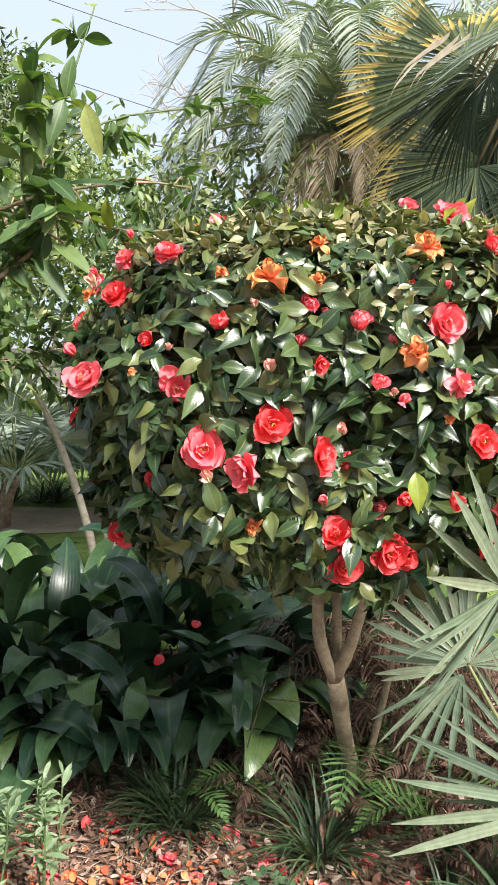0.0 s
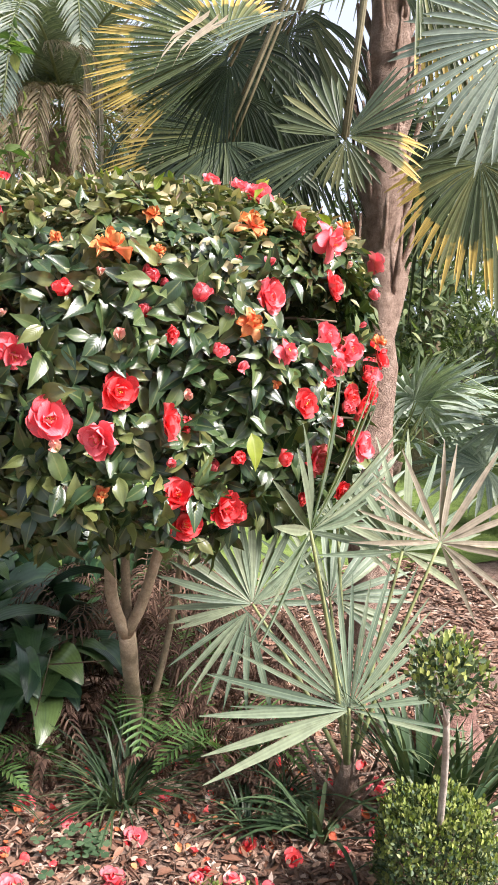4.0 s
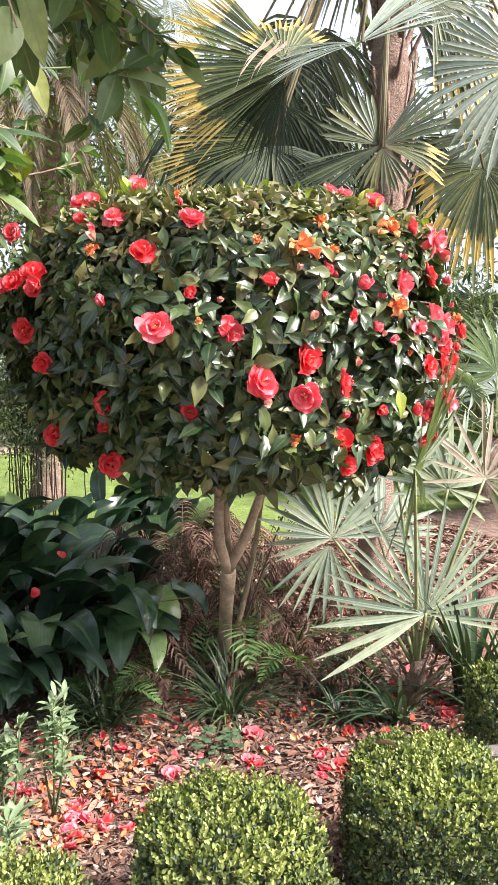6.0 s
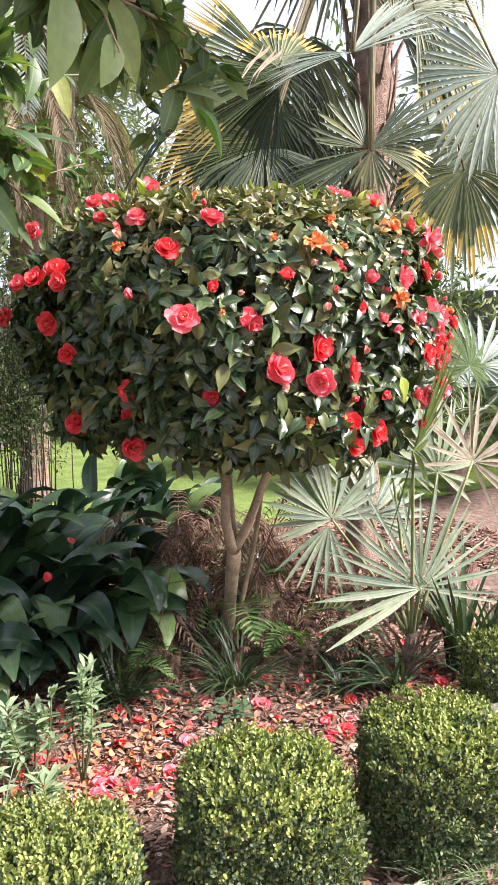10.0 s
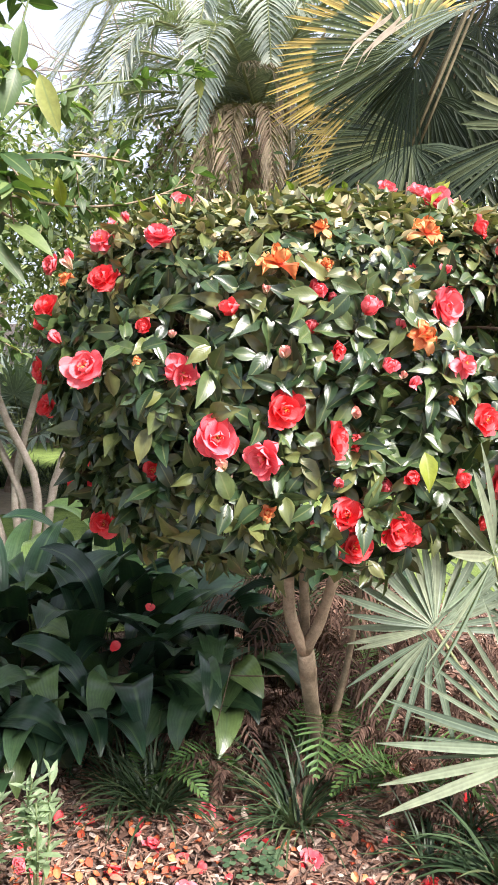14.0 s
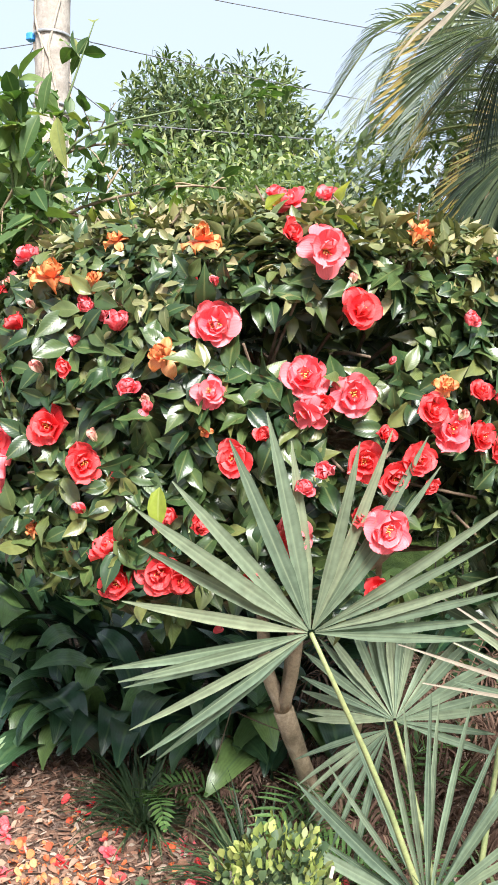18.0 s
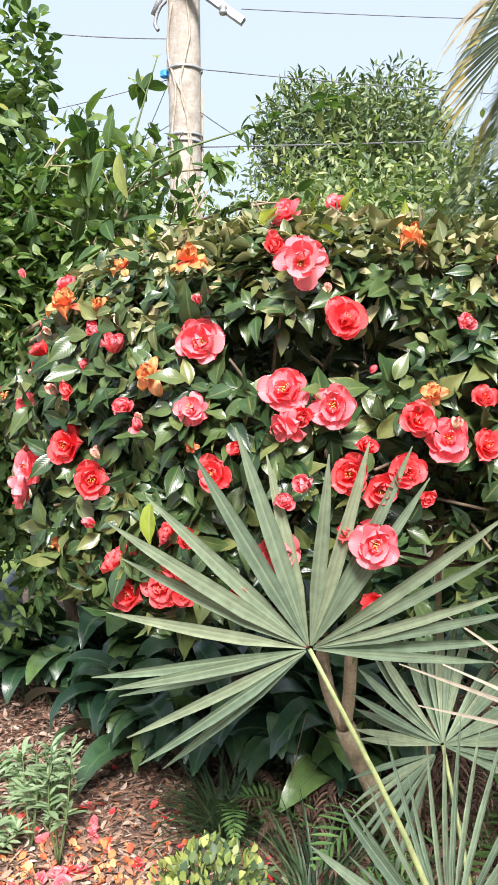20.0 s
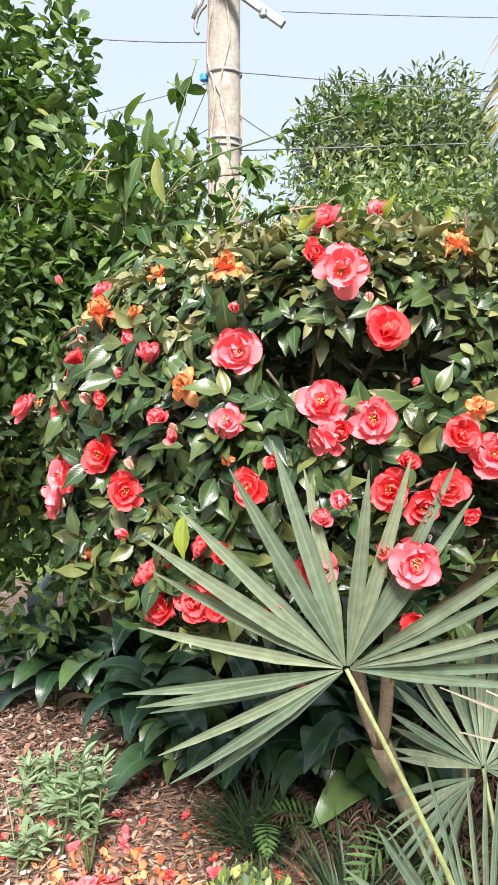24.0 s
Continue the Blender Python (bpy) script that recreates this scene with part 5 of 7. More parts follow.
clump((1.5, 1.95, 0), 46, 0.5, 0.017, 0.4, 39, "tall strap leaves of a lily by the stump", 0.6, None, "lily")


clump((0.4, 1.12, 0), 90, 0.17, 0.004, 1.1, 40, "fine grey green tuft of narrow blades before the box", 0.5, M_SAGE)
clump((0.28, 1.2, 0), 80, 0.16, 0.004, 1.1, 41, "fine grey green tuft of narrow blades before the box", 0.5, M_SAGE)
clump((-0.62, 2.1, 0), 18, 0.3, 0.004, 0.7, 42, "thin pale weed stems standing in the mulch", 0.5, M_SAGE)
clump((-0.5, 2.32, 0), 14, 0.26, 0.004, 0.8, 43, "thin pale weed stems standing in the mulch", 0.5, M_SAGE)

# ---- clipped box ----
BOX_LEAVES = [leaf(0.0145, 0.0086, 3, 0.5, 0.3, 0.1), leaf(0.0135, 0.0082, 3, 0.55, 0.35, -0.1)]


def box_sprigs(parent, c, rx, rz, n, seed):
    """Young shoots standing out of the clipped top, each with pairs of small lime green leaves."""
    r = np.random.default_rng(seed)
    pos, ax, fc = [], [], []
    for _ in range(n):
        a, q = r.uniform(0, 6.28), math.sqrt(r.uniform(0, 1)) * 0.98
        base = np.array([c[0] + rx * q * math.cos(a), c[1] + rx * q * math.sin(a), c[2] + rz * (1 - q ** 5) ** 0.25 * r.uniform(0.9, 1.02)])
        d = unit(np.array([q * math.cos(a) * 0.7, q * math.sin(a) * 0.7, 1.0]) + r.normal(0, 0.25, 3))
        h = r.uniform(0.015, 0.04)
        for k in range(4):
            t = 2 * math.pi * r.uniform()
            for sg in (0, math.pi):
                o = np.array([math.cos(t + sg), math.sin(t + sg), 0.0])
                pos.append(base + d * h * k / 3), ax.append(unit(o + d * (0.5 + 0.3 * k))), fc.append(unit(d - o * 0.4))
    R, p = bases(np.array(pos), np.array(ax), np.array(fc), r.uniform(0.7, 1.05, len(pos)))
    V, F, U = scatter(BOX_LEAVES, R, p)
    part("shoot", mesh_of("shoot", V, F, U, M_BOXTIP), parent, "lime green young shoots on the top", kind="stuff")



def box_ball(parent, c, rx, ry, rz, n, seed, name="foliage", label="", size=1.0, power=3.9, loose=0.014, tips=False):
    """Small leaves over a rounded block."""
    r = np.random.default_rng(seed)
    d = unit(r.standard_normal((n, 3)))
    k = (np.abs(d[:, 0]) ** power + np.abs(d[:, 1]) ** power + np.abs(d[:, 2]) ** power) ** (-1 / power)
    if tips:
        tuft = np.sin(31 * d[:, 0] + seed) * np.sin(29 * d[:, 1] + 2 * seed) + 0.6 * np.sin(33 * d[:, 2])
        d = d[(d[:, 2] > -0.25) & (r.uniform(0, 1, n) < 0.4 + 0.8 * d[:, 2]) & (tuft > r.normal(-0.2, 0.3, n))]
        n = len(d)
        k = (np.abs(d) ** power).sum(1) ** (-1 / power)
    sd = seed % 20
    if sd == 3:  # a hollow in the top of this one
        ok = (np.hypot(d[:, 0] * k * rx - 0.03, d[:, 1] * k * ry + 0.01) > r.uniform(0.03, 0.05, n)) | (d[:, 2] < 0)
        d, k, n = d[ok], k[ok], int(ok.sum())
    lump = 1 + 0.08 * np.sin(6 * d[:, 0] + sd) * np.sin(5 * d[:, 1] + 2 * sd) + 0.07 * np.sin(12 * d[:, 2] + 9 * d[:, 0]) * np.sin(11 * d[:, 1] + sd) + 0.045 * np.sin(25 * d[:, 0]) * np.sin(23 * d[:, 1] + 17 * d[:, 2])
    p = d * (k * lump)[:, None] * [rx, ry, rz]
    p = np.asarray(c) + np.stack([p[:, 0] * 0.88 + p[:, 1] * 0.47, p[:, 1] * 0.88 - p[:, 0] * 0.47, p[:, 2]], 1)
    p = p - d * np.abs(r.normal(0, loose, n))[:, None] + d * (r.uniform(0, 1, (n, 1)) < 0.12) * r.uniform(0, 0.02, (n, 1))
    ax = unit(d * 0.6 + UP * (1.2 if tips else 0.6) + r.normal(0, 0.55, (n, 3)))
    R, p = bases(p, ax, unit(d + UP * 0.5 + r.normal(0, 0.5, (n, 3))), r.uniform(0.75, 1.15, n) * size)
    V, F, U = scatter(BOX_LEAVES, R, p)
    return part(name, mesh_of(name, V, F, U, M_BOXTIP if tips else M_BOX), parent, label, kind="stuff")


def box_core(parent, c, rx, ry, rz):
    """Twigs and shaded inner leaves."""
    T = []
    base = np.array([c[0], c[1], 0.0])
    for _ in range(26):
        d = unit(rng.standard_normal(3)) * [rx, ry, rz] * 0.88
        e = np.asarray(c) + d
        T.append(tube(curve_pts([base + rng.normal(0, 0.01, 3) * [1, 1, 0], (base + np.asarray(c)) / 2 + d * 0.3, e], 5), np.linspace(0.006, 0.002, 5), 5))
    part("inner_growth", tube_mesh("inner_growth", T, M_TWIG), parent, "bare inner twigs", kind="stuff")


for (x, y), rx, rz, h, sd in (((-0.71, 1.5), 0.2, 0.17, 0.2, 1), ((-0.17, 1.4), 0.215, 0.2, 0.22, 2), ((0.4, 1.33), 0.205, 0.187, 0.21, 3)):
    bx = thing("box_bush", (x, y, 0), "box bush clipped into a rounded cube, lime green tips", "bush", "row of clipped box")
    box_core(bx, (x, y, h), rx * 0.75, rx * 0.75, rz * 0.75)
    box_ball(bx, (x, y, h), rx, rx, rz, 19000, sd)
    box_ball(bx, (x, y, h), rx * 0.9, rx * 0.9, rz * 0.9, 7000, sd + 20, "inner_foliage")
    box_ball(bx, (x, y, h + 0.006), rx, rx, rz, 16000, sd + 40, "young_foliage", "lime green young shoot tips", 1.0, tips=True)
    box_sprigs(bx, (x, y, h), rx, rz, 420, sd + 60)
bx = thing("tiered_box_bush", (1.1, 1.6, 0), "box bush in two tiers, a small ball on a bare stem", "bush")
box_core(bx, (1.1, 1.6, 0.2), 0.12, 0.12, 0.15)
box_ball(bx, (1.1, 1.6, 0.2), 0.14, 0.14, 0.17, 8000, 5)
box_ball(bx, (1.1, 1.6, 0.206), 0.14, 0.14, 0.17, 12000, 45, "young_foliage", "lime green young shoot tips", 1.08, tips=True)
box_ball(bx, (1.1, 1.6, 0.2), 0.12, 0.12, 0.15, 2000, 25, "inner_foliage")
part("stem", tube_mesh("stem", [tube(curve_pts([(1.1, 1.6, 0.15), (1.05, 1.52, 0.5), (0.96, 1.42, 0.74)], 7), np.linspace(0.011, 0.007, 7), 7, 0.05), tube([(0.97, 1.43, 0.7), (1.01, 1.45, 0.79), (1.02, 1.46, 0.86)], [0.005, 0.004, 0.003], 5), tube([(0.97, 1.43, 0.7), (0.92, 1.4, 0.79), (0.89, 1.38, 0.86)], [0.005, 0.004, 0.003], 5)], M_PALE), bx)
box_ball(bx, (0.95, 1.41, 0.83), 0.085, 0.085, 0.085, 620, 6, "top_ball", "loose round ball of larger leaves", 1.35, 2.0, 0.03)
box_ball(bx, (0.95, 1.41, 0.83), 0.088, 0.088, 0.088, 900, 46, "young_foliage", "lime green young shoot tips", 1.3, 2.0, 0.02, True)


# ---- stone bowl, stump ----
def lathe(name, prof, k, mat, wob=0.0, seed=0):
    r = np.random.default_rng(seed)
    ang = np.linspace(0, 2 * np.pi, k, endpoint=False)
    P = np.asarray(prof)
    V = np.stack([P[:, None, 0] * np.cos(ang), P[:, None, 0] * np.sin(ang), np.repeat(P[:, 1:2], k, 1)], -1)
    V = (V * (1 + wob * r.standard_normal(V.shape[:2])[..., None])).reshape(-1, 3)
    F = [(i * k + j, i * k + (j + 1) % k, (i + 1) * k + (j + 1) % k, (i + 1) * k + j) for i in range(len(P) - 1) for j in range(k)]
    return mesh_of(name, V, np.array(F), np.zeros((len(V), 2)), mat)


bowl = thing("stone_bowl", (0.86, 1.4, 0), "weathered grey stone bowl with dark soil, standing on the mulch", "planter")
part("body", lathe("body", [(0.001, 0.0), (0.075, 0.0), (0.08, 0.03), (0.06, 0.06), (0.09, 0.1), (0.125, 0.16), (0.135, 0.185), (0.14, 0.2), (0.13, 0.21), (0.112, 0.205), (0.105, 0.17), (0.001, 0.165)], 32, M_STONE, 0.012), bowl, m=Matrix.Diagonal((1, 1, 1, 1)))
part("soil", lathe("soil", [(0.107, 0.178), (0.08, 0.188), (0.04, 0.194), (0.001, 0.19)], 28, M_SOIL, 0.02), bowl, "dark crumbly soil", Matrix.Diagonal((1, 1, 1, 1)))
part("pebble", lathe("pebble", [(0.001, 0.185), (0.03, 0.187), (0.036, 0.205), (0.022, 0.222), (0.001, 0.226)], 14, M_STONE, 0.06, 3), bowl, "rounded pale pebble", Matrix.Translation((0.03, -0.03, 0)))
stump = thing("tree_stump", (1.75, 2.36, 0), "weathered reddish brown stump between strap leaves", "stump")
part("wood", lathe("wood", [(0.001, -0.02), (0.15, -0.02), (0.13, 0.06), (0.105, 0.14), (0.1, 0.24), (0.09, 0.3), (0.05, 0.27), (0.001, 0.24)], 26, plain_material("rotten_wood", [(0.3, (0.12, 0.06, 0.045)), (0.55, (0.33, 0.19, 0.15)), (0.8, (0.55, 0.38, 0.31))], 14.0, 0.9, 1.0, 0.02), 0.07, 8), stump, m=Matrix.Diagonal((1, 1, 1, 1)))


# ---- sage-like seedlings, clover ----
SAGE_LEAF = [leaf(0.075, 0.019, 4, 0.6, 0.3, 0.25), leaf(0.058, 0.017, 4, 0.55, 0.3, 0.1)]


def seedling(at, h, stems_n, seed, label="grey green seedling with narrow leaves in the mulch"):
    r = np.random.default_rng(seed)
    ob = thing("seedling", at, label, "plant", "seedlings in the mulch")
    pos, ax, fc, T = [], [], [], []
    for _ in range(stems_n):
        top = np.array(at) + [r.normal(0, 0.05), r.normal(0, 0.05), h * r.uniform(0.6, 1.0)]
        line = curve_pts([at, (np.array(at) + top) / 2 + r.normal(0, 0.012, 3), top], 9)
        T.append(tube(line, np.linspace(0.0045, 0.002, 9), 5))
        for i in range(34):
            u = r.uniform(0.3, 1.0) ** 0.8
            p = line[int(u * 8)] + (line[min(8, int(u * 8) + 1)] - line[int(u * 8)]) * (u * 8 % 1)
            a = r.uniform(0, 6.28)
            pos.append(p), ax.append([math.cos(a), math.sin(a), r.uniform(0.0, 0.9) + u * 0.3]), fc.append([0.2 * r.normal(), 0.2 * r.normal(), 1.0])
    part("stem", tube_mesh("stem", T, M_GREENSTEM), ob)
    R, p = bases(np.array(pos), np.array(ax), np.array(fc), r.uniform(0.6, 1.1, len(pos)))
    V, F, U = scatter(SAGE_LEAF, R, p)
    part("leaves", mesh_of("leaves", V, F, U, M_SAGE), ob, kind="stuff")


for at, h, n, s in (((-0.46, 2.2, 0), 0.42, 3, 1), ((-0.32, 2.2, 0), 0.46, 4, 2), ((-0.52, 2.36, 0), 0.3, 3, 3), ((-0.62, 2.2, 0), 0.22, 2, 4), ((-0.8, 2.4, 0), 0.2, 3, 5), ((-0.5, 2.05, 0), 0.14, 2, 6)):
    seedling(at, h, n, s)


def clover(at, n, seed):
    r = np.random.default_rng(seed)
    ob = thing("clover_patch", at, "small patch of bright green clover in the mulch", "plant")
    pos, ax = [], []
    for _ in range(n):
        c = np.array(at) + [r.normal(0, 0.05), r.normal(0, 0.04), r.uniform(0.025, 0.07)]
        a0 = r.uniform(0, 6.28)
        for q in range(3):
            pos.append(c), ax.append([math.cos(a0 + 2.1 * q), math.sin(a0 + 2.1 * q), 0.1])
    R, p = bases(np.array(pos), np.array(ax), np.tile(UP, (len(pos), 1)) + r.normal(0, 0.15, (len(pos), 3)), r.uniform(0.8, 1.2, len(pos)))
    V, F, U = scatter([leaf(0.024, 0.024, 4, 0.65, 0.1, 0.1, 0.5)], R, p)
    part("leaves", mesh_of("leaves", V, F, U, M_CLOVER), ob, kind="stuff")


clover((0.33, 2.24, 0), 15, 1)
clover((0.25, 2.3, 0), 7, 2)
clover((0.95, 2.13, 0), 12, 3)


def bush_cloud(parent, c, rad, n, templates, mat, seed, size=1.0, lobes=9, name="crown", label=""):
    """An uneven crown out of lobes of small leaves, with gaps between them."""
    r = np.random.default_rng(seed)
    c, rad = np.asarray(c, float), np.asarray(rad, float)
    cen = c + unit(r.standard_normal((lobes, 3))) * rad * r.uniform(0.35, 0.75, (lobes, 1))
    k = r.integers(0, lobes, n)
    d = unit(r.standard_normal((n, 3)))
    lr = r.uniform(0.32, 0.5, lobes)
    p = cen[k] + d * rad * (lr[k] * r.uniform(0.65, 1.08, n))[:, None]
    ax = unit(d * 0.7 + r.normal(0, 0.7, (n, 3)) + UP * 0.1)
    R, p = bases(p, ax, unit(d * 0.5 + UP * 0.8 + r.normal(0, 0.4, (n, 3))), r.uniform(0.7, 1.2, n) * size)
    V, F, U = scatter(templates, R, p)
    return part(name, mesh_of(name, V, F, U, mat), parent, label, kind="stuff")


# ---- citrus tree at the side ----
CIT_LEAVES = [leaf(0.112, 0.06, 6, 0.42, 0.25, 0.25), leaf(0.098, 0.054, 6, 0.45, 0.4, 0.12), leaf(0.12, 0.056, 6, 0.4, 0.15, 0.4)]
citrus = thing("citrus_tree", (-1.5, 3.4, 0), "citrus tree with long leafy branches reaching over the bed", "tree")
part("trunk", tube_mesh("trunk", [tube(curve_pts([(-1.5, 3.4, -0.05), (-1.52, 3.3, 0.5), (-1.45, 3.05, 1.1), (-1.35, 2.8, 1.7)], 12), np.linspace(0.034, 0.024, 12), 10, 0.05)], M_TWIG), citrus)


def bough(line, r, n, size=1.0, droop=0.3, twigs=7, twig_len=0.22, start=0.25, seed=0, tip=True):
    """A branch with side shoots and leaves; returns nothing, adds two parts."""
    q = np.random.default_rng(seed)
    c = curve_pts(line, 14)
    T = [tube(c, np.linspace(r, r * 0.35, 14), 6)]
    shoots = [c[int(start * 13):]]
    for k in range(twigs):
        i = int(q.uniform(start, 0.98) * 13)
        d = unit(unit(c[min(13, i + 1)] - c[max(0, i - 1)]) * 0.6 + q.normal(0, 0.6, 3) + UP * q.uniform(-0.3, 0.3))
        e = c[i] + d * twig_len * q.uniform(0.6, 1.3)
        s = curve_pts([c[i], (c[i] + e) / 2 + UP * 0.01, e - UP * droop * 0.05], 6)
        T.append(tube(s, np.linspace(r * 0.4, r * 0.15, 6), 5))
        shoots.append(s)
    part("branch", tube_mesh("branch", T, M_GREENSTEM if r < 0.007 else M_BARK), citrus)
    pos, ax, fc = [], [], []
    for _ in range(n):
        s = shoots[int(q.integers(len(shoots)))]
        u = q.uniform(0, len(s) - 1.001)
        i = int(u)
        p, d = s[i] + (s[i + 1] - s[i]) * (u - i), unit(s[i + 1] - s[i])
        sd = q.standard_normal(3)
        ax.append(unit(d * q.uniform(0.2, 0.9) + unit(sd) * 0.8 - UP * droop * q.uniform(0.3, 1.5)))
        fc.append(unit(UP + q.normal(0, 0.45, 3))), pos.append(p)
    R, p = bases(np.array(pos), np.array(ax), np.array(fc), q.uniform(0.65, 1.15, n) * size)
    V, F, U = scatter(CIT_LEAVES, R, p)
    part("foliage", mesh_of("foliage", V, F, U, M_CIT), citrus, "fresh green pointed leaves", kind="stuff")


FORKC = (-1.36, 2.78, 1.6)
bough([FORKC, (-1.1, 2.1, 2.1), (-0.72, 1.6, 2.22), (-0.48, 1.42, 2.12), (-0.36, 1.36, 1.98)], 0.011, 188, 0.53, 0.22, 12, 0.14, 0.5, 1)
bough([FORKC, (-1.25, 2.0, 1.95), (-1.06, 1.5, 2.02), (-0.95, 1.32, 1.96), (-0.88, 1.27, 1.84)], 0.012, 174, 0.70, 0.22, 9, 0.13, 0.5, 2)
bough([FORKC, (-1.1, 1.9, 2.3), (-0.8, 1.45, 2.28), (-0.42, 1.28, 2.2)], 0.01, 275, 0.63, 0.22, 14, 0.2, 0.35, 3)
bough([(-0.8, 1.45, 2.28), (-0.6, 1.5, 2.22), (-0.45, 1.6, 2.2), (-0.28, 1.7, 2.12)], 0.007, 159, 0.55, 0.22, 10, 0.16, 0.2, 14)
bough([(-1.06, 1.5, 2.02), (-0.95, 1.35, 2.06), (-0.8, 1.2, 2.06), (-0.66, 1.1, 2.02)], 0.008, 145, 0.70, 0.22, 9, 0.13, 0.2, 15)
bough([(-1.1, 1.9, 2.3), (-0.9, 1.4, 2.2), (-0.7, 1.3, 2.12), (-0.5, 1.26, 2.06)], 0.008, 145, 0.67, 0.22, 10, 0.14, 0.3, 16)
bough([FORKC, (-1.0, 2.66, 1.72), (-0.75, 2.6, 1.78), (-0.53, 2.55, 1.83), (-0.36, 2.54, 1.99), (-0.36, 2.52, 2.12)], 0.014, 46, 0.95, 0.2, 8, 0.12, 0.62, 17)
bough([(-0.42, 2.54, 1.94), (-0.44, 2.5, 2.1), (-0.42, 2.45, 2.3), (-0.38, 2.45, 2.42)], 0.006, 40, 0.95, 0.2, 6, 0.1, 0.1, 18)
bough([FORKC, (-1.0, 2.7, 1.8), (-0.6, 2.68, 1.86), (-0.44, 2.66, 1.98), (-0.4, 2.6, 2.2)], 0.016, 87, 0.66, 0.35, 8, 0.16, 0.6, 4)
bough([(-0.42, 2.63, 2.05), (-0.36, 2.6, 2.3), (-0.3, 2.62, 2.5), (-0.25, 2.65, 2.68)], 0.006, 22, 0.8, -0.1, 3, 0.08, 0.1, 5)
bough([(-0.5, 2.66, 2.0), (-0.35, 2.58, 2.2), (-0.2, 2.6, 2.32), (0.01, 2.73, 2.4), (0.2, 2.92, 2.49), (0.33, 3.0, 2.56)], 0.005, 44, 0.5, 0.1, 7, 0.08, 0.45, 6)
bough([FORKC, (-1.0, 2.95, 1.9), (-0.6, 3.0, 2.15), (-0.2, 3.1, 2.25), (0.02, 3.12, 2.24)], 0.01, 120, 0.66, 0.2, 14, 0.2, 0.3, 20)
bough([FORKC, (-1.0, 2.95, 2.0), (-0.7, 2.85, 2.25), (-0.4, 2.85, 2.35), (-0.2, 2.95, 2.36)], 0.009, 80, 0.7, 0.2, 10, 0.16, 0.3, 21)
bough([(-0.6, 3.0, 2.15), (-0.3, 3.2, 2.1), (0.0, 3.3, 2.12), (0.25, 3.3, 2.2)], 0.007, 80, 0.66, 0.2, 10, 0.16, 0.1, 22)
bough([FORKC, (-1.3, 2.7, 2.05), (-1.15, 2.8, 2.35), (-1.0, 2.9, 2.6)], 0.012, 110, 0.66, 0.3, 14, 0.3, 0.2, 7)
bough([FORKC, (-1.0, 3.0, 1.8), (-0.72, 3.2, 2.1), (-0.55, 3.3, 2.4)], 0.012, 217, 0.66, 0.35, 14, 0.3, 0.2, 8)
bough([FORKC, (-1.1, 3.2, 1.5), (-0.75, 3.4, 1.55), (-0.5, 3.5, 1.7)], 0.012, 246, 0.66, 0.4, 14, 0.32, 0.15, 9)
bough([FORKC, (-1.5, 3.2, 2.0), (-1.3, 3.5, 2.5), (-1.1, 3.7, 2.7)], 0.012, 120, 0.66, 0.3, 16, 0.34, 0.15, 10)
bough([FORKC, (-1.7, 2.6, 1.9), (-1.9, 2.9, 2.4), (-1.8, 3.3, 2.9)], 0.012, 170, 0.66, 0.3, 16, 0.36, 0.15, 12)
bough([FORKC, (-1.15, 2.3, 1.75), (-0.95, 2.1, 1.7), (-0.8, 2.0, 1.55)], 0.01, 70, 0.9, 0.7, 8, 0.18, 0.3, 13)


bush_cloud(citrus, (-1.5, 3.3, 2.12), (0.75, 0.7, 0.72), 3600, CIT_LEAVES, M_CIT, 91, 0.68, 16, "foliage", "dense crown of pointed green leaves")
# Added out of view, between the sun and the near boughs, to shade them.
bush_cloud(citrus, (-0.35, 0.7, 2.95), (1.0, 0.85, 0.35), 9000, CIT_LEAVES, M_CIT, 96, 0.8, 16, "foliage", "unseen leafy crown added overhead to shade the near boughs")
bush_cloud(citrus, (-1.2, 2.9, 1.9), (0.36, 0.4, 0.8), 2600, CIT_LEAVES, M_CIT, 93, 0.68, 14, "foliage", "leafy branches over the aspidistra")
bush_cloud(citrus, (-1.28, 2.75, 1.75), (0.42, 0.5, 0.95), 5175, CIT_LEAVES, M_CIT, 94, 0.68, 18, "foliage", "dense leafy side of the crown")
bush_cloud(citrus, (-1.62, 2.9, 2.85), (0.45, 0.42, 0.75), 2600, CIT_LEAVES, M_CIT, 97, 0.72, 12, "foliage", "leafy top of the crown")
bush_cloud(citrus, (-1.34, 2.8, 0.95), (0.4, 0.45, 0.55), 1900, CIT_LEAVES, M_CIT, 95, 0.68, 10, "foliage", "low leafy branches by the trunk")


def single_leaf(base, tip, face, W, mat, label="", curl=0.25, fold=0.3):
    """One large leaf of the nearest spray, from its stalk to its tip."""
    base, tip = np.asarray(base, float), np.asarray(tip, float)
    L = float(np.linalg.norm(tip - base))
    Rm, _ = bases(np.zeros((1, 3)), unit(tip - base)[None], np.asarray(face, float)[None], [1.0])
    V, F, U = leaf(L, W, 8, 0.45, fold, curl)
    part("leaf", mesh_of("leaf", V, F, U, mat), citrus, label, mat4(Rm[0], base - np.array(citrus.location)))


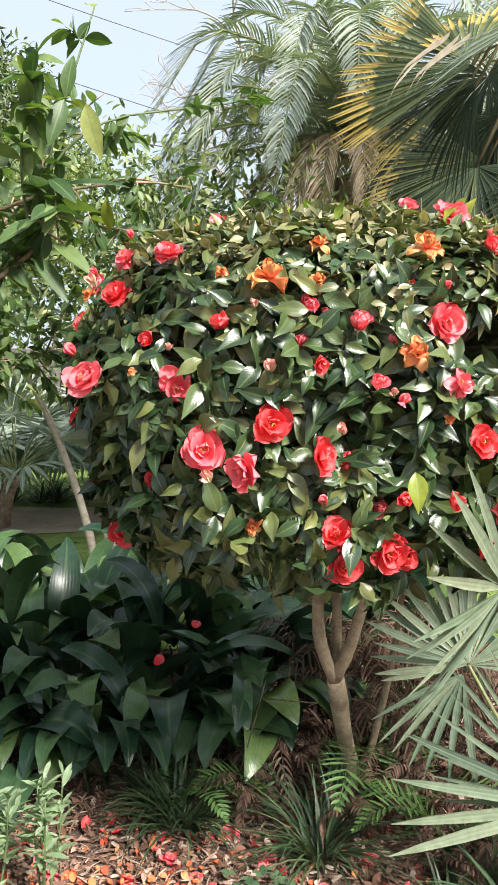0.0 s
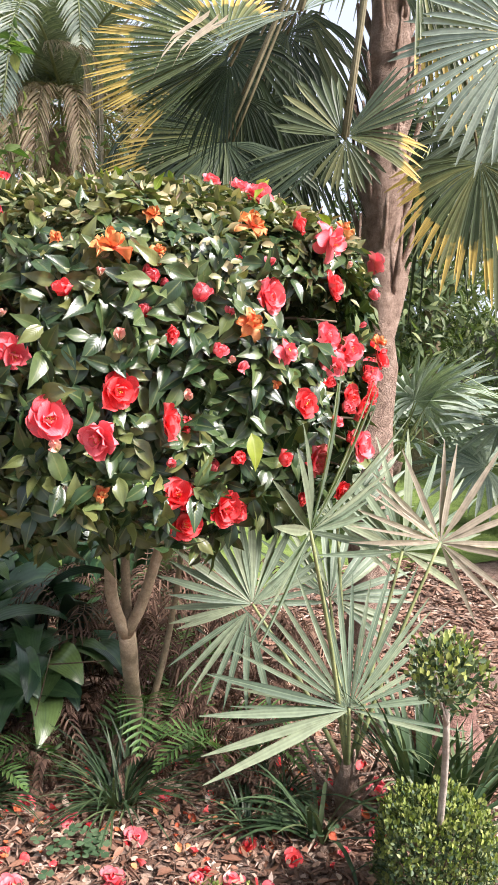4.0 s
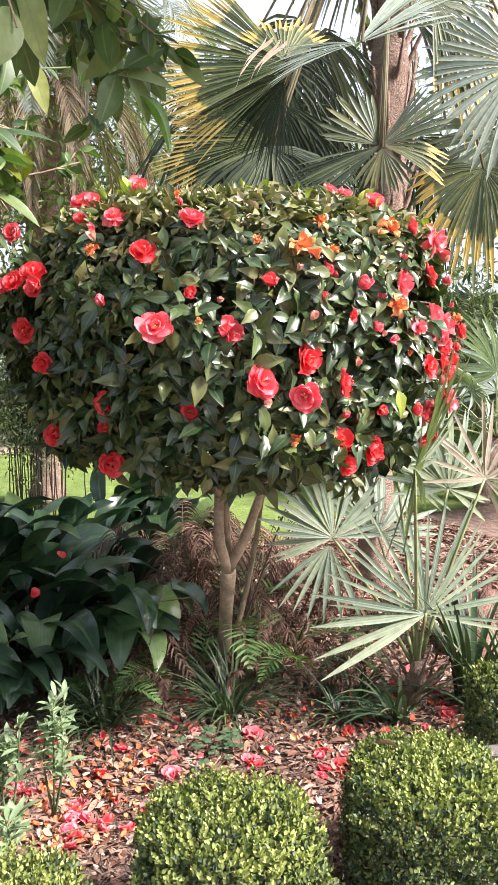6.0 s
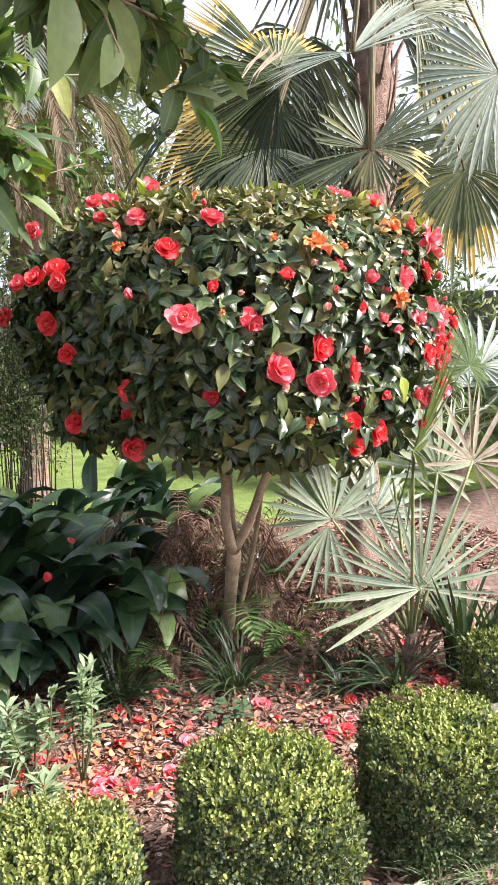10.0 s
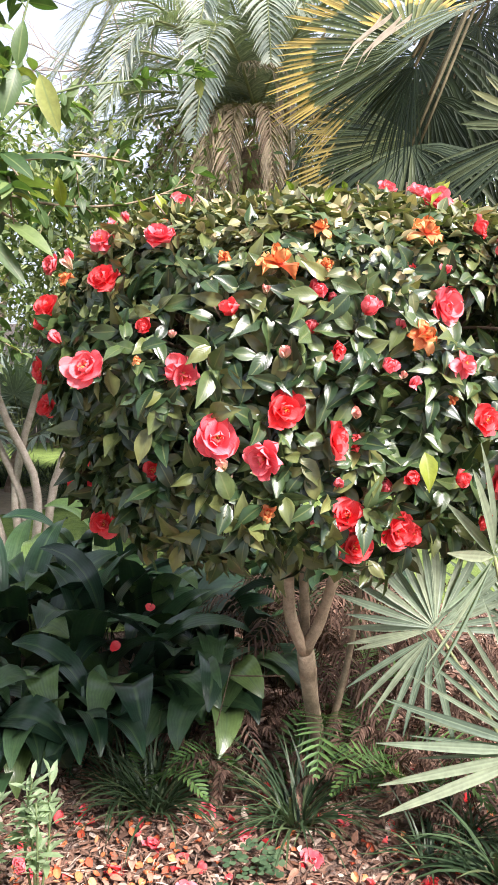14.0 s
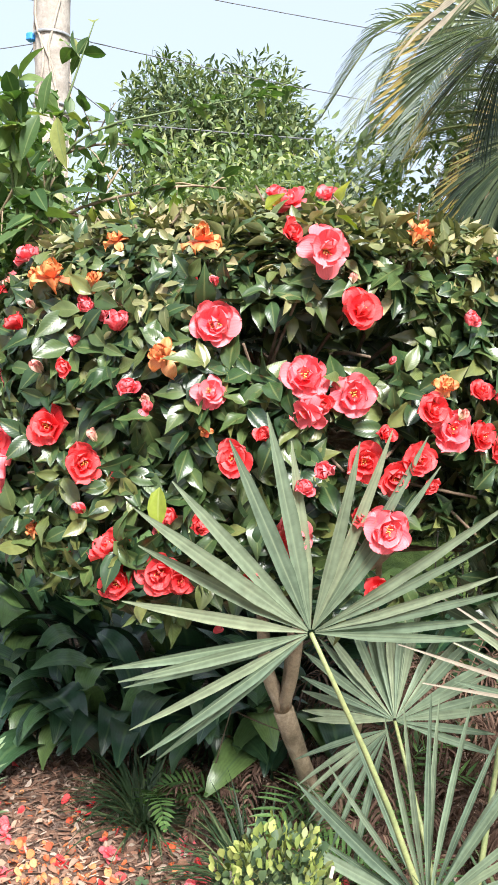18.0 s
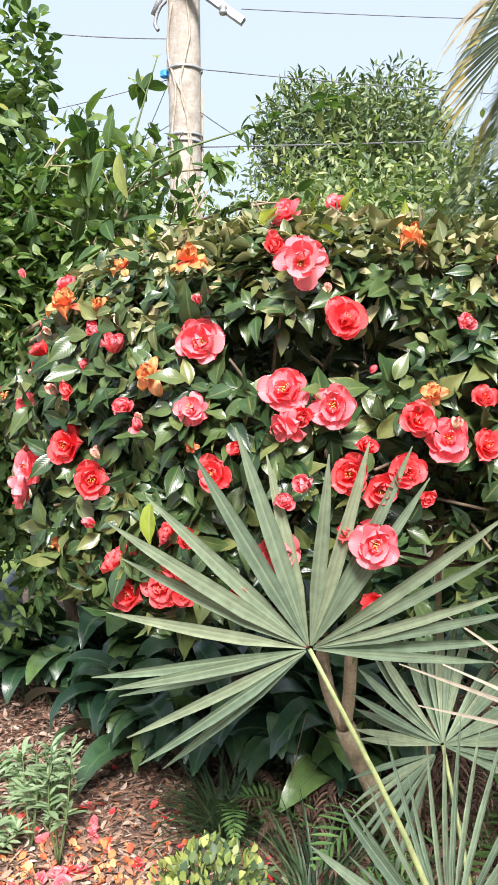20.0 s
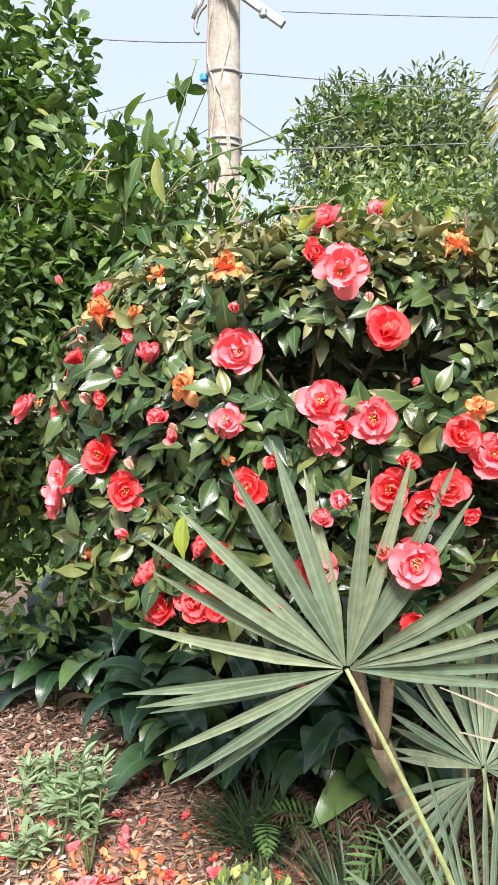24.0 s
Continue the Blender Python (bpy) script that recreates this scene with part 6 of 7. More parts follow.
for base, tip, face, W in (
    ((-0.35, 2.5, 1.93), (-0.22, 2.42, 1.86), (0, -0.6, 0.8), 0.055), ((-0.34, 2.52, 2.1), (-0.13, 2.52, 2.15), (0, -0.5, 0.85), 0.05),
    ((-0.24, 2.45, 2.32), (-0.2, 2.4, 2.17), (-0.2, -1, 0.2), 0.06), ((-0.3, 2.44, 2.33), (-0.33, 2.38, 2.2), (0.3, -1, 0.2), 0.055),
    ((-0.38, 2.46, 2.3), (-0.37, 2.4, 2.17), (-0.2, -1, 0.3), 0.06), ((-0.36, 2.5, 2.12), (-0.27, 2.42, 2.06), (0, -0.7, 0.6), 0.052),
    ((-0.36, 2.52, 2.1), (-0.45, 2.45, 2.08), (0, -0.8, 0.6), 0.055), ((-0.4, 2.52, 2.0), (-0.5, 2.42, 1.94), (0, -0.7, 0.7), 0.055),
    ((-0.42, 2.54, 1.9), (-0.3, 2.46, 1.78), (0.2, -0.8, 0.5), 0.05), ((-0.3, 2.46, 2.34), (-0.28, 2.44, 2.46), (0, -1, 0.1), 0.045),
    ((-0.8, 1.05, 2.0), (-0.82, 1.0, 1.86), (0.3, -1, 0.1), 0.06), ((-0.7, 1.1, 2.02), (-0.68, 1.06, 1.9), (-0.4, -1, 0.1), 0.045),
    ((-0.9, 1.27, 1.86), (-0.84, 1.22, 1.76), (0, -0.9, 0.5), 0.06), ((-0.92, 1.28, 1.8), (-0.86, 1.25, 1.68), (0.3, -0.9, 0.4), 0.058),
    ((-0.88, 1.3, 1.78), (-0.8, 1.25, 1.68), (-0.2, -0.9, 0.4), 0.055), ((-0.95, 1.3, 1.9), (-0.92, 1.24, 1.78), (0.2, -0.9, 0.4), 0.058),
    ((-0.46, 1.32, 1.97), (-0.37, 1.27, 1.97), (0, -0.7, 0.7), 0.04), ((-0.46, 1.32, 1.97), (-0.5, 1.28, 1.89), (0, -0.9, 0.4), 0.045),
    ((-0.44, 1.32, 1.98), (-0.41, 1.27, 1.9), (0.3, -0.9, 0.3), 0.042), ((-0.45, 1.31, 1.98), (-0.38, 1.29, 2.03), (0, -0.9, 0.4), 0.04),
):
    single_leaf(base, tip, face, W, M_CIT)
single_leaf((-0.21, 2.6, 2.08), (-0.2, 2.62, 1.99), (0, -1, 0.2), 0.04, M_CAMNEW, "yellowing hanging leaf", 0.4, 0.7)
single_leaf((-0.43, 1.31, 1.94), (-0.36, 1.27, 1.87), (0.3, -0.7, 0.6), 0.03, M_FERN, "pale green rolled leaf", 0.35, 1.4)
bush_cloud(citrus, (-1.3, 3.4, 1.8), (0.75, 0.6, 0.4), 1500, CIT_LEAVES, M_CIT, 92, 0.68, 14, "foliage", "low leafy branches")


# ---- bushes, hedge, trees behind ----
BG_LEAF = [leaf(0.075, 0.028, 3, 0.45, 0.25, 0.25), leaf(0.06, 0.024, 3, 0.5, 0.3, 0.1)]
FAR_LEAF = [leaf(0.16, 0.045, 3, 0.5, 0.2, 0.45), leaf(0.13, 0.04, 3, 0.5, 0.3, 0.3)]
garden_tree = thing("garden_tree", (-0.75, 6.0, 0), "small garden tree with pale crooked trunks and light leaves", "tree")
for k, line in enumerate([[(-0.72, 6.0, -0.05), (-0.78, 6.0, 0.5), (-0.6, 5.9, 1.2), (-0.3, 5.8, 2.0)], [(-0.8, 6.05, -0.05), (-0.72, 6.0, 0.4), (-0.95, 5.95, 1.1), (-1.2, 5.9, 2.0)], [(-0.66, 5.95, -0.05), (-0.62, 5.9, 0.6), (-0.85, 5.8, 1.3), (-0.7, 5.8, 2.2)], [(-0.85, 6.1, -0.05), (-1.05, 6.1, 0.7), (-1.4, 6.1, 1.5), (-1.9, 6.0, 2.1)], [(-0.6, 6.0, -0.05), (-0.45, 6.0, 0.7), (0.0, 6.0, 1.5), (0.2, 5.9, 2.0)]]):
    part("trunk", tube_mesh("trunk", [tube(curve_pts(line, 12), np.linspace(0.035, 0.018, 12), 8, 0.08)], M_PALE), garden_tree)
bush_cloud(garden_tree, (-0.85, 5.6, 2.35), (2.1, 0.9, 1.0), 14000, BG_LEAF, M_HEDGE, 61, 1.05, 34)

hedge = thing("tall_hedge", (-3.2, 5.6, 0), "tall loose hedge of light green shrubs behind the bed", "hedge")
bush_cloud(hedge, (-3.1, 5.4, 1.75), (1.6, 0.8, 1.3), 11000, BG_LEAF, M_HEDGE, 62, 1.05, 26)
for k in range(7):
    x = -4.4 + 0.4 * k
    part("stem", tube_mesh("stem", [tube(curve_pts([(x, 5.6, -0.05), (x + 0.1, 5.6, 0.8), (x + rng.normal(0, 0.2), 5.5, 1.9)], 7), np.linspace(0.03, 0.015, 7), 7, 0.06)], M_PALE), hedge)

for nm, at, c, rad, n, sd in (("broadleaf_tree", (-2.7, 9.3, 0), (-2.75, 9.0, 3.8), (1.6, 1.2, 1.6), 26000, 71), ("broadleaf_tree", (-6.0, 10.5, 0), (-6.0, 10.5, 2.4), (2.4, 1.2, 2.0), 9000, 72), ("broadleaf_tree", (0.3, 11.4, 0), (0.3, 11.4, 2.4), (2.2, 1.0, 1.6), 8000, 73), ("broadleaf_tree", (3.4, 10.6, 0), (3.4, 10.6, 3.0), (2.2, 1.2, 2.4), 9000, 74), ("broadleaf_tree", (5.5, 7.6, 0), (5.4, 7.6, 2.6), (1.6, 1.6, 2.2), 8000, 75)):
    tr = thing(nm, at, "dense evergreen tree with long drooping leaves beyond the lawn", "tree", "trees beyond the lawn")
    part("trunk", tube_mesh("trunk", [tube(curve_pts([(at[0], at[1], -0.1), (at[0] + 0.1, at[1], c[2] * 0.5), (c[0], c[1], c[2] + 0.3)], 8), np.linspace(0.13, 0.05, 8), 9, 0.08)], M_BARK), tr)
    for q in range(5):
        e = np.asarray(c) + unit(rng.standard_normal(3)) * np.asarray(rad) * 0.6
        part("limb", tube_mesh("limb", [tube(curve_pts([(at[0] + 0.05, at[1], c[2] * 0.55), (np.asarray(c) + e) / 2 - UP * 0.2, e], 6), np.linspace(0.06, 0.02, 6), 7)], M_BARK), tr)
    bush_cloud(tr, c, rad, n, FAR_LEAF, M_FAR, sd, 0.75 if sd == 71 else 1.0, 30)

for k in range(13):
    x = -9.0 + 1.35 * k
    sh = thing("shrub", (x, 12.4, 0), "grey green shrub before the board fence", "shrub", "shrubs along the fence")
    bush_cloud(sh, (x, 12.3, 1.1), (0.95, 0.6, 1.15), 900, FAR_LEAF, M_FAR, 800 + k, 0.9, 12)
    part("stem", tube_mesh("stem", [tube([(x, 12.4, -0.05), (x, 12.4, 0.6), (x + 0.1, 12.3, 1.3)], [0.05, 0.04, 0.02], 7)], M_BARK), sh)

for k in range(8):
    y = 1.0 + 1.3 * k
    sh = thing("shrub", (6.3, y, 0), "grey green shrub before the board fence", "shrub", "shrubs along the fence")
    bush_cloud(sh, (6.2, y, 1.2), (0.7, 0.9, 1.3), 1300, FAR_LEAF, M_FAR, 830 + k, 0.9, 12)
    part("stem", tube_mesh("stem", [tube([(6.3, y, -0.05), (6.3, y, 0.6), (6.2, y + 0.1, 1.3)], [0.05, 0.04, 0.02], 7)], M_BARK), sh)

# a bush of thin upright stems with small dark leaves
thin = thing("thin_stemmed_bush", (0.77, 5.65, 0), "bush of thin upright dark stems beside the lawn", "bush")
T = []
for _ in range(40):
    x, y = 0.76 + rng.normal(0, 0.17), 5.65 + rng.normal(0, 0.13)
    T.append(tube(curve_pts([(x, y, -0.02), (x + rng.normal(0, 0.02), y, 0.6), (x + rng.normal(0, 0.08), y + rng.normal(0, 0.08), rng.uniform(1.0, 1.9))], 5), np.linspace(0.006, 0.003, 5), 5))
for g in T:
    part("stem", tube_mesh("stem", [g], M_DARKTWIG), thin)
bush_cloud(thin, (0.8, 5.65, 1.12), (0.42, 0.3, 0.8), 17000, BG_LEAF, M_FAR, 81, 0.45, 40)

# palmettos across the lawn
for k, (x, y) in enumerate(((0.1, 8.9), (-1.5, 9.8), (-3.2, 9.6), (2.2, 9.2), (3.6, 5.6), (4.2, 4.4), (-2.1, 7.7), (-2.8, 8.3), (-1.15, 8.75))):
    pm = thing("far_palmetto", (x, y, 0), "pale palmetto with fan leaves beyond the lawn", "palm", "palmettos beyond the lawn")
    part("trunk", tube_mesh("trunk", [tube(curve_pts([(x, y, -0.05), (x + 0.05, y, 0.25), (x + 0.15, y, 0.55)], 6), np.linspace(0.08, 0.06, 6), 10, 0.12)], M_FIBRE), pm)
    for q in range(18):
        a, el = 2.39996 * q, rng.uniform(0.0, 1.3)
        d = np.array([math.cos(a) * math.cos(el), math.sin(a) * math.cos(el), math.sin(el)])
        hub = np.array([x + 0.15, y, 0.6]) + d * 0.55
        # The pale leaf colour also carries the bright light on these palmettos.
        fan_leaf(pm, hub, unit(np.array([-d[0], -d[1], 0.6]) + [0, -0.4, 0]), d, 0.55, M_FANPALE, (x + 0.15, y, 0.55), 20, 260, 0.3, 0.4, 500 + 20 * k + q)

# border of lily turf along the far side of the lawn
border = thing("lily_turf_border", (-0.5, 10.0, 0), "dark green border of lily turf along the lawn", "grass", kind="stuff")
V, F, U = join([blades((rng.uniform(-6, 5), 7.0 + rng.uniform(2.0, 2.5), 0), 26, 0.45, 0.016, 0.9, 600 + k) for k in range(150)])
part("tuft", mesh_of("tuft", V, F, U, M_LIRI), border, kind="stuff")

plinth = thing("plinth", (-0.08, 8.3, 0), "dark weathered stone plinth under the clay pot", "plinth")
part("shaft", lathe("shaft", [(0.001, 0.0), (0.12, 0.0), (0.12, 0.05), (0.085, 0.08), (0.08, 0.44), (0.11, 0.48), (0.11, 0.52), (0.001, 0.52)], 16, M_SOIL, 0.02), plinth, m=Matrix.Diagonal((1, 1, 1, 1)))
pot = thing("clay_pot", (-0.08, 8.3, 0.52), "round terracotta pot on a plinth among palmettos", "pot")
part("body", lathe("body", [(0.001, 0.0), (0.09, 0.0), (0.13, 0.05), (0.165, 0.13), (0.165, 0.17), (0.18, 0.18), (0.18, 0.21), (0.16, 0.21), (0.155, 0.15), (0.001, 0.13)], 24, M_CLAY, 0.004), pot, m=Matrix.Diagonal((1, 1, 1, 1)))
part("soil", lathe("soil", [(0.157, 0.16), (0.1, 0.17), (0.001, 0.175)], 20, M_SOIL, 0.02), pot, m=Matrix.Diagonal((1, 1, 1, 1)))
copy_thing(plinth, Matrix.Translation((-2.45, 7.4, 0)))
copy_thing(pot, Matrix.Translation((-2.45, 7.4, 0.52)))
for k, (x, y) in enumerate(((-0.3, 7.95), (-0.05, 7.9), (0.2, 8.0), (-0.55, 8.05))):
    clump((x, y, 0), 120, 0.5, 0.014, 0.9, 650 + k, "dark green lily turf tuft beside the footpath")

def bare_tree(at, height, seed):
    """A leafless tree: forking limbs down to fine twigs."""
    r = np.random.default_rng(seed)
    ob = thing("bare_tree", at, "leafless grey tree with fine twigs beyond the fence", "tree")
    base = np.array(at, float)
    part("trunk", tube_mesh("trunk", [tube(curve_pts([base - UP * 0.1, base + UP * height * 0.3 + [0.1, 0, 0], base + UP * height * 0.52], 8), np.linspace(0.16, 0.09, 8), 9, 0.06)], M_PALE), ob)

    def grow(p, d, length, rad, level, into):
        e = p + d * length
        mid = (p + e) / 2 + r.normal(0, 0.06 * length, 3)
        into.append(tube(curve_pts([p, mid, e], 5), np.linspace(rad, rad * 0.65, 5), 5))
        if level:
            for _ in range(3):
                grow(e if r.uniform() < 0.6 else mid, unit(d + r.normal(0, 0.45, 3) + UP * 0.08), length * r.uniform(0.55, 0.8), rad * 0.6, level - 1, into)

    for k in range(6):
        a = 2.4 * k
        T = []
        grow(base + UP * height * (0.4 + 0.02 * k), unit(np.array([math.cos(a), math.sin(a), r.uniform(0.5, 1.4)])), height * 0.19, 0.05, 4, T)
        part("limb", tube_mesh("limb", T, M_PALE), ob)


bare_tree((1.6, 15.0, 0), 9.5, 5)

# ---- fence ----
fence = tagged(new("fence"), "grey weathered board fence behind the garden", "fence", kind="structure")
fence.location = (0, 0, 0)


def board_mesh(w, h):
    bm = bmesh.new()
    bmesh.ops.create_cube(bm, size=1.0)
    for v in bm.verts:
        v.co = Vector((v.co.x * w, v.co.y * 0.02, (v.co.z + 0.5) * h))
    bmesh.ops.bevel(bm, geom=bm.edges[:], offset=0.003, segments=1, affect="EDGES")
    me = bpy.data.meshes.new("board")
    bm.to_mesh(me)
    bm.free()
    me.materials.append(M_FENCE)
    return me


BOARD = board_mesh(0.145, 1.9)
for k in range(110):
    b = new("board", BOARD)
    b.parent, b.location = fence, (-9 + 0.15 * k, 13.4 + 0.01 * (k % 2), 0.02 * rng.uniform(-1, 0.4))
for k in range(90):
    b = new("board", BOARD)
    b.parent, b.matrix_basis = fence, Matrix.Translation((7.4, 0.2 + 0.15 * k, 0.02 * rng.uniform(-1, 0.4))) @ pose(0, 0, 0, 0, 0, 90)

# ---- utility pole and cables ----
power = thing("utility_pole", (-3.3, 6.42, 0), "pale weathered wooden utility pole with a metal crossarm", "pole")
part("post", tube_mesh("post", [tube(curve_pts([(-3.3, 6.42, -0.1), (-3.3, 6.42, 4), (-3.3, 6.42, 8.5)], 20), np.linspace(0.165, 0.14, 20), 18, 0.008)], M_POLE), power)
arm = tube_mesh("crossarm", [tube([(-3.2, 6.2, 5.2), (-2.66, 6.47, 4.74)], [0.045, 0.045], 4)], M_METAL)
arm.polygons.foreach_set("use_smooth", np.full(len(arm.polygons), False))
part("crossarm", arm, power, "grey metal bar")
part("insulator", lathe("insulator", [(0.001, 0), (0.03, 0), (0.04, 0.02), (0.025, 0.04), (0.04, 0.06), (0.02, 0.09), (0.001, 0.1)], 12, M_METAL), power, m=Matrix.Translation((0.5, -0.06, 4.8)))
for z in (3.78, 3.84, 4.44):
    part("band", lathe("band", [(0.163, -0.012), (0.168, -0.012), (0.168, 0.012), (0.163, 0.012)], 18, M_METAL), power, m=Matrix.Translation((0, 0, z)))
part("bracket", tube_mesh("bracket", [tube(curve_pts([(-3.42, 6.4, 5.15), (-3.55, 6.36, 5.05), (-3.6, 6.35, 4.92), (-3.56, 6.35, 4.85)], 8), np.full(8, 0.018), 6), tube([(-3.5, 6.36, 5.2), (-3.62, 6.35, 5.0)], [0.03, 0.03], 6)], M_METAL), power)

for k in range(5):
    z0, a0 = 1.5 + 0.3 * k, 1.3 * k
    zz = np.linspace(z0, 6.2 - 0.3 * k, 26)
    aa = a0 + 0.9 * np.sin(zz * (1.1 + 0.3 * k)) + 0.25 * np.sin(zz * 7 + k)
    part("dry_vine", tube_mesh("dry_vine", [tube(np.stack([-3.3 + 0.16 * np.cos(aa), 6.42 + 0.16 * np.sin(aa), zz], 1), np.full(26, 0.011), 5)], M_PALE), power, "dry vine stem clinging to the wood")
clip = bpy.data.meshes.new("clip")
bm = bmesh.new()
bmesh.ops.create_cube(bm, size=0.07)
bmesh.ops.bevel(bm, geom=bm.edges[:], offset=0.012, segments=1, affect="EDGES")
bm.to_mesh(clip)
bm.free()
clip.materials.append(plain_material("blue_plastic", [(0.3, (0.03, 0.2, 0.55)), (0.7, (0.06, 0.3, 0.65))], 10.0, 0.5, 0.1, 0.001))
part("clip", clip, power, "small blue plastic cable clip", Matrix.Translation((-0.16, -0.1, 4.42)))


def cable(a, b, sag, r):
    r = 0.55 * r
    a, b = np.asarray(a, float), np.asarray(b, float)
    u = np.linspace(0, 1, 24)
    P = a + (b - a) * u[:, None] - UP * (sag * 4 * u * (1 - u))[:, None]
    ob = new("cable", tube_mesh("cable", [tube(P, np.full(24, r), 5)], M_WIRE))
    tagged(ob, "thin dark overhead cable tied to the pole", "cable", "overhead cables")


for a, b, sag, r in (((-3.2, 6.45, 4.45), (6.0, 16.7, 5.2), 0.25, 0.009), ((-2.7, 6.5, 4.87), (6.0, 15.5, 6.0), 0.2, 0.008), ((-3.3, 6.42, 3.75), (8.0, 12.6, 3.95), 0.12, 0.012), ((-3.4, 6.4, 4.75), (-9, 4.0, 6.5), 0.3, 0.01), ((-3.4, 6.4, 4.4), (-9, 5.5, 4.7), 0.2, 0.008), ((-3.4, 6.4, 4.5), (-8, 9.0, 2.6), 0.1, 0.008), ((-3.2, 6.4, 5.6), (9, 14.0, 7.0), 0.3, 0.008), ((-3.2, 6.42, 4.1), (-2.3, 7.6, 3.5), 0.08, 0.01), ((-3.4, 6.4, 4.0), (-9, 7.5, 4.0), 0.2, 0.008)):
    cable(a, b, sag, r)


# ---- litter on the bed ----
def ground_scatter(name, n, templates, mat, zone, label, size=(0.6, 1.2), flat=0.25, lift=0.012, seed=0):
    r = np.random.default_rng(seed)
    x0, x1, y0, y1 = zone
    p = np.stack([r.uniform(x0, x1, n), r.uniform(y0, y1, n), np.zeros(n)], 1)
    p[:, 2] = ground_height(p[:, 0], p[:, 1]) + r.uniform(0.002, lift, n)
    a = r.uniform(0, 6.28, n)
    ax = np.stack([np.cos(a), np.sin(a), r.normal(0, flat * 0.7, n)], 1)
    R, p = bases(p, ax, UP + r.normal(0, flat, (n, 3)), r.uniform(*size, n))
    V, F, U = scatter(templates, R, p)
    return tagged(new(name, mesh_of(name, V, F, U, mat)), label, "litter", kind="stuff")


CHIP = [strip(np.array([[0, -0.025, 0], [0, 0, 0.003], [0, 0.025, 0.0]]), np.tile([1.0, 0, 0], (3, 1)), np.array([0.002, 0.0035, 0.0015]), np.tile(UP * 0.003, (3, 1))), strip(np.array([[0, -0.016, 0], [0, 0, 0.002], [0.003, 0.018, 0.0]]), np.tile([1.0, 0, 0], (3, 1)), np.array([0.005, 0.008, 0.004]), np.tile(-UP * 0.002, (3, 1)))]
DRYLEAF = [leaf(0.06, 0.028, 4, 0.45, 0.6, 0.4), leaf(0.05, 0.026, 4, 0.45, -0.4, -0.4), leaf(0.07, 0.02, 4, 0.5, 0.8, 0.2)]
OLDPETAL = [petal(0.032, 0.028, 8, 0.6, 2.5, k) for k in range(4)]
ground_scatter("bark_chips", 34000, CHIP, M_CHIP, (-1.9, 2.3, 0.9, 3.3), "brown bark chips and needles covering the bed", (0.5, 1.25), 0.35, 0.02, 1)
ground_scatter("bark_chips", 7000, CHIP, M_CHIP, (0.4, 3.4, 2.8, 4.6), "brown bark chips behind the palmetto", (1.0, 2.2), 0.35, 0.02, 6)
ground_scatter("dry_leaves", 4200, DRYLEAF, M_LITTER, (-1.6, 2.0, 1.2, 3.2), "dry curled brown leaves lying on the mulch", (0.4, 1.0), 0.4, 0.025, 2)
ground_scatter("withered_petals", 150, OLDPETAL, M_OLDPETAL, (-0.75, 0.25, 1.95, 2.65), "withered orange petals scattered on the mulch", (0.5, 0.95), 0.4, 0.02, 3)
ground_scatter("withered_petals", 90, OLDPETAL, M_OLDPETAL, (0.2, 1.35, 1.85, 2.5), "withered orange petals scattered under the camellia", (0.5, 0.95), 0.4, 0.02, 4)
ground_scatter("withered_petals", 150, OLDPETAL, M_OLDPETAL, (-0.5, 0.02, 2.0, 2.4), "drift of withered orange petals on the mulch", (0.5, 0.95), 0.4, 0.02, 8)
ground_scatter("fallen_petals", 90, OLDPETAL, M_RED, (-0.7, 1.4, 1.9, 2.75), "fresh red petals scattered on the mulch", (0.7, 1.2), 0.5, 0.025, 5)

FALLEN = [(-0.28, 2.16), (-0.31, 2.11), (-0.24, 2.22), (-0.27, 2.2), (-0.38, 2.42), (-0.34, 2.38), (0.64, 2.06), (0.7, 2.0), (0.6, 2.03), (0.8, 2.12), (0.38, 2.13), (0.32, 2.48), (0.31, 2.44), (0.66, 2.48), (0.5, 2.3), (0.9, 2.0), (1.05, 1.95), (1.2, 1.98), (1.22, 2.05), (1.1, 2.2), (1.3, 2.15), (-0.1, 2.35), (-0.05, 2.08), (0.1, 2.2), (-0.45, 2.25), (0.2, 2.6), (0.42, 2.66), (1.0, 2.35), (-0.15, 2.02), (0.02, 2.45), (-0.5, 2.5), (0.75, 1.9), (0.28, 1.98), (-0.3, 2.07), (-0.33, 2.04), (-0.23, 2.14), (-0.22, 2.08), (0.57, 1.96), (0.53, 1.93), (0.62, 1.95), (1.36, 2.24), (1.32, 2.2), (1.24, 2.0)]
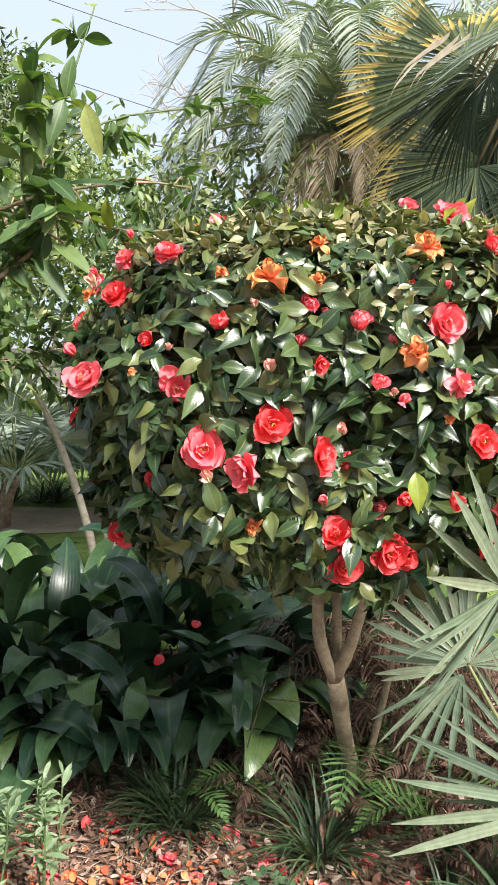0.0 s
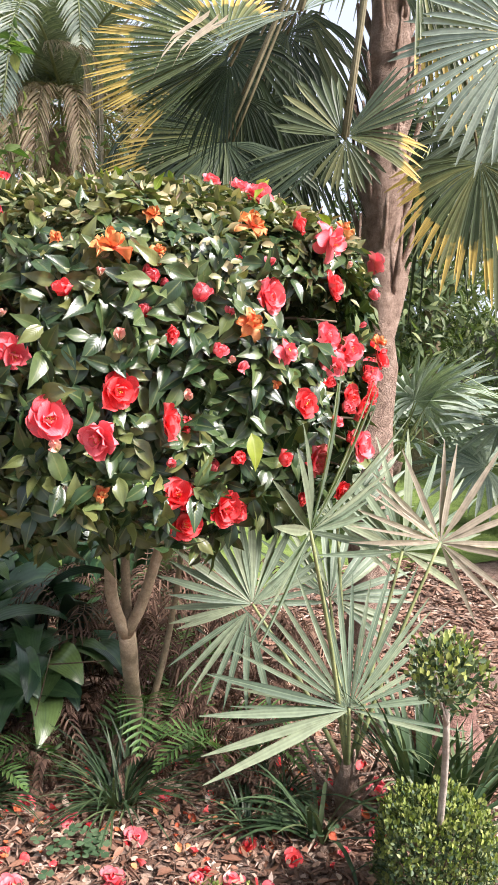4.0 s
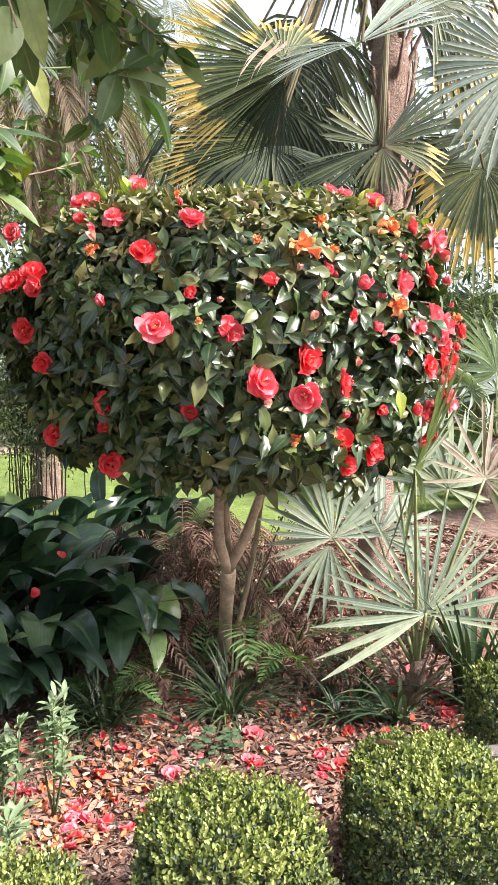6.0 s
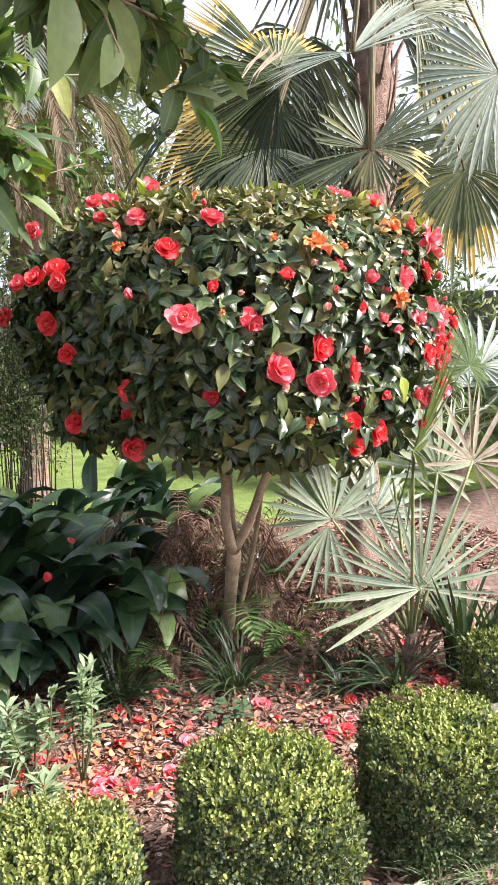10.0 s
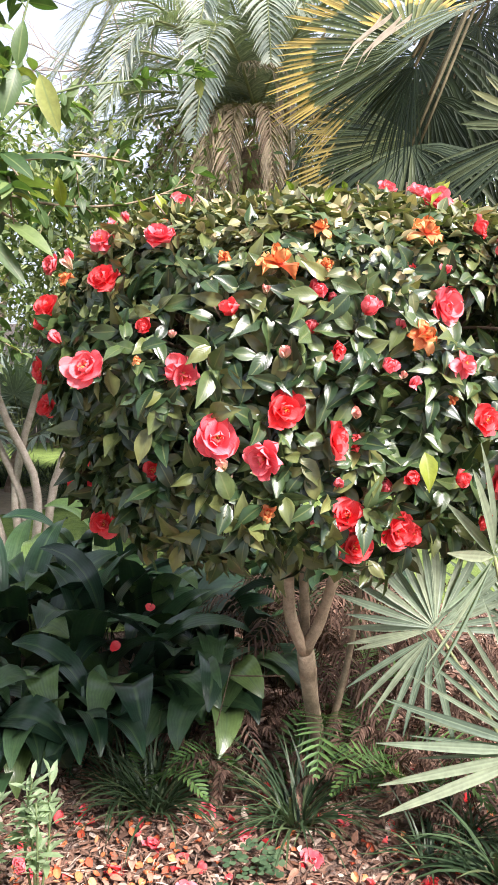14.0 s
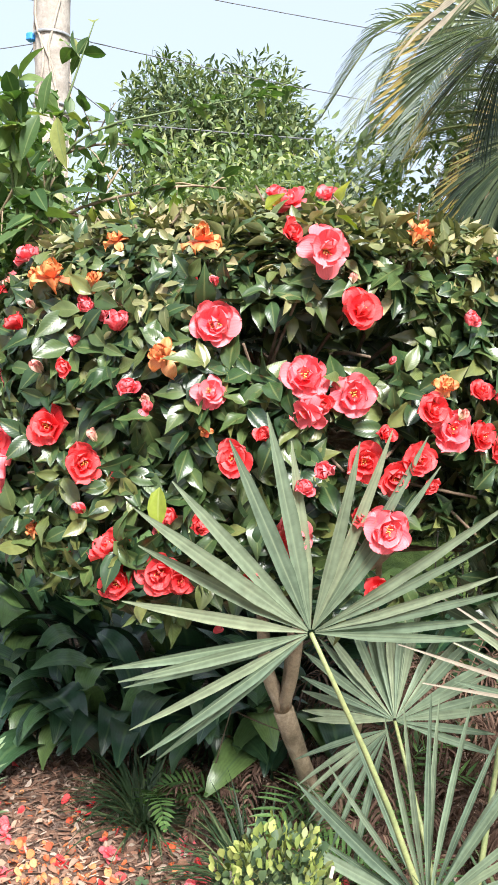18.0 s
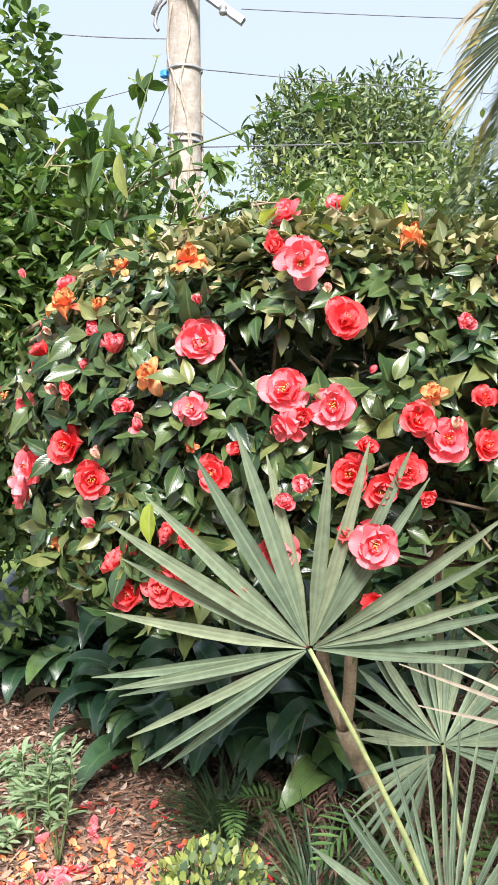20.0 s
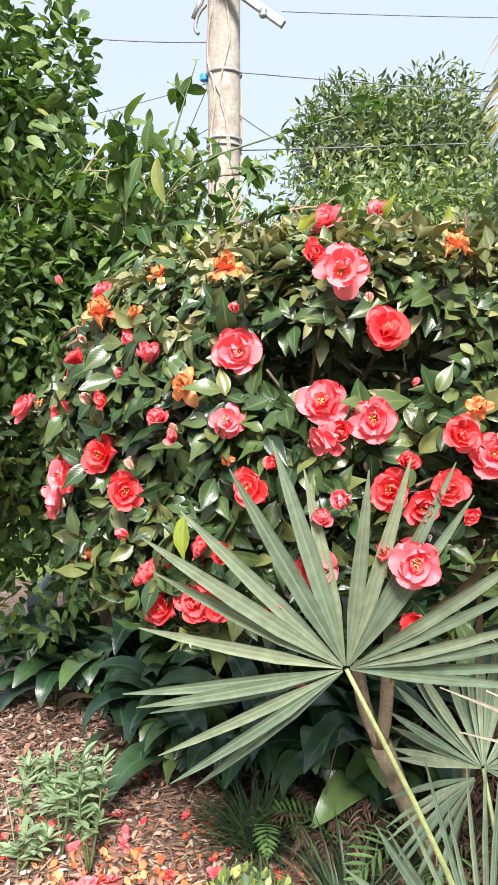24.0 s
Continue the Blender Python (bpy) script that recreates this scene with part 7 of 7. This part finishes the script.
for k, (x, y) in enumerate(FALLEN):
    kind, mi = ("loose", int(k % 3 == 0)) if k % 4 else ("cup", 0)
    s = rng.uniform(0.06, 0.09)
    z = float(ground_height(np.array(x), np.array(y)))
    ob = new("fallen_flower", BLOOMS[kind, mi, int(rng.integers(3))])
    ob.matrix_basis = Matrix.Translation((x, y, z + 0.012)) @ pose(0, 0, 0, rng.normal(0, 28), rng.normal(0, 28), rng.uniform(0, 360)) @ Matrix.Diagonal((s, s, s * 0.5, 1))
    tagged(ob, "fallen pink red camellia flower lying on the mulch", "flower", "fallen flowers")

# dropped petals caught on the aspidistra and among the stalks
for x, y, z in ((0.05, 3.1, 0.55), (-0.1, 3.05, 0.42)):
    V, F, U = petal(0.045, 0.04, 20, 0.5, 1.5, int(100 * (x + 5)))
    ob = new("dropped_petal", mesh_of("dropped_petal", V, F, U, M_RED))
    ob.matrix_basis = Matrix.Translation((x, y, z)) @ pose(0, 0, 0, rng.normal(0, 30), rng.normal(0, 30), rng.uniform(0, 360))
    tagged(ob, "single red petal caught among leaves", "petal", "dropped petals")

# dry leaves caught on the clipped box
for k, (x, y, z) in enumerate(((-0.1, 1.42, 0.425), (-0.24, 1.36, 0.42), (0.36, 1.4, 0.425), (-0.7, 1.45, 0.375))):
    V, F, U = DRYLEAF[k % 3]
    ob = new("dry_leaf", mesh_of("dry_leaf", V, F, U, M_LITTER))
    ob.matrix_basis = Matrix.Translation((x, y, z)) @ pose(0, 0, 0, rng.normal(0, 20), rng.normal(0, 20), rng.uniform(0, 360))
    tagged(ob, "dry brown leaf caught on the clipped box", "leaf", "dry leaves on the box")

# thin bare twigs leaning in the bed
for a, b, r in (((0.72, 2.85, 0), (0.86, 2.6, 0.8), 0.006), ((0.2, 2.75, 0), (0.32, 2.7, 0.5), 0.0035), ((0.15, 2.9, 0.38), (0.5, 2.7, 0.42), 0.004), ((-0.7, 2.45, 0.01), (-0.35, 2.2, 0.03), 0.003), ((-0.5, 2.1, 0.01), (-0.1, 2.02, 0.02), 0.003), ((0.3, 2.05, 0.01), (0.55, 1.95, 0.02), 0.003)):
    c = (np.asarray(a) + np.asarray(b)) / 2 + rng.normal(0, 0.015, 3) * [1, 1, 0.3]
    ob = new("twig", tube_mesh("twig", [tube(curve_pts([a, c, b], 7), np.linspace(r, r * 0.5, 7), 5)], M_TWIG))
    tagged(ob, "thin bare brown twig in the bed", "twig", "twigs in the bed")
